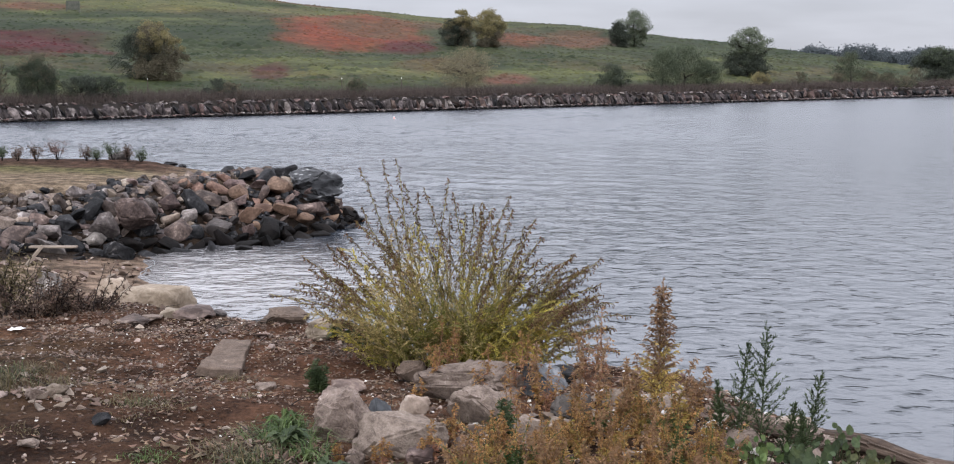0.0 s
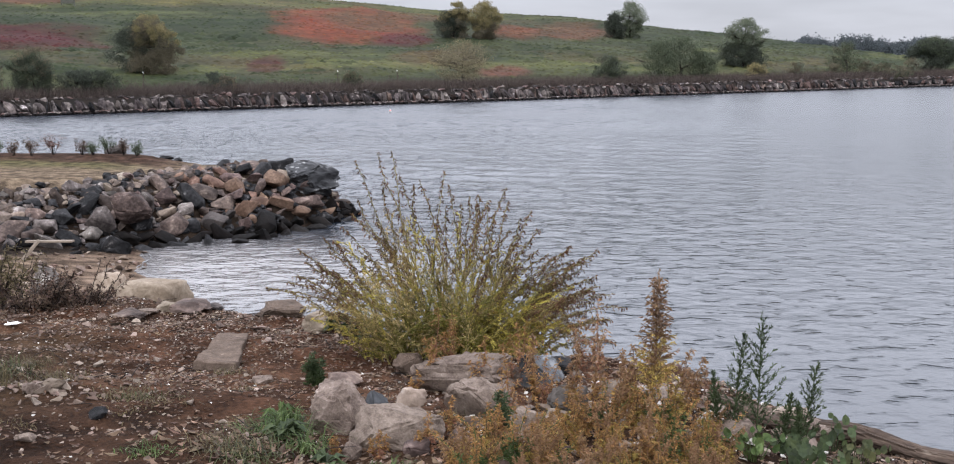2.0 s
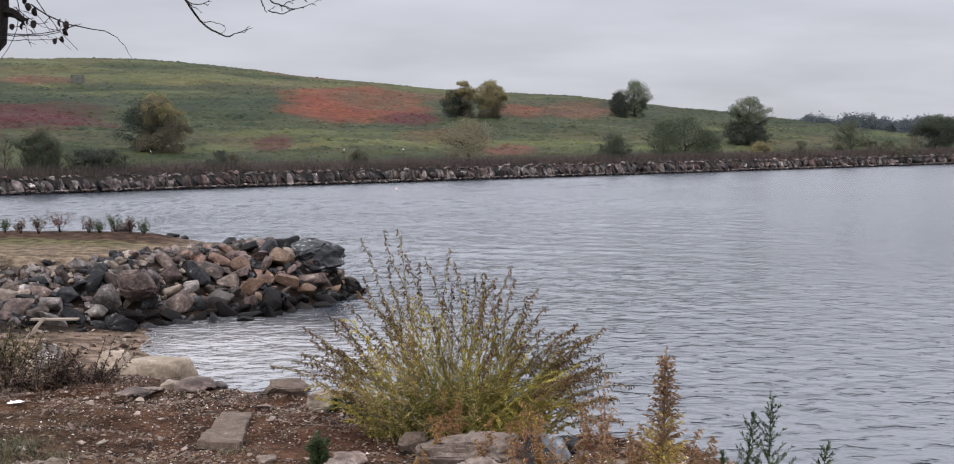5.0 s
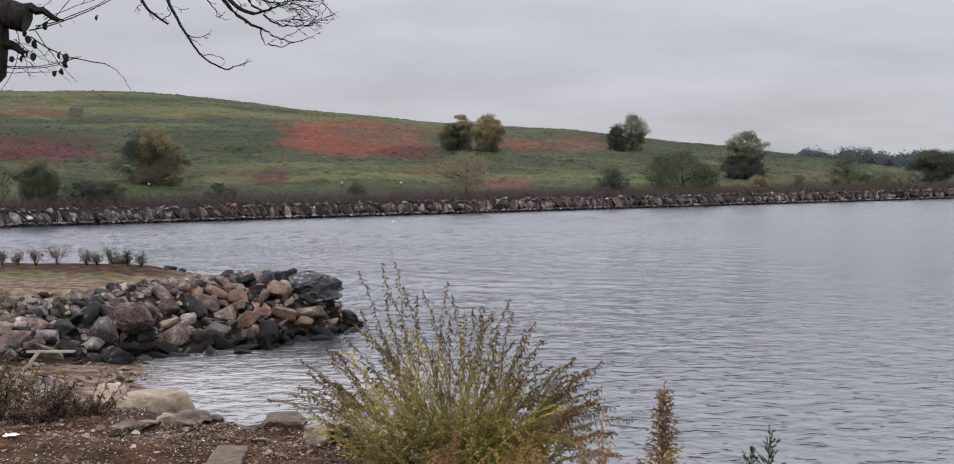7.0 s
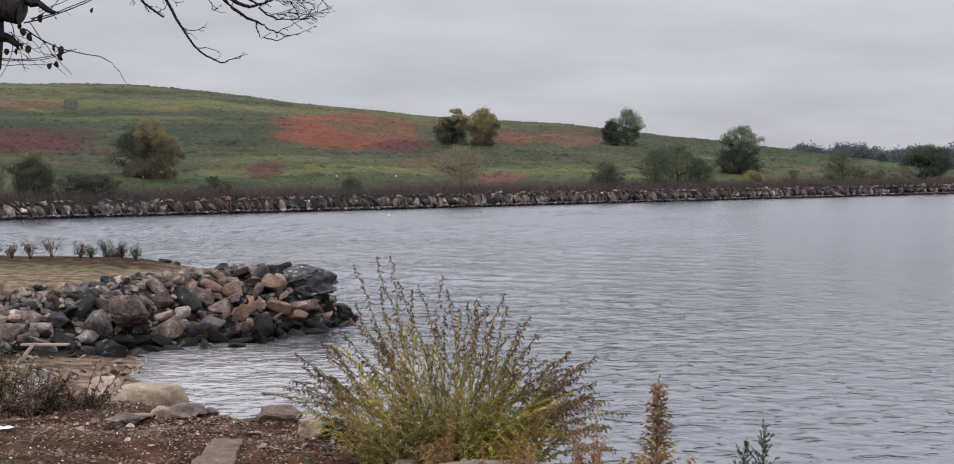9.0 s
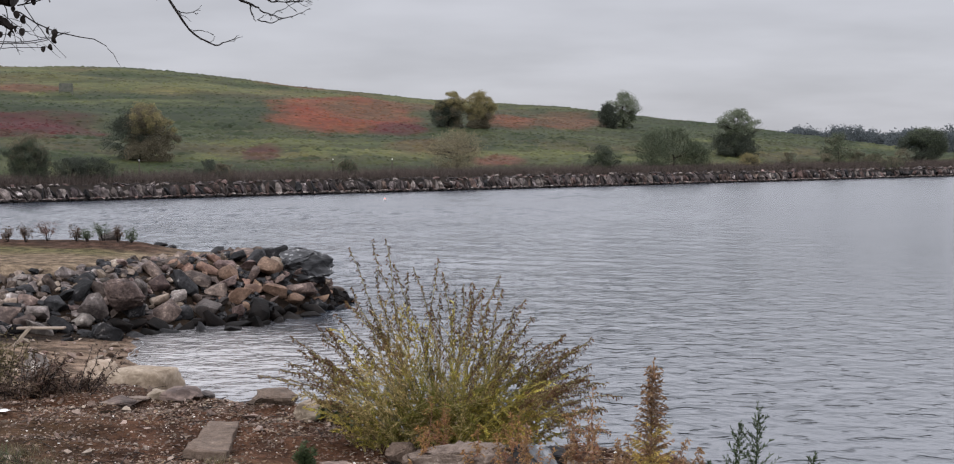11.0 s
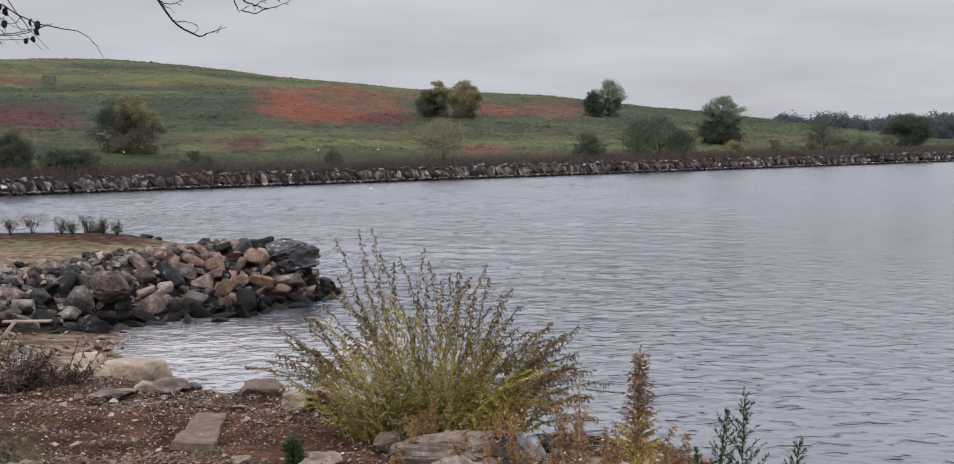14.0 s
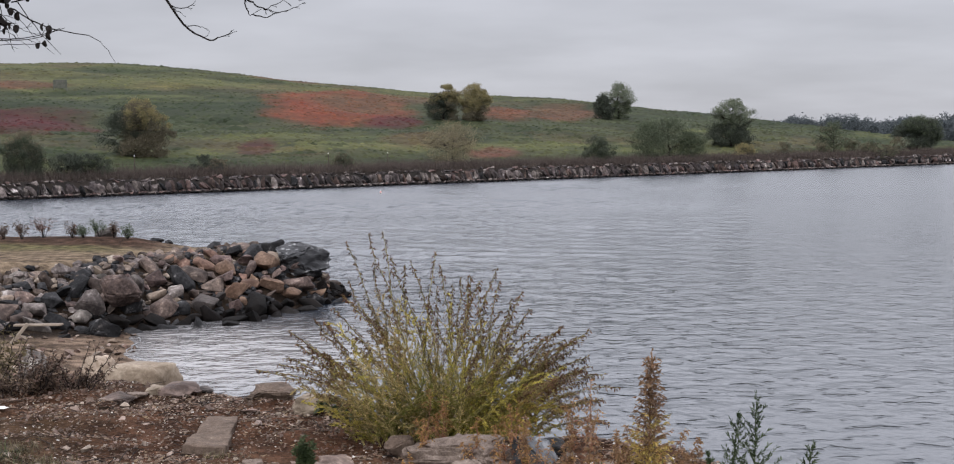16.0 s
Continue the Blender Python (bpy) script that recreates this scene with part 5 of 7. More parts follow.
def scrap(x, y, r, seed):
    """A crumpled scrap of white paper on the dirt."""
    rng = random.Random(seed)
    bm = bmesh.new()
    bmesh.ops.create_grid(bm, x_segments=5, y_segments=4, size=r)
    for v in bm.verts:
        v.co = Vector((v.co.x * 1.4 + rng.uniform(-0.2, 0.2) * r, v.co.y + rng.uniform(-0.2, 0.2) * r, rng.uniform(0.0, 0.35) * r))
    bmesh.ops.solidify(bm, geom=bm.faces[:], thickness=0.002)
    ob = part("paper_scrap", bm, M_WHITE)
    ob.location = (x, y, ground_z(x, y) + 0.012)
    return tagged(ob, "crumpled white scrap of paper on the dirt", "litter")


scrap(-3.08, 8.4, 0.035, 3)
single_rock("rock", -0.64, 5.8, 0.29, 0.26, 0.29, -0.5, M_ROCK_PALE, "pale pinkish broken rock in the dirt", 246, 0.15, 18, group="rocks on the bank", worn=0.02, boxy=0.25, rough=0.055)
single_rock("rock", -0.35, 5.66, 0.44, 0.3, 0.2, 0.05, M_ROCK_PALE, "large pale grey rock half buried in dirt", 242, 0.15, 24, group="rocks on the bank", worn=0.04, boxy=0.4, rough=0.04)
single_rock("rock", -0.48, 5.98, 0.15, 0.13, 0.2, -0.07, M_ROCK_BLUE, "blue grey stone wedged behind larger rocks", 202, 0.15, 12, group="rocks on the bank", boxy=0.8)
single_rock("rock", -0.04, 6.98, 0.58, 0.4, 0.22, -0.15, M_ROCK_PALE, "long tan rock with a dark undercut side", 248, 0.05, 20, group="rocks on the bank", worn=0.03, boxy=0.65, rough=0.055)
single_rock("rock", 0.03, 6.2, 0.36, 0.28, 0.23, 0.21, M_ROCK_PALE, "rounded pale grey rock among rust weeds", 244, 0.15, 22, group="rocks on the bank", worn=0.04, boxy=0.3, rough=0.045)
single_rock("rock", -0.33, 6.46, 0.15, 0.13, 0.10, 0.00, M_ROCK_TAN, "small pale stone between larger rocks", 205, 0.15, group="rocks on the bank")
single_rock("rock", 0.24, 5.88, 0.22, 0.19, 0.17, -0.21, M_ROCK_PALE, "pale pitted rock among rust weeds", 206, 0.15, group="rocks on the bank")
single_rock("rock", 0.36, 6.85, 0.26, 0.2, 0.22, -0.5, M_ROCK_BLUE, "smooth blue grey slab leaning by the water", 207, 0.15, 14, group="rocks on the bank")
single_rock("rock", -1.04, 8.34, 0.22, 0.19, 0.15, 0.07, M_ROCK_TAN, "pale oval stone at the edge of the bank", 208, 0.15, group="rocks on the bank")
single_rock("rock", -1.33, 8.84, 0.36, 0.34, 0.1, -0.14, M_ROCK_SLAB, "flat grey brown rock at the edge of the bank", 209, 0.15, group="rocks on the bank")
single_rock("rock", -0.40, 7.37, 0.2, 0.16, 0.15, 0.6, M_ROCK_SLAB, "dark grey angular stone by a tan rock", 211, 0.15, group="rocks on the bank")
single_rock("rock", -0.71, 6.91, 0.18, 0.16, 0.07, -0.07, M_ROCK_BROWN, "reddish brown stone sunk in dirt", 212, 0.15, group="rocks on the bank")
single_rock("rock", -2.02, 9.05, 0.34, 0.25, 0.075, -0.28, M_ROCK_BROWN, "low dark brown rock at the edge of the bank", 213, 0.15, group="rocks on the bank")
single_rock("rock", -0.25, 5.43, 0.11, 0.09, 0.09, 0.21, M_ROCK_BROWN, "small tan stone among dry leaves", 214, 0.15, group="rocks on the bank")
single_rock("rock", -0.53, 5.43, 0.09, 0.07, 0.09, 0.00, M_ROCK_PALE, "small white stone in the dirt", 215, 0.15, group="rocks on the bank")
single_rock("rock", 0.49, 7.03, 0.26, 0.23, 0.08, -0.21, M_ROCK_DARK, "dark flat rock by the water", 216, 0.15, group="rocks on the bank")
single_rock("rock", 0.48, 6.30, 0.22, 0.19, 0.16, 0.28, M_ROCK_GREY, "grey rock among rust weeds", 217, 0.15, group="rocks on the bank")
single_rock("rock", -1.89, 9.12, 0.17, 0.14, 0.06, 0.07, M_ROCK_GREY, "small grey stone at the edge of the bank", 218, 0.15, group="rocks on the bank")
single_rock("rock", -2.19, 9.04, 0.17, 0.15, 0.07, -0.14, M_ROCK_TAN, "small pale stone at the edge of the bank", 219, 0.15, group="rocks on the bank")
single_rock("rock", -2.42, 8.84, 0.22, 0.19, 0.08, -0.35, M_ROCK_BROWN, "brown stone sunk in dirt", 220, 0.15, group="rocks on the bank")
single_rock("rock", -2.23, 6.30, 0.10, 0.09, 0.06, 0.14, M_ROCK_PALE, "pale stone in a scatter of rubble", 221, 0.15, group="rocks on the bank")
single_rock("rock", -2.14, 6.37, 0.12, 0.10, 0.07, -0.07, M_ROCK_TAN, "pale stone in a scatter of rubble", 222, 0.15, group="rocks on the bank")
single_rock("rock", -1.78, 5.87, 0.10, 0.08, 0.05, -0.28, M_ROCK_DARK, "dark blue grey stone on the dirt", 223, 0.15, group="rocks on the bank")
single_rock("rock", -1.96, 5.41, 0.09, 0.08, 0.04, 0.21, M_ROCK_PALE, "pale stone on the dirt", 224, 0.15, group="rocks on the bank")
single_rock("rock", -1.15, 6.78, 0.11, 0.10, 0.04, 0.00, M_ROCK_PALE, "pale flat stone on the dirt", 225, 0.15, group="rocks on the bank")
single_rock("rock", -2.33, 8.95, 0.16, 0.14, 0.04, -0.21, M_ROCK_PALE, "pale stone on the dirt", 226, 0.15, group="rocks on the bank")
single_rock("rock", 0.72, 6.57, 0.20, 0.17, 0.09, 0.28, M_ROCK_TAN, "tan rock by the water", 227, 0.15, group="rocks on the bank")
single_rock("rock", 0.90, 6.59, 0.16, 0.14, 0.07, 0.07, M_ROCK_GREY, "grey rock by the water", 228, 0.15, group="rocks on the bank")
single_rock("rock", 0.80, 6.02, 0.13, 0.12, 0.08, -0.14, M_ROCK_WHITE, "white stone among rust weeds", 229, 0.15, group="rocks on the bank")
single_rock("rock", 1.02, 6.29, 0.20, 0.17, 0.11, -0.35, M_ROCK_PALE, "pale rock by the water", 230, 0.15, group="rocks on the bank")
single_rock("rock", 1.13, 5.92, 0.15, 0.13, 0.11, 0.14, M_ROCK_WHITE, "white stone among green weeds", 231, 0.15, group="rocks on the bank")
single_rock("rock", 1.21, 5.70, 0.17, 0.14, 0.10, -0.07, M_ROCK_PALE, "pale rock among green weeds", 232, 0.15, group="rocks on the bank")
for k, (wx, wy) in enumerate(((0.76, 6.02), (0.85, 6.1), (0.92, 6.12), (1.12, 5.9), (1.17, 5.82), (1.2, 5.7), (1.28, 5.68), (0.7, 5.98), (1.45, 5.72))):
    single_rock("rock", wx, wy, 0.06 + 0.02 * (k % 3), 0.06, 0.05, 0.7 * k, M_ROCK_WHITE, "small white stone at the foot of weeds", 250 + k, 0.1, group="rocks on the bank")
single_rock("rock", 1.59, 6.21, 0.18, 0.16, 0.08, -0.28, M_ROCK_TAN, "tan rock by the water", 233, 0.15, group="rocks on the bank")
single_rock("rock", 1.69, 6.00, 0.21, 0.18, 0.09, 0.21, M_ROCK_PALE, "pale rock by the water", 234, 0.15, group="rocks on the bank")


# ---- plants of the bank ----
def stem_points(rng, base, tip, bow, n=9, wander=0.012):
    """A stem that rises first and then leans over to its tip."""
    L = (tip - base).length
    c = base + Vector((0, 0, L * bow)) + (tip - base) * 0.25
    pts = []
    for i in range(n):
        t = i / (n - 1)
        p = base * (1 - t) ** 2 + c * 2 * t * (1 - t) + tip * t * t
        pts.append(p + rand_dir(rng) * wander * L * (0 < i < n - 1))
    return pts


def along(pts, t):
    u = t * (len(pts) - 1)
    i = min(int(u), len(pts) - 2)
    return pts[i].lerp(pts[i + 1], u - i), (pts[i + 1] - pts[i]).normalized()


def dress(rng, v, f, pts, t0, t1, count, length, width, droop=0.0, spread=0.9):
    """Leaves set along a stem, pointing out and up, or drooping."""
    for _ in range(count):
        t = t0 + (t1 - t0) * rng.random()
        p, d = along(pts, t)
        out = (d.cross(rand_dir(rng))).normalized()
        a = (d * (1 - spread * 0.6) + out * spread + Vector((0, 0, -droop))).normalized()
        s = a.cross(rand_dir(rng)).normalized()
        leaf_quad(v, f, p, a, s, length * rng.uniform(0.5, 1.35), width * rng.uniform(0.6, 1.3))


def sprigs(rng, sv, sf, lv, lf, pts, t0, t1, count, reach, per, length, width, droop=0.4):
    """Short side shoots with leaves of their own; they shrink towards the tip."""
    for k in range(count):
        t = t0 + (t1 - t0) * (k + rng.random()) / count
        p, d = along(pts, t)
        out = d.cross(rand_dir(rng)).normalized()
        L = reach * (1.15 - 0.85 * (t - t0) / (t1 - t0)) * rng.uniform(0.6, 1.25)
        m = p + (out * 0.5 + d * 0.85).normalized() * L * 0.6
        e = m + (out * 0.7 + d * 0.3 + Vector((0, 0, -droop))).normalized() * L * 0.42
        tube(sv, sf, [p, m, e], [0.0016, 0.0012, 0.0007], 3)
        dress(rng, lv, lf, [p, m, e], 0.15, 1.0, per, length, width, droop * 0.6, 0.55)


# where the longest stems of the bush end: across, up
BUSH_TIPS = [(-1.05, 0.5), (-0.94, 0.45), (-0.85, 0.73), (-0.73, 0.76), (-0.53, 1.23), (-0.39, 1.27), (-0.32, 1.28), (-0.27, 1.12), (-0.15, 1.1), (-0.01, 1.14),
             (0.18, 1.0), (0.24, 0.96), (0.35, 1.05), (0.49, 0.92), (0.53, 0.82), (0.7, 0.7), (0.78, 0.59), (0.88, 0.69), (0.85, 0.5), (0.96, 0.27), (1.04, 0.36), (0.98, 0.14), (0.9, 0.4)]
FAN_A, FAN_R = [-66, -60, -47, -30, -16, -8, 2, 14, 27, 42, 52, 62, 74], [1.1, 1.1, 1.02, 1.1, 1.3, 1.08, 1.1, 1.02, 1.05, 0.98, 1.08, 1.04, 1.06]


def big_bush():
    rng = random.Random(51)
    bx, by = -0.16, 7.62
    top = thing("weed_bush", bx, by, ground_z(bx, by), "wide yellow-green weed bush with brown seed tips on the bank", "bush")
    sv, sf = [], []
    leaf = {m: ([], []) for m in (M_BUSH_LEAF, M_BUSH_STRAW, M_BUSH_BROWN, M_SEED, M_OLIVE)}

    def branchlet(pts, t, L, mats, per, droop):
        """A side shoot that rises from the stem and bends over at its end, leaves all along."""
        p, d = along(pts, t)
        out = d.cross(rand_dir(rng)).normalized()
        m1 = p + (d * 1.0 + out * 0.32).normalized() * L * 0.6
        e = m1 + (d * 0.8 + out * 0.5 + Vector((0, 0, -droop))).normalized() * L * 0.5
        tube(sv, sf, [p, m1, e], [0.0019, 0.0014, 0.0007], 3)
        lv, lf = leaf[mats[0]]
        dress(rng, lv, lf, [p, m1, e], 0.1, 0.95, per * 2, 0.019, 0.0054, 0.05, 0.42)
        lv, lf = leaf[mats[1]]
        dress(rng, lv, lf, [p, m1, e], 0.6, 1.0, max(3, per * 2 // 3), 0.015, 0.0052, 0.4, 0.45)

    def seed_tip(pts, t0, size):
        """Hooked brown seed sprays that shorten towards the tip."""
        lv, lf = leaf[M_SEED]
        n = 36
        for k in range(n):
            t = t0 + (1 - t0) * (k + rng.random()) / n
            p, d = along(pts, min(t, 0.999))
            out = d.cross(rand_dir(rng)).normalized()
            L = size * (1.3 - 0.9 * (t - t0) / (1 - t0)) * rng.uniform(0.7, 1.3)
            m1 = p + (d * 0.95 + out * 0.42).normalized() * L * 0.6
            e = m1 + (d * 0.2 + out * 0.8 + Vector((0, 0, -0.8))).normalized() * L * 0.4
            tube(sv, sf, [p, m1, e], [0.0014, 0.0011, 0.0006], 3)
            dress(rng, lv, lf, [p, m1, e], 0.2, 1.0, 10, 0.013, 0.0052, 0.4, 0.4)
        dress(rng, lv, lf, pts, t0, 1.0, 80, 0.013, 0.005, 0.2, 0.4)

    for k in range(126):
        named = k < len(BUSH_TIPS)
        if named:
            tx, tz = BUSH_TIPS[k]
            ty, reach = rng.uniform(-0.12, 0.12), 1.0
        else:
            fan = radians(-66 + 142 * (k - 20 + rng.random()) / 64 if k < 84 else rng.uniform(30, 80) if k < 108 else rng.uniform(-66, -36))
            reach = math.sqrt(rng.uniform(0.36, 1.0)) if k < 84 else rng.uniform(0.7, 1.02)
            ty = rng.uniform(-0.5, 0.5)
            far_ = reach * float(np.interp(math.degrees(fan), FAN_A, FAN_R)) * math.sqrt(1 - 0.7 * ty * ty)
            tx, tz = math.sin(fan) * far_, math.cos(fan) * far_
        base = Vector((rng.gauss(0, 0.13) + tx * 0.24, rng.gauss(0, 0.09), -0.08))
        tip = Vector((tx, ty, tz))
        pts = stem_points(rng, base, tip, 0.06 + 0.1 * abs(tx), 11, 0.01)
        # the last hand's breadth nods over
        for q, drop in ((-1, 0.035), (-2, 0.008)):
            pts[q] = pts[q] + Vector((0.03 * (1 if tx > -0.1 else -1) * abs(tx), 0, -drop * (0.3 + abs(tx))))
        L = (tip - base).length
        tube(sv, sf, pts, [0.0052 * (0.7 + 0.3 * reach) * (1 - 0.078 * i) for i in range(11)], 4)
        u = rng.random()
        side = tx / 0.9
        main = M_BUSH_STRAW if u < 0.4 - 0.4 * side else M_BUSH_BROWN if u > 0.92 - 0.6 * max(0, side) else M_BUSH_LEAF
        if k >= 84:
            main = (M_BUSH_LEAF, M_BUSH_BROWN, M_OLIVE, M_BUSH_LEAF)[k % 4] if k < 108 else (M_BUSH_STRAW, M_BUSH_LEAF)[k % 2]
        tipm = M_SEED if reach > (0.84 if k < 84 else 0.94) - 0.16 * max(0, side) or rng.random() < 0.12 else main
        mats = (main, tipm)
        n = int(6 + 9 * L)
        for q in range(n):
            t = 0.12 + 0.58 * (q + rng.random()) / n
            branchlet(pts, t, (0.06 + 0.19 * (1 - t)) * rng.uniform(0.6, 1.2) * min(1, L), mats if t > 0.4 else (main, main) if q % 2 else (M_OLIVE, main), 9 if t > 0.4 else 14, 0.35 + 0.5 * (side > 0.3))
        lv, lf = leaf[main]
        dress(rng, lv, lf, pts, 0.1, 0.66, 60, 0.023, 0.006, 0.05, 0.42)
        if tipm is main:
            for q in range(7):
                branchlet(pts, 0.68 + 0.3 * (q + rng.random()) / 7, 0.07 * rng.uniform(0.6, 1.2), mats, 8, 0.3)
            dress(rng, lv, lf, pts, 0.66, 1.0, 40, 0.018, 0.005, 0.05, 0.4)
        else:
            seed_tip(pts, 0.6 if named else 0.66, 0.052 + 0.028 * max(0, side))
    # leafy shoots from the foot
    for k in range(60):
        a = rng.uniform(0, 6.283)
        tip = Vector((math.cos(a) * rng.uniform(0.15, 0.5) + 0.08, math.sin(a) * rng.uniform(0.1, 0.42) - 0.08, rng.uniform(0.16, 0.5)))
        pts = stem_points(rng, Vector((rng.gauss(0, 0.22), rng.gauss(0, 0.1), -0.1)), tip, 0.3, 7)
        tube(sv, sf, pts, [0.003] * 7, 3)
        lv, lf = leaf[M_OLIVE]
        dress(rng, lv, lf, pts, 0.2, 1.0, 60, 0.03, 0.008, 0.1, 0.6)
    stuff(soup("stem", sv, sf, M_STEM, top))
    names = {M_BUSH_LEAF: "small yellow-green leaves", M_BUSH_STRAW: "straw coloured leaves", M_BUSH_BROWN: "olive brown leaves", M_SEED: "brown drooping seed heads", M_OLIVE: "darker olive green leaves near the ground"}
    for m, (lv, lf) in leaf.items():
        stuff(soup("seed_head" if m is M_SEED else "foliage", lv, lf, m, top), names[m])
    return top


weed_bush = big_bush()


def plume(name, x, y, h, seed, mats_, label, group, lean=(0, 0), stems=3, side=0.2, leafy_=1.0, size=0.022, category="weed", head=16, bush=0.17, nod=0.6):
    """An upright weed: a few stems with side shoots, leaves below and a feathery head."""
    rng = random.Random(seed)
    top = thing(name, x, y, ground_z(x, y), label, category, group)
    sv, sf, lv, lf, hv, hf = ([] for _ in range(6))
    for k in range(stems):
        hh = h * (1 if k == 0 else rng.uniform(0.55, 0.9))
        off = Vector((rng.uniform(-1, 1), rng.uniform(-1, 1), 0)) * side * h * (0.15 if k == 0 else 0.9)
        base = Vector((rng.uniform(-0.02, 0.02), rng.uniform(-0.02, 0.02), -0.05))
        pts = stem_points(rng, base, Vector((lean[0], lean[1], hh)) + off, 0.2, 10, 0.015)
        tube(sv, sf, pts, [0.0038 * (1 - 0.085 * i) for i in range(10)], 4)
        dress(rng, lv, lf, pts, 0.05, 0.62, int(60 * leafy_), size * 1.6, size * 0.5, 0.25)
        sprigs(rng, sv, sf, lv, lf, pts, 0.12, 0.55, int(9 * leafy_), 0.22 * h, 12, size * 1.2, size * 0.45, 0.25)
        sprigs(rng, sv, sf, hv, hf, pts, 0.42, 0.98, head, bush * h, 10, size * 0.9, size * 0.3, nod)
        dress(rng, hv, hf, pts, 0.5, 1.0, 40, size, size * 0.3, 0.4)
    stuff(soup("stem", sv, sf, mats_[0], top))
    stuff(soup("foliage", lv, lf, mats_[1], top))
    stuff(soup("plume", hv, hf, mats_[2], top))
    return top


GOLD = (M_PLUME, M_GOLD_LEAF, M_PLUME)
RUST = (M_PLUME, M_RUST_LEAF, M_PLUME)
TALL = (M_PLUME, M_GOLD_LEAF, M_TALL_HEAD)
for k, (wx, wy, wh, lx) in enumerate(((0.8, 5.95, 0.4, -0.05), (0.95, 6.0, 0.34, 0.1), (1.02, 6.1, 0.28, 0.12), (0.76, 6.05, 0.34, -0.04),
                                      (0.58, 6.0, 0.4, 0.03), (0.5, 6.2, 0.36, 0.02), (0.31, 6.6, 0.36, 0.0), (0.66, 5.9, 0.36, 0.05), (0.74, 5.2, 0.34, 0.0))):
    plume("tall_dry_weed", wx, wy, wh, 501 + k, GOLD if k in (0, 1, 3) else RUST,
          "tall weed with gold leaves and a rust brown plume" if k in (0, 1, 3) else "tall dry rust brown weed on the bank",
          "tall dry weeds on the bank", (lx, 0), 2, 0.16, 0.6)
GREENS = (M_GREEN, M_GREEN, M_GREEN)


def spire(name, x, y, h, seed, mats_, label, group, lean=0.0, shoots=26, reach=0.3, rise=1.0, nod=0.0, leaf=0.02, first=0.15):
    """An upright weed with one straight stem: rising side shoots that shorten upwards to a narrow spike."""
    rng = random.Random(seed)
    top = thing(name, x, y, ground_z(x, y), label, "weed", group)
    sv, sf, lv, lf, hv, hf = ([] for _ in range(6))
    pts = stem_points(rng, Vector((0, 0, -0.05)), Vector((lean, rng.uniform(-0.03, 0.03), h)), 0.1, 12, 0.006)
    tube(sv, sf, pts, [0.0046 * (1 - 0.07 * i) for i in range(12)], 5)
    for k in range(shoots):
        t = first + (0.94 - first) * (k + rng.random()) / shoots
        p, d = along(pts, t)
        a = 2.4 * k + rng.uniform(-0.5, 0.5)
        out = Vector((math.cos(a), math.sin(a), 0))
        L = h * reach * (1.08 - t) ** 0.8 * rng.uniform(0.65, 1.15)
        m1 = p + (out + d * rise).normalized() * L * 0.55
        e = m1 + (out * 0.9 + d * (rise * 1.1 - nod)).normalized() * L * 0.5
        tube(sv, sf, [p, m1, e], [0.002, 0.0014, 0.0007], 3)
        v, f = (hv, hf) if t > rng.uniform(0.35, 0.75) else (lv, lf)
        dress(rng, v, f, [p, m1, e], 0.1, 1.0, 8 + int(150 * L), leaf, leaf * 0.3, nod * 0.4, 0.5)
    dress(rng, lv, lf, pts, 0.08, 0.72, 46, leaf * 1.5, leaf * 0.36, 0.15, 0.8)
    dress(rng, hv, hf, pts, 0.6, 1.0, 110, leaf * 0.8, leaf * 0.3, 0.0, 0.5)
    stuff(soup("stem", sv, sf, mats_[0], top))
    stuff(soup("foliage", lv, lf, mats_[1], top))
    stuff(soup("plume", hv, hf, mats_[2], top))
    return top


spire("tall_dry_weed", 0.86, 6.0, 0.74, 500, TALL, "tall weed with gold leaves and a rust brown plume", "tall dry weeds on the bank", 0.03, 125, 0.25, 1.2, 1.0, 0.024, 0.28)
for k, (wx, wy, wh, lx) in enumerate(((1.3, 5.7, 0.6, 0.02), (1.2, 5.75, 0.5, 0.04), (1.53, 5.8, 0.4, 0.07), (1.14, 5.75, 0.3, -0.03), (1.4, 5.7, 0.26, 0.06), (1.5, 5.65, 0.24, -0.02))):
    spire("green_weed", wx, wy, wh, 520 + k, GREENS, "upright dark green weed on the edge of the bank", "green weeds on the bank", lx, 38, 0.36, 1.0, 0.0, 0.02)
REDS = (M_RED_LEAF, M_RED_LEAF, M_RUST_LEAF)
for k, (wx, wy, wh) in enumerate(((-0.2, 7.2, 0.42), (-0.12, 7.22, 0.34), (0.29, 7.1, 0.28), (0.68, 7.0, 0.42), (0.6, 7.05, 0.3), (0.25, 6.85, 0.36), (0.17, 6.1, 0.34), (-0.21, 6.9, 0.3), (0.05, 6.8, 0.33), (0.36, 6.4, 0.3), (-0.42, 5.42, 0.13), (-0.2, 5.45, 0.17), (-0.6, 5.38, 0.1), (-0.1, 5.75, 0.2), (-0.3, 6.75, 0.16), (0.12, 5.5, 0.2))):
    plume("reddish_weed", wx, wy, wh, 540 + k, REDS, "dry reddish brown weed in front of the bush", "reddish weeds on the bank", (0, 0), 3, 0.35, 0.4, 0.018, head=9, bush=0.3)


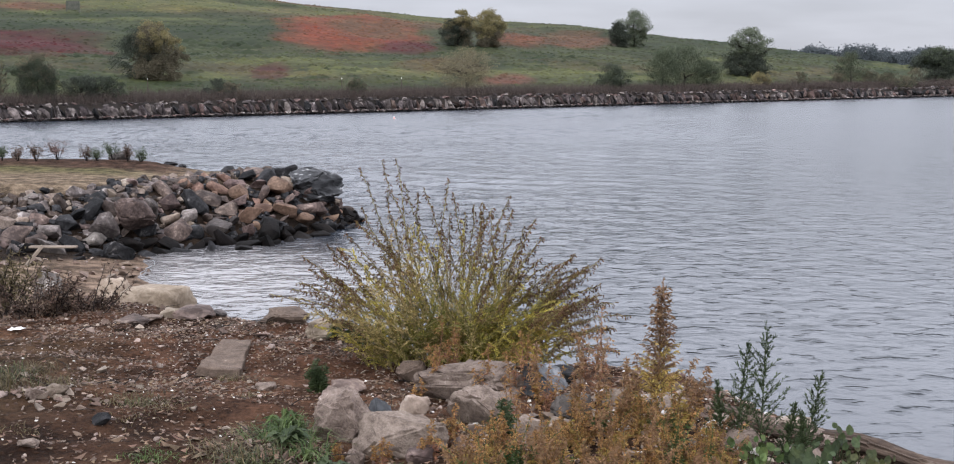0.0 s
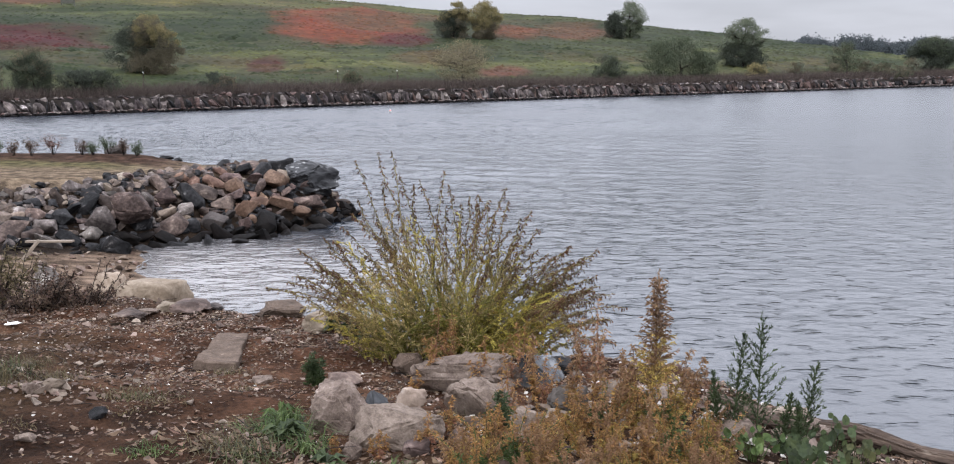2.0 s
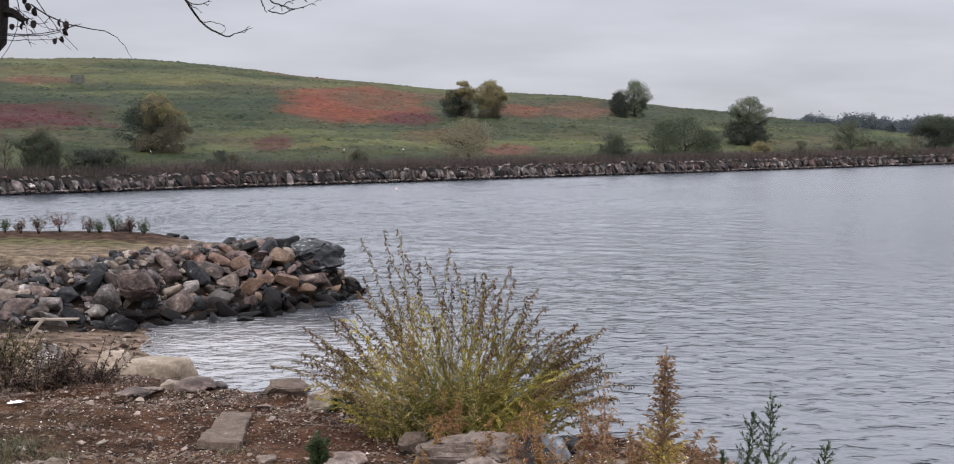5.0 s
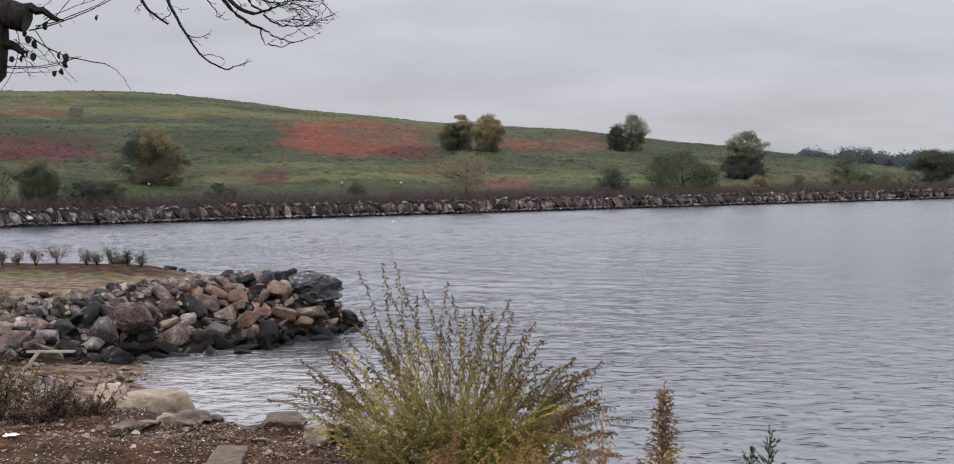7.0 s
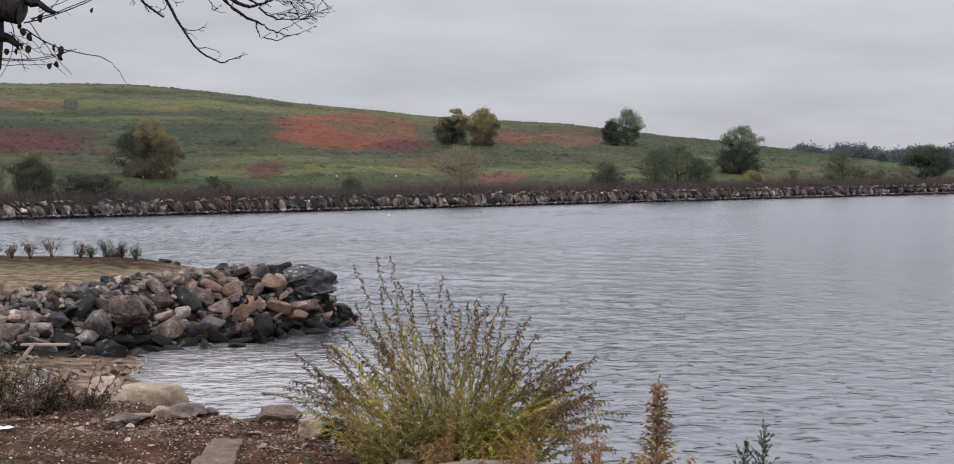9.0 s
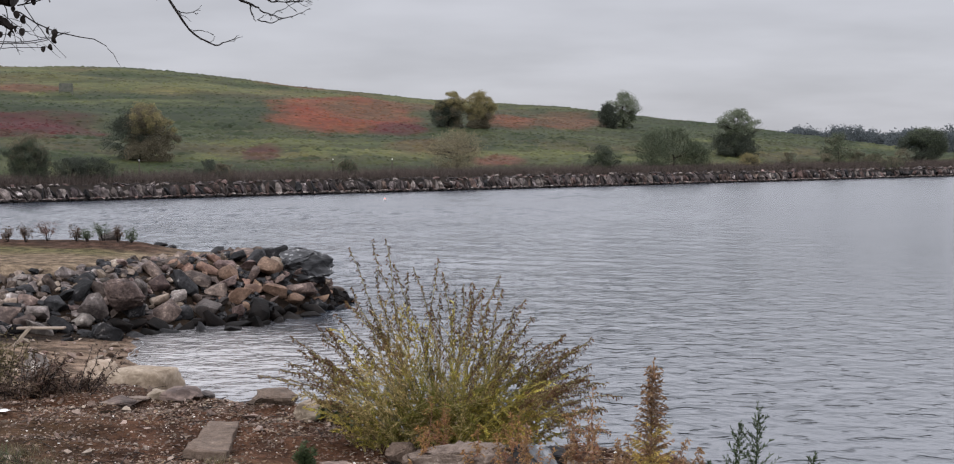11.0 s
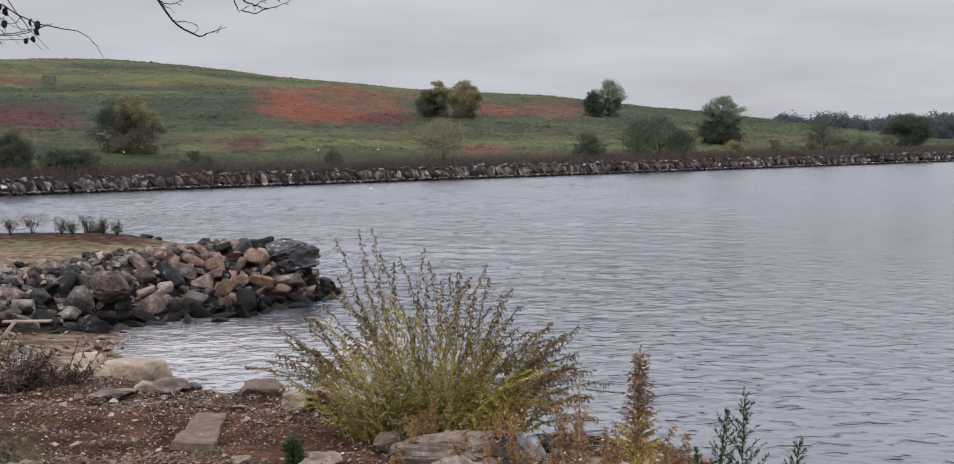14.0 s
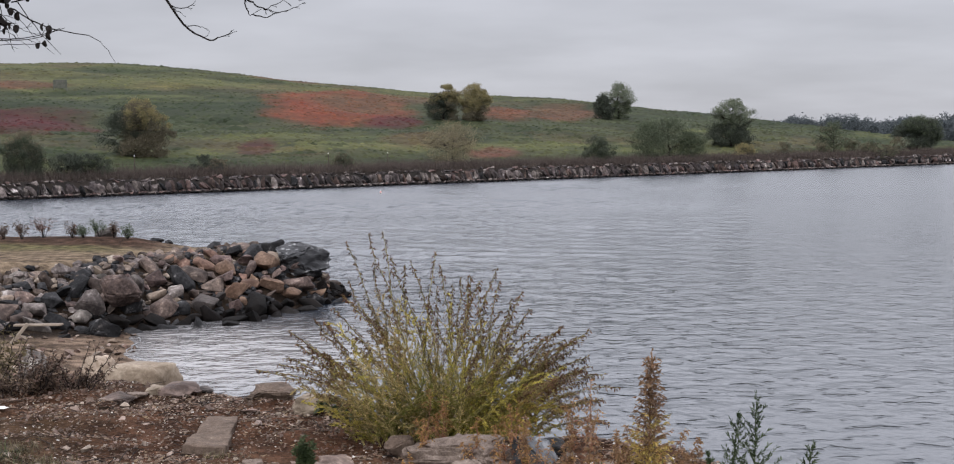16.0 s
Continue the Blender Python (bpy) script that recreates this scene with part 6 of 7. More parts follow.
def low_weeds():
    """The tangle of knee-high rust and gold weeds at the edge, one plant at a time."""
    rng = random.Random(66)
    kinds = [plume("low_weed", 0.45 + 0.1 * k, 4.95 + 0.1 * k, 0.17 + 0.025 * k, 560 + k, m, lab, "low weeds on the bank", (0, 0), 5, 0.7, 0.7, 0.018, head=9)
             for k, (m, lab) in enumerate(((RUST, "low dry rust brown weed"), (GOLD, "low weed with gold and rust leaves"),
                                           ((M_DRY, M_GOLD_LEAF, M_RUST_LEAF), "low yellowing weed with dry tips"), (RUST, "low dry rust brown weed"),
                                           ((M_FRESH, M_FRESH, M_RUST_LEAF), "low green weed with rusty tips")))]
    for k in range(70):
        y = rng.uniform(4.75, 5.9)
        x = rng.uniform(-0.12 + 0.12 * (y - 4.7), 1.05 + 0.05 * (y - 4.7))
        if y > 5.5 and x < 0.3:
            continue
        src = kinds[rng.choices(range(5), (3, 4, 4, 2, 3))[0]]
        m = pose(x, y, ground_z(x, y), 0, 0, rng.uniform(0, 360))
        copy_thing(src, m @ Matrix.Scale(rng.uniform(0.6, 1.05), 4))


low_weeds()


def rosette(name, x, y, r, h, n, material, label, seed, width=0.3, category="plant", group="small plants on the bank"):
    """A low plant of broad drooping leaves."""
    rng = random.Random(seed)
    top = thing(name, x, y, ground_z(x, y), label, category, group)
    v, f = [], []
    for k in range(n):
        a = rng.uniform(0, 6.283)
        rr, hh = r * rng.uniform(0.5, 1.1), h * rng.uniform(0.4, 1.1)
        d = Vector((math.cos(a), math.sin(a), 0))
        s = Vector((-d.y, d.x, 0)) * rr * width
        start = Vector((0, 0, h * rng.uniform(0.0, 0.6)))
        p1, p2 = start + d * rr * 0.5 + Vector((0, 0, hh * 0.55)), start + d * rr + Vector((0, 0, hh * 0.15))
        i = len(v)
        v.extend((start, p1 - s * 0.5, p1 + Vector((0, 0, -0.01)), p1 + s * 0.5, p2))
        f.extend(((i, i + 1, i + 2), (i, i + 2, i + 3), (i + 1, i + 4, i + 2), (i + 2, i + 4, i + 3)))
    stuff(soup("foliage", v, f, material, top))
    return top


def round_leaved(x, y, r, h, n, leaf, material, label, seed):
    """Rounded leaves on thin stalks, each cupped and turned its own way."""
    rng = random.Random(seed)
    top = thing("leafy_plant", x, y, ground_z(x, y), label, "plant", "small plants on the bank")
    sv, sf, v, f = [], [], [], []
    for k in range(n):
        a = rng.uniform(0, 6.283)
        tip = Vector((math.cos(a) * r * rng.uniform(0.2, 1), math.sin(a) * r * rng.uniform(0.2, 1), h * rng.uniform(0.35, 1)))
        tube(sv, sf, [Vector((tip.x * 0.2, tip.y * 0.2, -0.03)), tip * 0.6 + Vector((0, 0, 0.02)), tip], [0.002, 0.0016, 0.001], 3)
        face = Euler((rng.gauss(1.2, 0.45), rng.gauss(0, 0.45), rng.uniform(-0.9, 0.9))).to_matrix()
        q = leaf * rng.uniform(0.55, 1.15)
        i = len(v)
        v.append(tip + face @ Vector((0, 0, -0.12 * q)))
        for j in range(9):
            b = 2 * math.pi * j / 9
            v.append(tip + face @ Vector((math.cos(b) * q * 0.9, math.sin(b) * q + (0.3 * q if j == 2 else 0), rng.uniform(-0.08, 0.12) * q)))
        f.extend((i, i + 1 + j, i + 1 + (j + 1) % 9) for j in range(9))
    stuff(soup("stem", sv, sf, material, top))
    stuff(soup("foliage", v, f, material, top))
    return top


def grass_tuft(x, y, r, h, n, material, label, seed):
    rng = random.Random(seed)
    top = thing("grass_tuft", x, y, ground_z(x, y), label, "grass", "grass tufts on the bank")
    v, f = [], []
    for _ in range(n):
        a = rng.uniform(0, 6.283)
        b = Vector((rng.gauss(0, 0.45) * r, rng.gauss(0, 0.4) * r, -0.02))
        d = Vector((math.cos(a), math.sin(a), 0))
        L = h * rng.uniform(0.5, 1.3)
        lean = rng.uniform(0.3, 1.5)
        m = b + Vector((0, 0, L * (0.65 - 0.15 * lean))) + d * L * lean * 0.4
        e = b + Vector((0, 0, L * max(0.15, 1 - 0.55 * lean))) + d * L * lean
        s = Vector((-d.y, d.x, 0)) * 0.0022
        i = len(v)
        v.extend((b - s, b + s, m + s, m - s, e))
        f.extend(((i, i + 1, i + 2, i + 3), (i + 3, i + 2, i + 4)))
    stuff(soup("blade", v, f, material, top))
    return top


plume("leafy_plant", -0.86, 6.75, 0.17, 601, GREENS, "dark green leafy plant on the dirt", "small plants on the bank", (0, 0), 7, 0.42, 1.2, 0.03, "plant", 8, 0.25, 0.1)
plume("leafy_plant", 0.11, 5.6, 0.24, 602, GREENS, "dark green leafy plant among rust weeds", "small plants on the bank", (0, 0), 6, 0.3, 1.2, 0.03, "plant", 10, 0.22, 0.1)
rosette("leafy_plant", -0.83, 5.45, 0.11, 0.08, 34, M_GREEN, "low green plant with broad leaves by a rock", 603, 0.45)
rosette("leafy_plant", -0.62, 5.2, 0.1, 0.06, 22, M_GREEN, "low green plant with broad leaves by a rock", 604, 0.5)
rosette("leafy_plant", -0.9, 5.75, 0.13, 0.12, 40, M_FRESH, "low green plant with narrow leaves by a rock", 609, 0.22)
round_leaved(1.66, 5.72, 0.14, 0.15, 16, 0.024, M_GREEN, "broad-leaved green plant by the driftwood log", 605)
round_leaved(1.24, 5.45, 0.13, 0.13, 34, 0.023, M_FRESH, "broad-leaved green plant among weeds", 606)
round_leaved(1.47, 5.55, 0.14, 0.11, 30, 0.022, M_GREEN, "broad-leaved green plant among weeds", 611)
round_leaved(1.72, 5.5, 0.14, 0.09, 24, 0.022, M_SEDGE, "broad-leaved green plant by the driftwood log", 612)
round_leaved(1.45, 5.3, 0.16, 0.1, 30, 0.022, M_GREEN, "broad-leaved green plant among weeds", 613)
rosette("leafy_plant", -0.93, 8.35, 0.16, 0.1, 46, M_GREEN, "dark green plant at the edge of the bank", 607, 0.16)
rosette("leafy_plant", -0.75, 8.2, 0.16, 0.1, 46, M_GREEN, "dark green plant at the edge of the bank", 608, 0.16)
for k, (gx, gy, gr, gh, gn, gm) in enumerate(((-2.55, 6.5, 0.2, 0.14, 260, 1), (-2.6, 6.75, 0.18, 0.15, 160, 2), (-2.55, 7.1, 0.18, 0.1, 160, 1), (-1.8, 6.35, 0.2, 0.07, 160, 1), (-1.7, 6.3, 0.12, 0.07, 110, 2), (-1.38, 7.05, 0.12, 0.07, 100, 1), (-1.05, 5.3, 0.18, 0.1, 160, 1), (-0.95, 5.2, 0.16, 0.12, 120, 2), (-0.92, 5.75, 0.12, 0.13, 160, 2), (-0.88, 6.0, 0.1, 0.1, 90, 2), (-1.4, 5.3, 0.12, 0.07, 150, 0), (-1.55, 6.2, 0.2, 0.06, 190, 1), (-1.05, 5.75, 0.14, 0.06, 90, 1), (-2.25, 6.7, 0.2, 0.09, 170, 1),
                                              (-0.9, 5.6, 0.12, 0.09, 110, 0), (-0.52, 6.3, 0.1, 0.08, 110, 0), (-1.2, 6.55, 0.12, 0.06, 90, 1), (-0.33, 5.15, 0.1, 0.08, 90, 0),
                                              (-1.7, 6.0, 0.16, 0.05, 120, 1), (-0.85, 5.0, 0.12, 0.08, 90, 0), (-2.1, 5.7, 0.14, 0.05, 80, 1), (-0.12, 6.1, 0.1, 0.1, 70, 1), (0.15, 5.25, 0.12, 0.1, 80, 0), (-0.86, 5.62, 0.13, 0.15, 170, 0), (-0.98, 5.4, 0.16, 0.09, 80, 1), (-0.74, 5.35, 0.12, 0.12, 130, 0), (-1.15, 5.5, 0.16, 0.07, 60, 1))):
    grass_tuft(gx, gy, gr, gh, gn, (M_FRESH, M_DRY, M_SEDGE)[gm], ("tuft of green grass in the dirt", "tuft of dry grass in the dirt", "tuft of dark olive grass in the dirt")[gm], 620 + k)


def litter():
    rng = random.Random(91)
    v, f = [], []
    for _ in range(10500):
        x, y = bank_place(rng)
        if y > 7 and rng.random() < 0.4:
            continue
        a = rng.uniform(0, 6.283)
        d = Vector((math.cos(a), math.sin(a), rng.uniform(-0.1, 0.35))).normalized()
        s = d.cross(Vector((0, 0, 1))).normalized()
        s = (s + Vector((0, 0, rng.uniform(-0.4, 0.4)))).normalized()
        leaf_quad(v, f, Vector((x, y, ground_z_fast(x, y) + 0.006)), d, s, rng.uniform(0.015, 0.05), rng.uniform(0.008, 0.025))
    # larger curled leaves drifted against the rocks
    for _ in range(210):
        x, y = rng.gauss(-0.85, 0.32), rng.gauss(5.2, 0.28)
        a = rng.uniform(0, 6.283)
        d = Vector((math.cos(a), math.sin(a), rng.uniform(-0.1, 0.5))).normalized()
        t = (d.cross(Vector((0, 0, 1))).normalized() + Vector((0, 0, rng.uniform(-0.6, 0.6)))).normalized()
        leaf_quad(v, f, Vector((x, y, ground_z_fast(x, y) + 0.01)), d, t, rng.uniform(0.035, 0.08), rng.uniform(0.018, 0.04))
    tagged(soup("leaf_litter", v, f, M_LITTER), "dead brown leaves and bits strewn on the dirt", "leaf litter", kind="stuff")
    sv, sf = [], []
    for _ in range(260):
        x, y = bank_place(rng)
        a, L = rng.uniform(0, 6.283), rng.uniform(0.05, 0.22)
        p = Vector((x, y, ground_z_fast(x, y) + 0.008))
        e = p + Vector((math.cos(a) * L, math.sin(a) * L, rng.uniform(0, 0.03)))
        tube(sv, sf, [p, (p + e) / 2 + Vector((0, 0, 0.006)), e], [0.003, 0.0025, 0.0015], 4)
    tagged(soup("fallen_twigs", sv, sf, M_BARK), "short dead twigs lying on the dirt", "twigs", kind="stuff")


litter()


def brush(name, x, y, r, h, stems, material, leaf_count, label, seed, leaf=0.03, stem_mat=None, tall=()):
    """A loose tangled shrub of thin stems with sparse leaves."""
    rng = random.Random(seed)
    top = thing(name, x, y, ground_z(x, y), label, "shrub", "shrubs at the edge of the bank")
    sv, sf, lv, lf = [], [], [], []
    tips = [Vector(t) for t in tall]
    for k in range(stems):
        a = rng.uniform(0, 6.283)
        tips.append(Vector((math.cos(a) * r * rng.uniform(0.3, 1.1), math.sin(a) * r * rng.uniform(0.2, 0.8), h * rng.uniform(0.35, 1.05))))
    for tip in tips:
        base = Vector((tip.x * 0.35 + rng.gauss(0, 0.1) * r, rng.gauss(0, 0.15) * r, -0.05))
        pts = stem_points(rng, base, tip, 0.12, 8, 0.03)
        tube(sv, sf, pts, [0.0045 * (1 - 0.09 * i) for i in range(8)], 4)
        dress(rng, lv, lf, pts, 0.25, 1.0, leaf_count, leaf, leaf * 0.45, 0.2)
        sprigs(rng, sv, sf, lv, lf, pts, 0.35, 0.95, 7, 0.3 * h, max(3, leaf_count // 6), leaf, leaf * 0.4, 0.3)
    stuff(soup("stem", sv, sf, stem_mat or M_TWIG, top))
    stuff(soup("foliage", lv, lf, material, top))
    return top


brush("brush_shrub", -3.5, 9.2, 0.36, 0.5, 22, M_DRY, 22, "brownish green leafy shrub at the edge of the bank", 701, 0.04)
brush("brush_shrub", -3.15, 9.0, 0.35, 0.3, 26, M_BRUSH, 30, "tangle of dead brown brush at the edge of the bank", 702, 0.03)
brush("brush_shrub", -2.8, 9.0, 0.26, 0.14, 12, M_BRUSH, 16, "thin shrub with arching bare brown stems", 703, 0.028, tall=((0.22, 0, 0.34), (0.3, 0.1, 0.28), (-0.12, 0, 0.3), (0.38, 0, 0.22), (0.12, 0.1, 0.33)))
brush("brush_shrub", -2.85, 9.15, 0.3, 0.14, 18, M_BRUSH, 24, "tangle of dead brown brush at the edge of the bank", 704, 0.03)
brush("brush_shrub", -3.7, 8.8, 0.4, 0.25, 26, M_BRUSH, 40, "tangle of dead brown brush at the edge of the bank", 705, 0.035)


def log(a, b, r, label, seed):
    """A weathered, slightly crooked trunk from a to b, its grain split open along its length."""
    rng = random.Random(seed)
    a, b = Vector(a), Vector(b)
    top = thing("driftwood_log", *a, label, "log", "driftwood on the bank")
    top.rotation_euler = (b - a).to_track_quat("X", "Z").to_euler()
    n, sides = 30, 28
    grain = [1 + rng.gauss(0, 0.05) - (0.16 if rng.random() < 0.2 else 0) for _ in range(sides)]
    L = (b - a).length
    v, f = [], []
    for k in range(n):
        u = k / (n - 1)
        mid_ = Vector((L * u, 0.02 * math.sin(5 * u + seed), 0.01 * math.sin(7 * u)))
        for j in range(sides):
            q = 2 * math.pi * j / sides
            w = r * (1 - 0.2 * u + 0.07 * math.sin(9 * u + seed)) * grain[(j + int(3 * u)) % sides] * rng.uniform(0.97, 1.03)
            v.append(mid_ + Vector((0, math.cos(q) * w * 1.1, math.sin(q) * w)))
    for k in range(n - 1):
        f.extend((k * sides + j, k * sides + (j + 1) % sides, (k + 1) * sides + (j + 1) % sides, (k + 1) * sides + j) for j in range(sides))
    f.append(tuple(range(sides))[::-1])
    f.append(tuple(range(len(v) - sides, len(v))))
    soup("trunk", v, f, M_WOOD, top)


log((1.7, 6.02, 1.7), (2.16, 5.36, 1.73), 0.046, "weathered driftwood log lying at the edge of the bank", 12)
log((1.1, 6.95, 1.655), (1.72, 6.06, 1.685), 0.05, "grey driftwood log half hidden by green weeds", 13)
log((0.42, 7.2, 1.7), (0.75, 7.05, 1.69), 0.04, "dark driftwood branch by the water", 14)
log((1.25, 6.55, 1.7), (1.62, 5.9, 1.72), 0.035, "thin grey driftwood branch among weeds", 15)


# ---- the bare tree overhead ----
def bezier(a, b, c, n):
    return [a * (1 - t) ** 2 + b * 2 * t * (1 - t) + c * t * t for t in (i / (n - 1) for i in range(n))]


def overhead_tree():
    rng = random.Random(15)
    base = Vector((-3.25, 6.0, ground_z(-3.25, 6.0)))
    top = thing("bare_tree", *base, "dark bare tree with a sawn limb and a few dead leaves", "tree")

    def limb(name, pts, radii, sides=10):
        v, f = [], []
        tube(v, f, [p - base for p in pts], radii, sides)
        f.append(tuple(range(len(v) - sides, len(v))))
        me = soup(name, v, f, M_BARK, top, True)
        return me

    trunk = bezier(base - Vector((0, 0, 0.2)), Vector((-2.72, 6.0, 3.62)), Vector((-2.3, 6.0, 4.0)), 9)
    trunk += bezier(Vector((-2.29, 6.0, 4.12)), Vector((-2.28, 6.0, 4.5)), Vector((-2.5, 6.0, 5.6)), 6)
    trunk = [p + rand_dir(rng) * 0.012 for p in trunk]
    limb("trunk", trunk, [0.2, 0.185, 0.17, 0.16, 0.15, 0.145, 0.14, 0.13, 0.125, 0.12, 0.118, 0.11, 0.1, 0.09, 0.08], 12)
    sawn = limb("sawn_limb", bezier(Vector((-2.42, 6.0, 4.28)), Vector((-2.25, 6.0, 4.25)), Vector((-2.08, 5.97, 4.19)), 6), [0.085, 0.075, 0.07, 0.066, 0.068, 0.062])
    bm = bmesh.new()
    bmesh.ops.create_circle(bm, cap_ends=True, segments=14, radius=0.058)
    cut = part("sawn_face", bm, M_CUT, sawn, "paler sawn end")
    cut.matrix_basis = look(Vector((-2.074, 5.97, 4.188)) - base, Vector((-3.0, 5.99, 4.46)) - base)
    limb("upper_limb", bezier(Vector((-2.45, 6.0, 5.0)), Vector((-1.7, 5.7, 5.1)), Vector((-0.7, 5.4, 4.75)), 9), [0.06, 0.052, 0.045, 0.04, 0.034, 0.028, 0.022, 0.016, 0.01])
    v, f = [], []

    def shoot(a, b, c, r0, r1, twigs=0, reach=0.1, n=8, wob=0.0035):
        pts = [p + rand_dir(rng) * wob * (0 < i < n - 1) - base for i, p in enumerate(bezier(Vector(a), Vector(b), Vector(c), n))]
        tube(v, f, pts, [r0 + (r1 - r0) * i / (n - 1) for i in range(n)], 5)
        for _ in range(twigs):
            t = rng.uniform(0.15, 1.0)
            p, d = along(pts, t)
            o = d.cross(rand_dir(rng)).normalized()
            L = reach * rng.uniform(0.4, 1.2)
            e = p + (d * 0.9 + o * 0.6).normalized() * L
            m = (p + e) / 2 + rand_dir(rng) * L * 0.12
            tube(v, f, [p, m, e], [max(r1, 0.0016), 0.0014, 0.0009], 4)
            for _ in range(2):
                q = m.lerp(e, rng.uniform(0.2, 1))
                e2 = q + ((e - p).normalized() + rand_dir(rng) * 0.7).normalized() * L * 0.4
                tube(v, f, [q, e2], [0.0012, 0.0007], 3)

    Y = 5.5
    # hanging branches, each from the limb above
    for ax, az, bx_, bz in ((-1.55, 5.0, -1.479, 4.322), (-1.45, 4.98, -1.361, 4.373), (-1.25, 4.92, -1.155, 4.372), (-1.2, 4.9, -1.129, 4.372), (-1.05, 4.86, -0.996, 4.269), (-1.02, 4.86, -0.976, 4.243), (-1.2, 4.9, -1.152, 4.228)):
        shoot((ax, Y, az), (bx_ - 0.06, Y, (az + bz) / 2 - 0.1), (bx_, Y, bz), 0.014, 0.009 if bz > 4.3 else 0.006)
    shoot((-1.479, Y, 4.322), (-1.422, Y, 4.173), (-1.309, Y, 4.113), 0.009, 0.0045, 4, 0.04, 8)
    shoot((-1.334, Y, 4.131), (-1.319, Y, 4.142), (-1.298, Y, 4.157), 0.003, 0.001, 2, 0.02, 8)
    shoot((-1.421, Y, 4.193), (-1.452, Y, 4.204), (-1.437, Y, 4.157), 0.0018, 0.0008, 2, 0.02, 8)
    shoot((-1.361, Y, 4.373), (-1.303, Y, 4.147), (-1.181, Y, 3.992), 0.0095, 0.0045, 1, 0.05, 10)
    shoot((-1.181, Y, 3.992), (-1.089, Y, 3.904), (-1.037, Y, 3.929), 0.0045, 0.003, 0, 0.05, 8)
    shoot((-1.042, Y, 3.927), (-1.011, Y, 3.939), (-0.951, Y, 3.957), 0.0026, 0.001, 2, 0.03, 8)
    shoot((-1.227, Y, 4.069), (-1.160, Y, 4.038), (-1.123, Y, 4.089), 0.0024, 0.001, 2, 0.03, 8)
    shoot((-1.222, Y, 4.059), (-1.191, Y, 4.038), (-1.168, Y, 4.020), 0.002, 0.0009, 0, 0.03, 8)
    shoot((-1.161, Y, 3.981), (-1.114, Y, 3.986), (-1.073, Y, 3.966), 0.0022, 0.0009, 1, 0.03, 8)
    shoot((-1.099, Y, 3.929), (-1.068, Y, 3.940), (-1.068, Y, 3.960), 0.0016, 0.0008, 0, 0.03, 8)
    shoot((-1.303, Y, 4.167), (-1.333, Y, 4.219), (-1.251, Y, 4.172), 0.0018, 0.0008, 3, 0.03, 8)
    shoot((-1.155, Y, 4.372), (-1.100, Y, 4.205), (-0.952, Y, 4.107), 0.013, 0.006, 2, 0.05, 10)
    shoot((-0.957, Y, 4.109), (-0.900, Y, 4.099), (-0.874, Y, 4.068), 0.006, 0.0035, 0, 0.05, 8)
    shoot((-0.874, Y, 4.068), (-0.818, Y, 4.037), (-0.761, Y, 4.037), 0.0035, 0.001, 3, 0.04, 8)
    shoot((-0.918, Y, 4.099), (-0.916, Y, 4.047), (-0.893, Y, 4.022), 0.0035, 0.002, 1, 0.03, 8)
    shoot((-0.885, Y, 4.029), (-0.829, Y, 4.001), (-0.782, Y, 4.037), 0.003, 0.0016, 0, 0.03, 8)
    shoot((-0.787, Y, 4.031), (-0.719, Y, 4.047), (-0.662, Y, 4.077), 0.0022, 0.0008, 2, 0.03, 8)
    shoot((-0.838, Y, 4.047), (-0.776, Y, 4.073), (-0.719, Y, 4.103), 0.002, 0.001, 1, 0.03, 8)
    shoot((-0.890, Y, 4.027), (-0.859, Y, 4.042), (-0.844, Y, 4.052), 0.0014, 0.0007, 1, 0.02, 8)
    shoot((-1.129, Y, 4.372), (-1.080, Y, 4.187), (-0.941, Y, 4.156), 0.013, 0.0075, 2, 0.05, 10)
    shoot((-0.946, Y, 4.156), (-0.858, Y, 4.171), (-0.831, Y, 4.201), 0.0065, 0.003, 2, 0.05, 8)
    shoot((-0.996, Y, 4.269), (-0.966, Y, 4.181), (-0.894, Y, 4.161), 0.007, 0.004, 3, 0.04, 8)
    shoot((-0.904, Y, 4.155), (-0.869, Y, 4.109), (-0.807, Y, 4.104), 0.005, 0.003, 3, 0.05, 8)
    shoot((-0.812, Y, 4.106), (-0.714, Y, 4.093), (-0.641, Y, 4.139), 0.0028, 0.0009, 16, 0.07, 8)
    shoot((-0.858, Y, 4.119), (-0.796, Y, 4.140), (-0.687, Y, 4.124), 0.0022, 0.0008, 15, 0.065, 8)
    shoot((-0.873, Y, 4.176), (-0.795, Y, 4.217), (-0.705, Y, 4.180), 0.003, 0.001, 15, 0.065, 8)
    shoot((-0.795, Y, 4.186), (-0.775, Y, 4.160), (-0.666, Y, 4.185), 0.002, 0.0008, 15, 0.065, 8)
    shoot((-0.976, Y, 4.243), (-0.873, Y, 4.196), (-0.816, Y, 4.201), 0.005, 0.002, 15, 0.065, 8)
    shoot((-0.852, Y, 4.196), (-0.769, Y, 4.227), (-0.635, Y, 4.196), 0.0025, 0.0009, 15, 0.065, 8)
    shoot((-1.152, Y, 4.228), (-1.106, Y, 4.182), (-1.101, Y, 4.146), 0.003, 0.0015, 3, 0.03, 8)
    shoot((-1.106, Y, 4.151), (-1.086, Y, 4.130), (-1.045, Y, 4.133), 0.0018, 0.0008, 2, 0.03, 8)
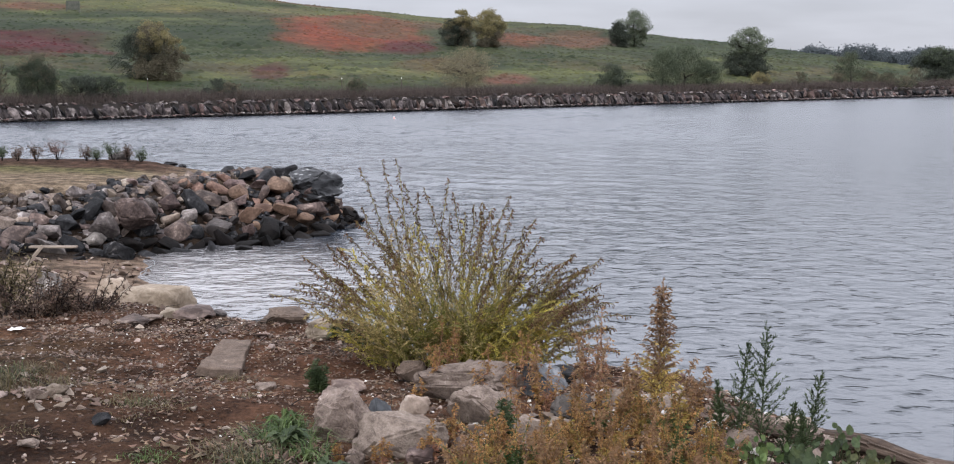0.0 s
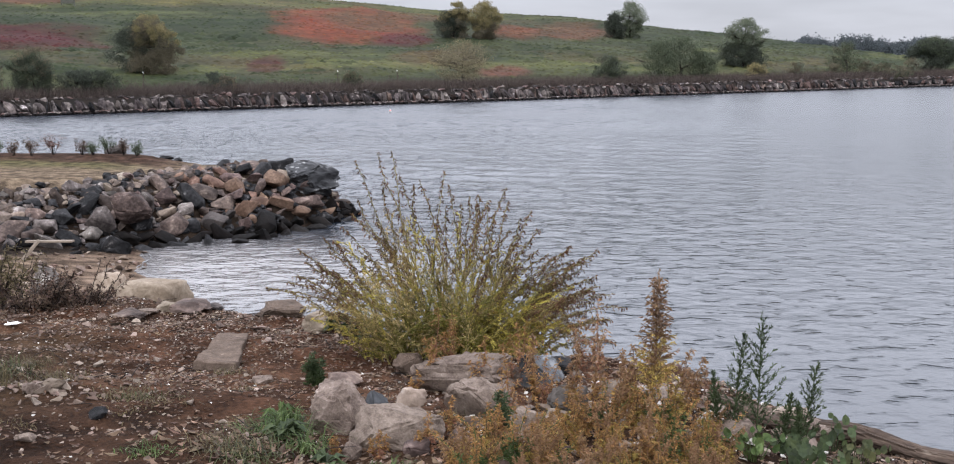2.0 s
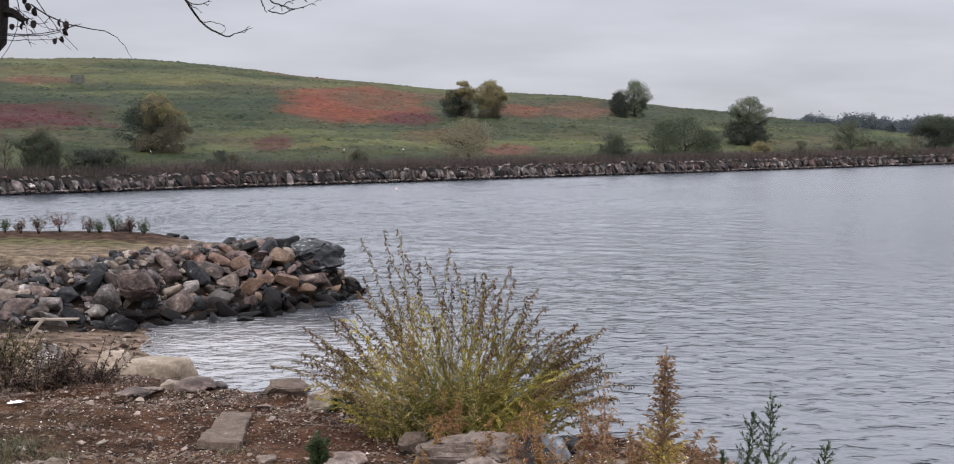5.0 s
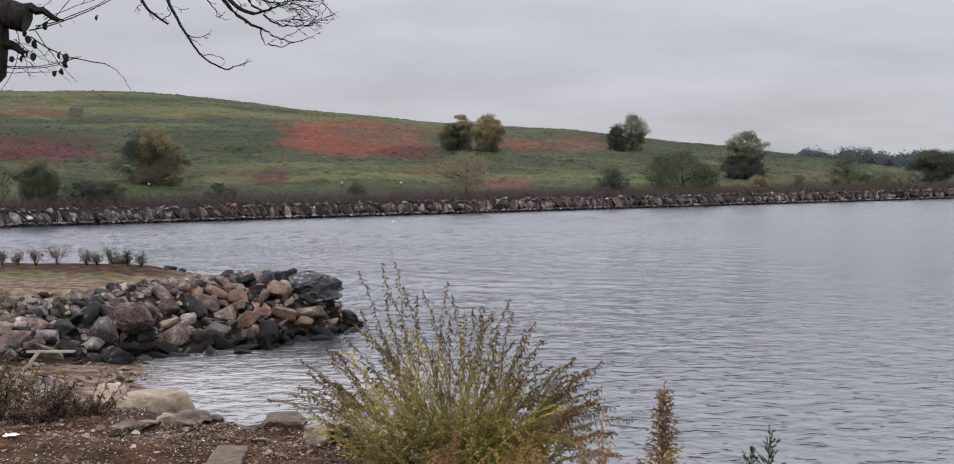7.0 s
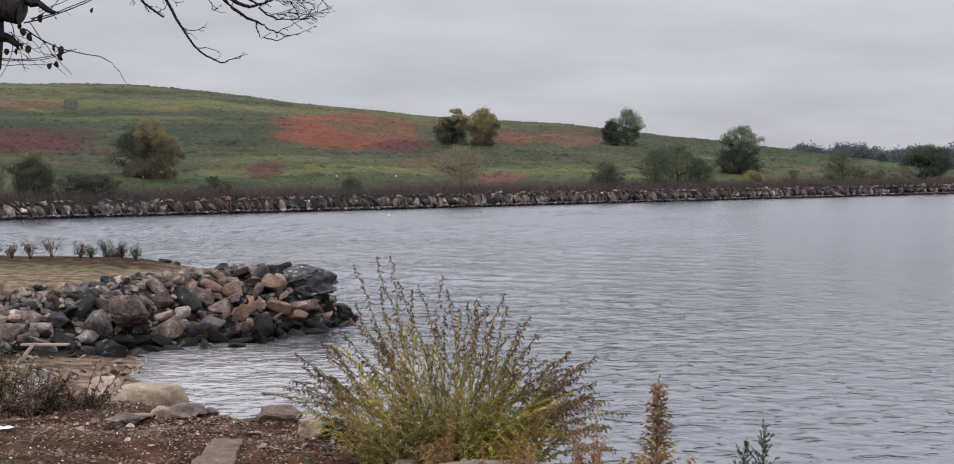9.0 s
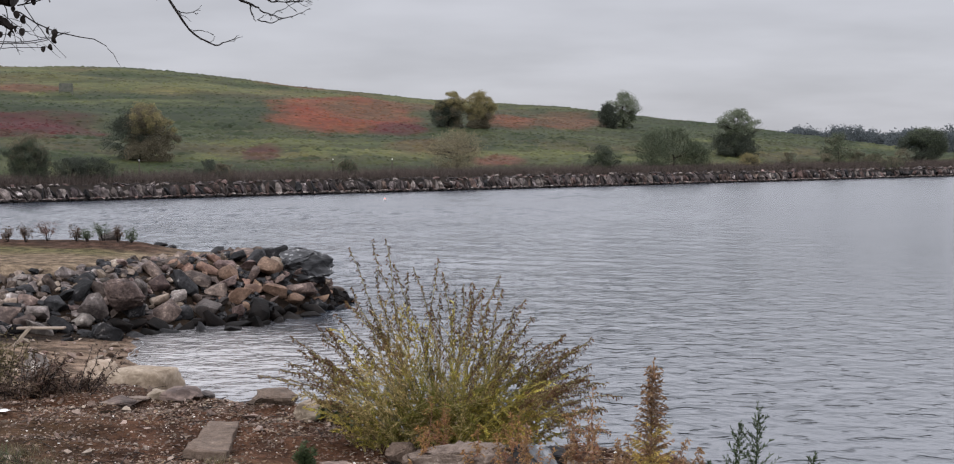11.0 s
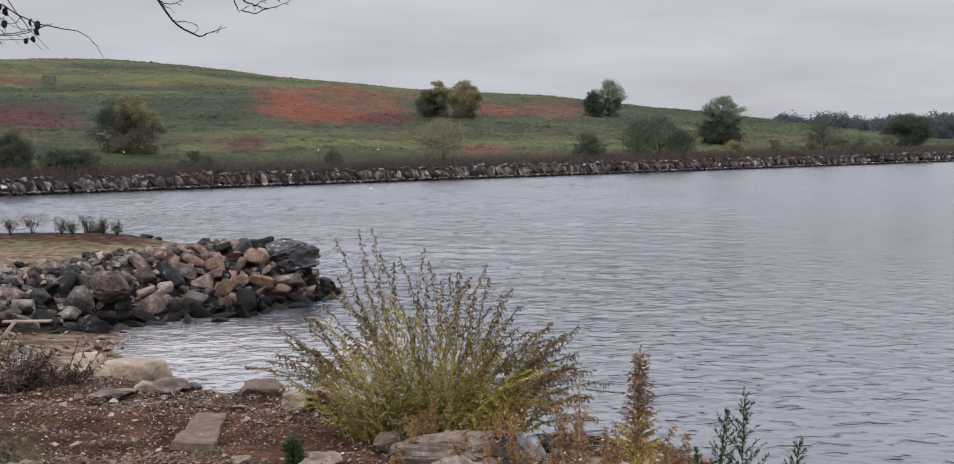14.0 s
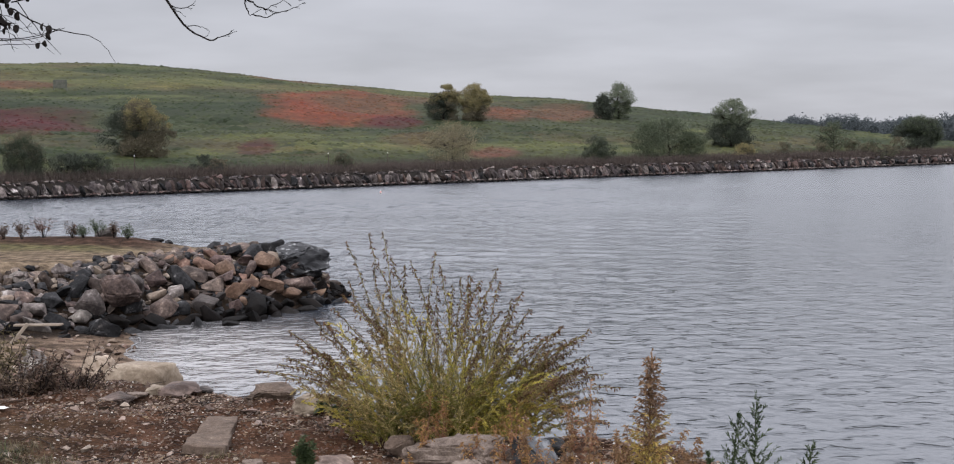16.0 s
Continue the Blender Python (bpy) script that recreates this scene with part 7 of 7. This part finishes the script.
    shoot((-1.018, Y, 4.161), (-1.008, Y, 4.187), (-0.981, Y, 4.202), 0.0018, 0.0008, 3, 0.03, 8)
    # shoots from the sawn limb
    Y = 5.98
    shoot((-2.07, Y, 4.14), (-1.84, Y, 4.18), (-1.55, Y, 4.36), 0.0035, 0.0016)
    shoot((-2.04, Y, 4.16), (-1.85, Y, 4.19), (-1.62, Y, 4.33), 0.003, 0.0014)
    shoot((-2.06, Y, 4.11), (-1.95, Y, 4.01), (-1.72, Y, 3.986), 0.0036, 0.0022, 1, 0.06)
    shoot((-1.72, Y, 3.986), (-1.66, Y, 3.97), (-1.60, Y, 3.86), 0.0022, 0.001)
    shoot((-2.26, Y, 3.98), (-2.05, Y, 3.95), (-1.83, Y, 4.02), 0.003, 0.0014, 1, 0.08)
    shoot((-2.24, Y, 3.95), (-2.05, Y, 3.94), (-1.95, Y, 3.95), 0.002, 0.0012)
    shoot((-2.05, Y, 4.14), (-1.92, Y, 4.2), (-1.82, Y, 4.36), 0.003, 0.0016)
    shoot((-2.14, Y, 4.16), (-2.07, Y, 4.03), (-2.21, Y, 3.86), 0.0025, 0.0012)
    shoot((-2.04, Y, 4.14), (-1.96, Y, 4.01), (-1.85, Y, 3.9), 0.0025, 0.001)
    shoot((-2.14, Y, 4.1), (-2.05, Y, 4.02), (-1.96, Y, 3.99), 0.002, 0.001, 2, 0.06)
    shoot((-2.1, Y, 4.24), (-2.02, Y, 4.25), (-1.935, Y, 4.19), 0.028, 0.011, 5, 0.07, 8, 0.008)
    shoot((-2.22, Y, 4.08), (-2.14, Y, 4.09), (-2.1, Y, 4.04), 0.034, 0.014, 6, 0.09, 8, 0.006)
    shoot((-2.2, Y, 3.975), (-2.0, Y, 3.94), (-1.85, Y, 4.02), 0.0026, 0.0012, 2, 0.05)
    shoot((-2.13, Y, 4.1), (-2.09, Y, 4.0), (-1.98, Y, 4.03), 0.0016, 0.0008, 2, 0.04)
    shoot((-2.1, Y, 4.06), (-2.05, Y, 3.98), (-1.99, Y, 3.93), 0.0014, 0.0008)
    shoot((-2.06, Y, 4.1), (-2.0, Y, 4.0), (-1.88, Y, 3.9), 0.0016, 0.0008, 1, 0.03)
    shoot((-2.0, Y, 4.19), (-1.9, Y, 4.24), (-1.7, Y, 4.3), 0.0022, 0.001, 1, 0.05)
    shoot((-2.18, Y, 4.0), (-2.12, Y, 4.02), (-2.06, Y, 3.99), 0.0016, 0.0008, 3, 0.05)
    stuff(soup("twig", v, f, M_TWIG, top))
    lv, lf = [], []
    for lx, lz in ((-2.091, 4.125), (-2.069, 4.097), (-2.074, 4.032), (-2.045, 4.077), (-1.998, 4.164), (-1.93, 4.026), (-1.897, 4.012), (-1.906, 3.984), (-1.954, 3.942), (-1.918, 3.948), (-1.755, 4.199), (-2.159, 4.01), (-2.108, 4.013), (-2.05, 4.02)):
        p = Vector((lx, Y + rng.uniform(-0.02, 0.02), lz)) - base
        r = rng.uniform(0.01, 0.017)
        a0, turn = rng.uniform(0, 6.28), Euler((1.57 + rng.uniform(-0.5, 0.5), 0, rng.uniform(-0.8, 0.8)))
        i = len(lv)
        lv.append(p)
        for q in range(9):
            a = 6.283 * q / 9
            d = Vector((math.cos(a) * r * rng.uniform(0.75, 1.1), math.sin(a) * r * 1.35, 0.35 * r * math.cos(2 * a)))
            d.rotate(turn)
            lv.append(p + d)
        lf.extend((i, i + 1 + q, i + 1 + (q + 1) % 9) for q in range(9))
    stuff(soup("leaf", lv, lf, M_TWIG, top), "few curled dead leaves")


overhead_tree()


# ---- small things of the far shore ----
def stake(x, y, h):
    top = thing("marker_stake", x, y, ground_z(x, y), "thin white marker stake among dead stalks", "stake", "marker stakes on the far shore")
    bm = bmesh.new()
    bmesh.ops.create_cone(bm, cap_ends=True, segments=8, radius1=0.035, radius2=0.03, depth=h)
    bmesh.ops.translate(bm, vec=(0, 0, h / 2), verts=bm.verts)
    post = part("post", bm, M_REED, top)
    bm = bmesh.new()
    bmesh.ops.create_cone(bm, cap_ends=True, segments=8, radius1=0.028, radius2=0.024, depth=0.1)
    bmesh.ops.translate(bm, vec=(0, 0, h + 0.12), verts=bm.verts)
    part("cap", bm, M_WHITE, post, "white cap")


for sx_, sy_ in ((-23.2, 90.6), (-10.4, 99.0), (-6.0, 102.0)):
    stake(sx_, sy_, 1.0)


def info_board():
    x, y = -47.2, 151.4
    top = thing("notice_board", x, y, ground_z(x, y), "small grey board on two posts on the hillside", "board")
    for k in (-1, 1):
        bm = bmesh.new()
        bmesh.ops.create_cube(bm, size=1)
        bmesh.ops.scale(bm, vec=(0.12, 0.12, 1.4), verts=bm.verts)
        bmesh.ops.translate(bm, vec=(0.75 * k, 0, 0.5), verts=bm.verts)
        part("post", bm, M_METAL, top)
    bm = bmesh.new()
    bmesh.ops.create_cube(bm, size=1)
    bmesh.ops.scale(bm, vec=(1.5, 0.08, 1.0), verts=bm.verts)
    bmesh.ops.bevel(bm, geom=bm.edges, offset=0.02, segments=1, affect="EDGES")
    bmesh.ops.translate(bm, vec=(0, 0, 0.75), verts=bm.verts)
    part("panel", bm, M_METAL, top)


info_board()


def buoy():
    top = thing("buoy", -5.26, 81.4, 0, "small pink and white mooring buoy afloat", "buoy")
    for name, lo, hi, m in (("lower_half", -1, 0, M_WHITE), ("upper_half", 0, 1, M_PINK)):
        bm = bmesh.new()
        bmesh.ops.create_uvsphere(bm, u_segments=16, v_segments=10, radius=0.085)
        bmesh.ops.bisect_plane(bm, geom=bm.verts[:] + bm.edges[:] + bm.faces[:], plane_co=(0, 0, 0.02), plane_no=(0, 0, 1), clear_outer=hi == 0, clear_inner=hi == 1)
        bmesh.ops.translate(bm, vec=(0, 0, 0.06), verts=bm.verts)
        part(name, bm, m, top, smooth=True)
    bm = bmesh.new()
    bmesh.ops.create_cone(bm, cap_ends=True, segments=10, radius1=0.02, radius2=0.015, depth=0.05)
    bmesh.ops.translate(bm, vec=(0, 0, 0.19), verts=bm.verts)
    part("eye", bm, M_WHITE, top)


buoy()
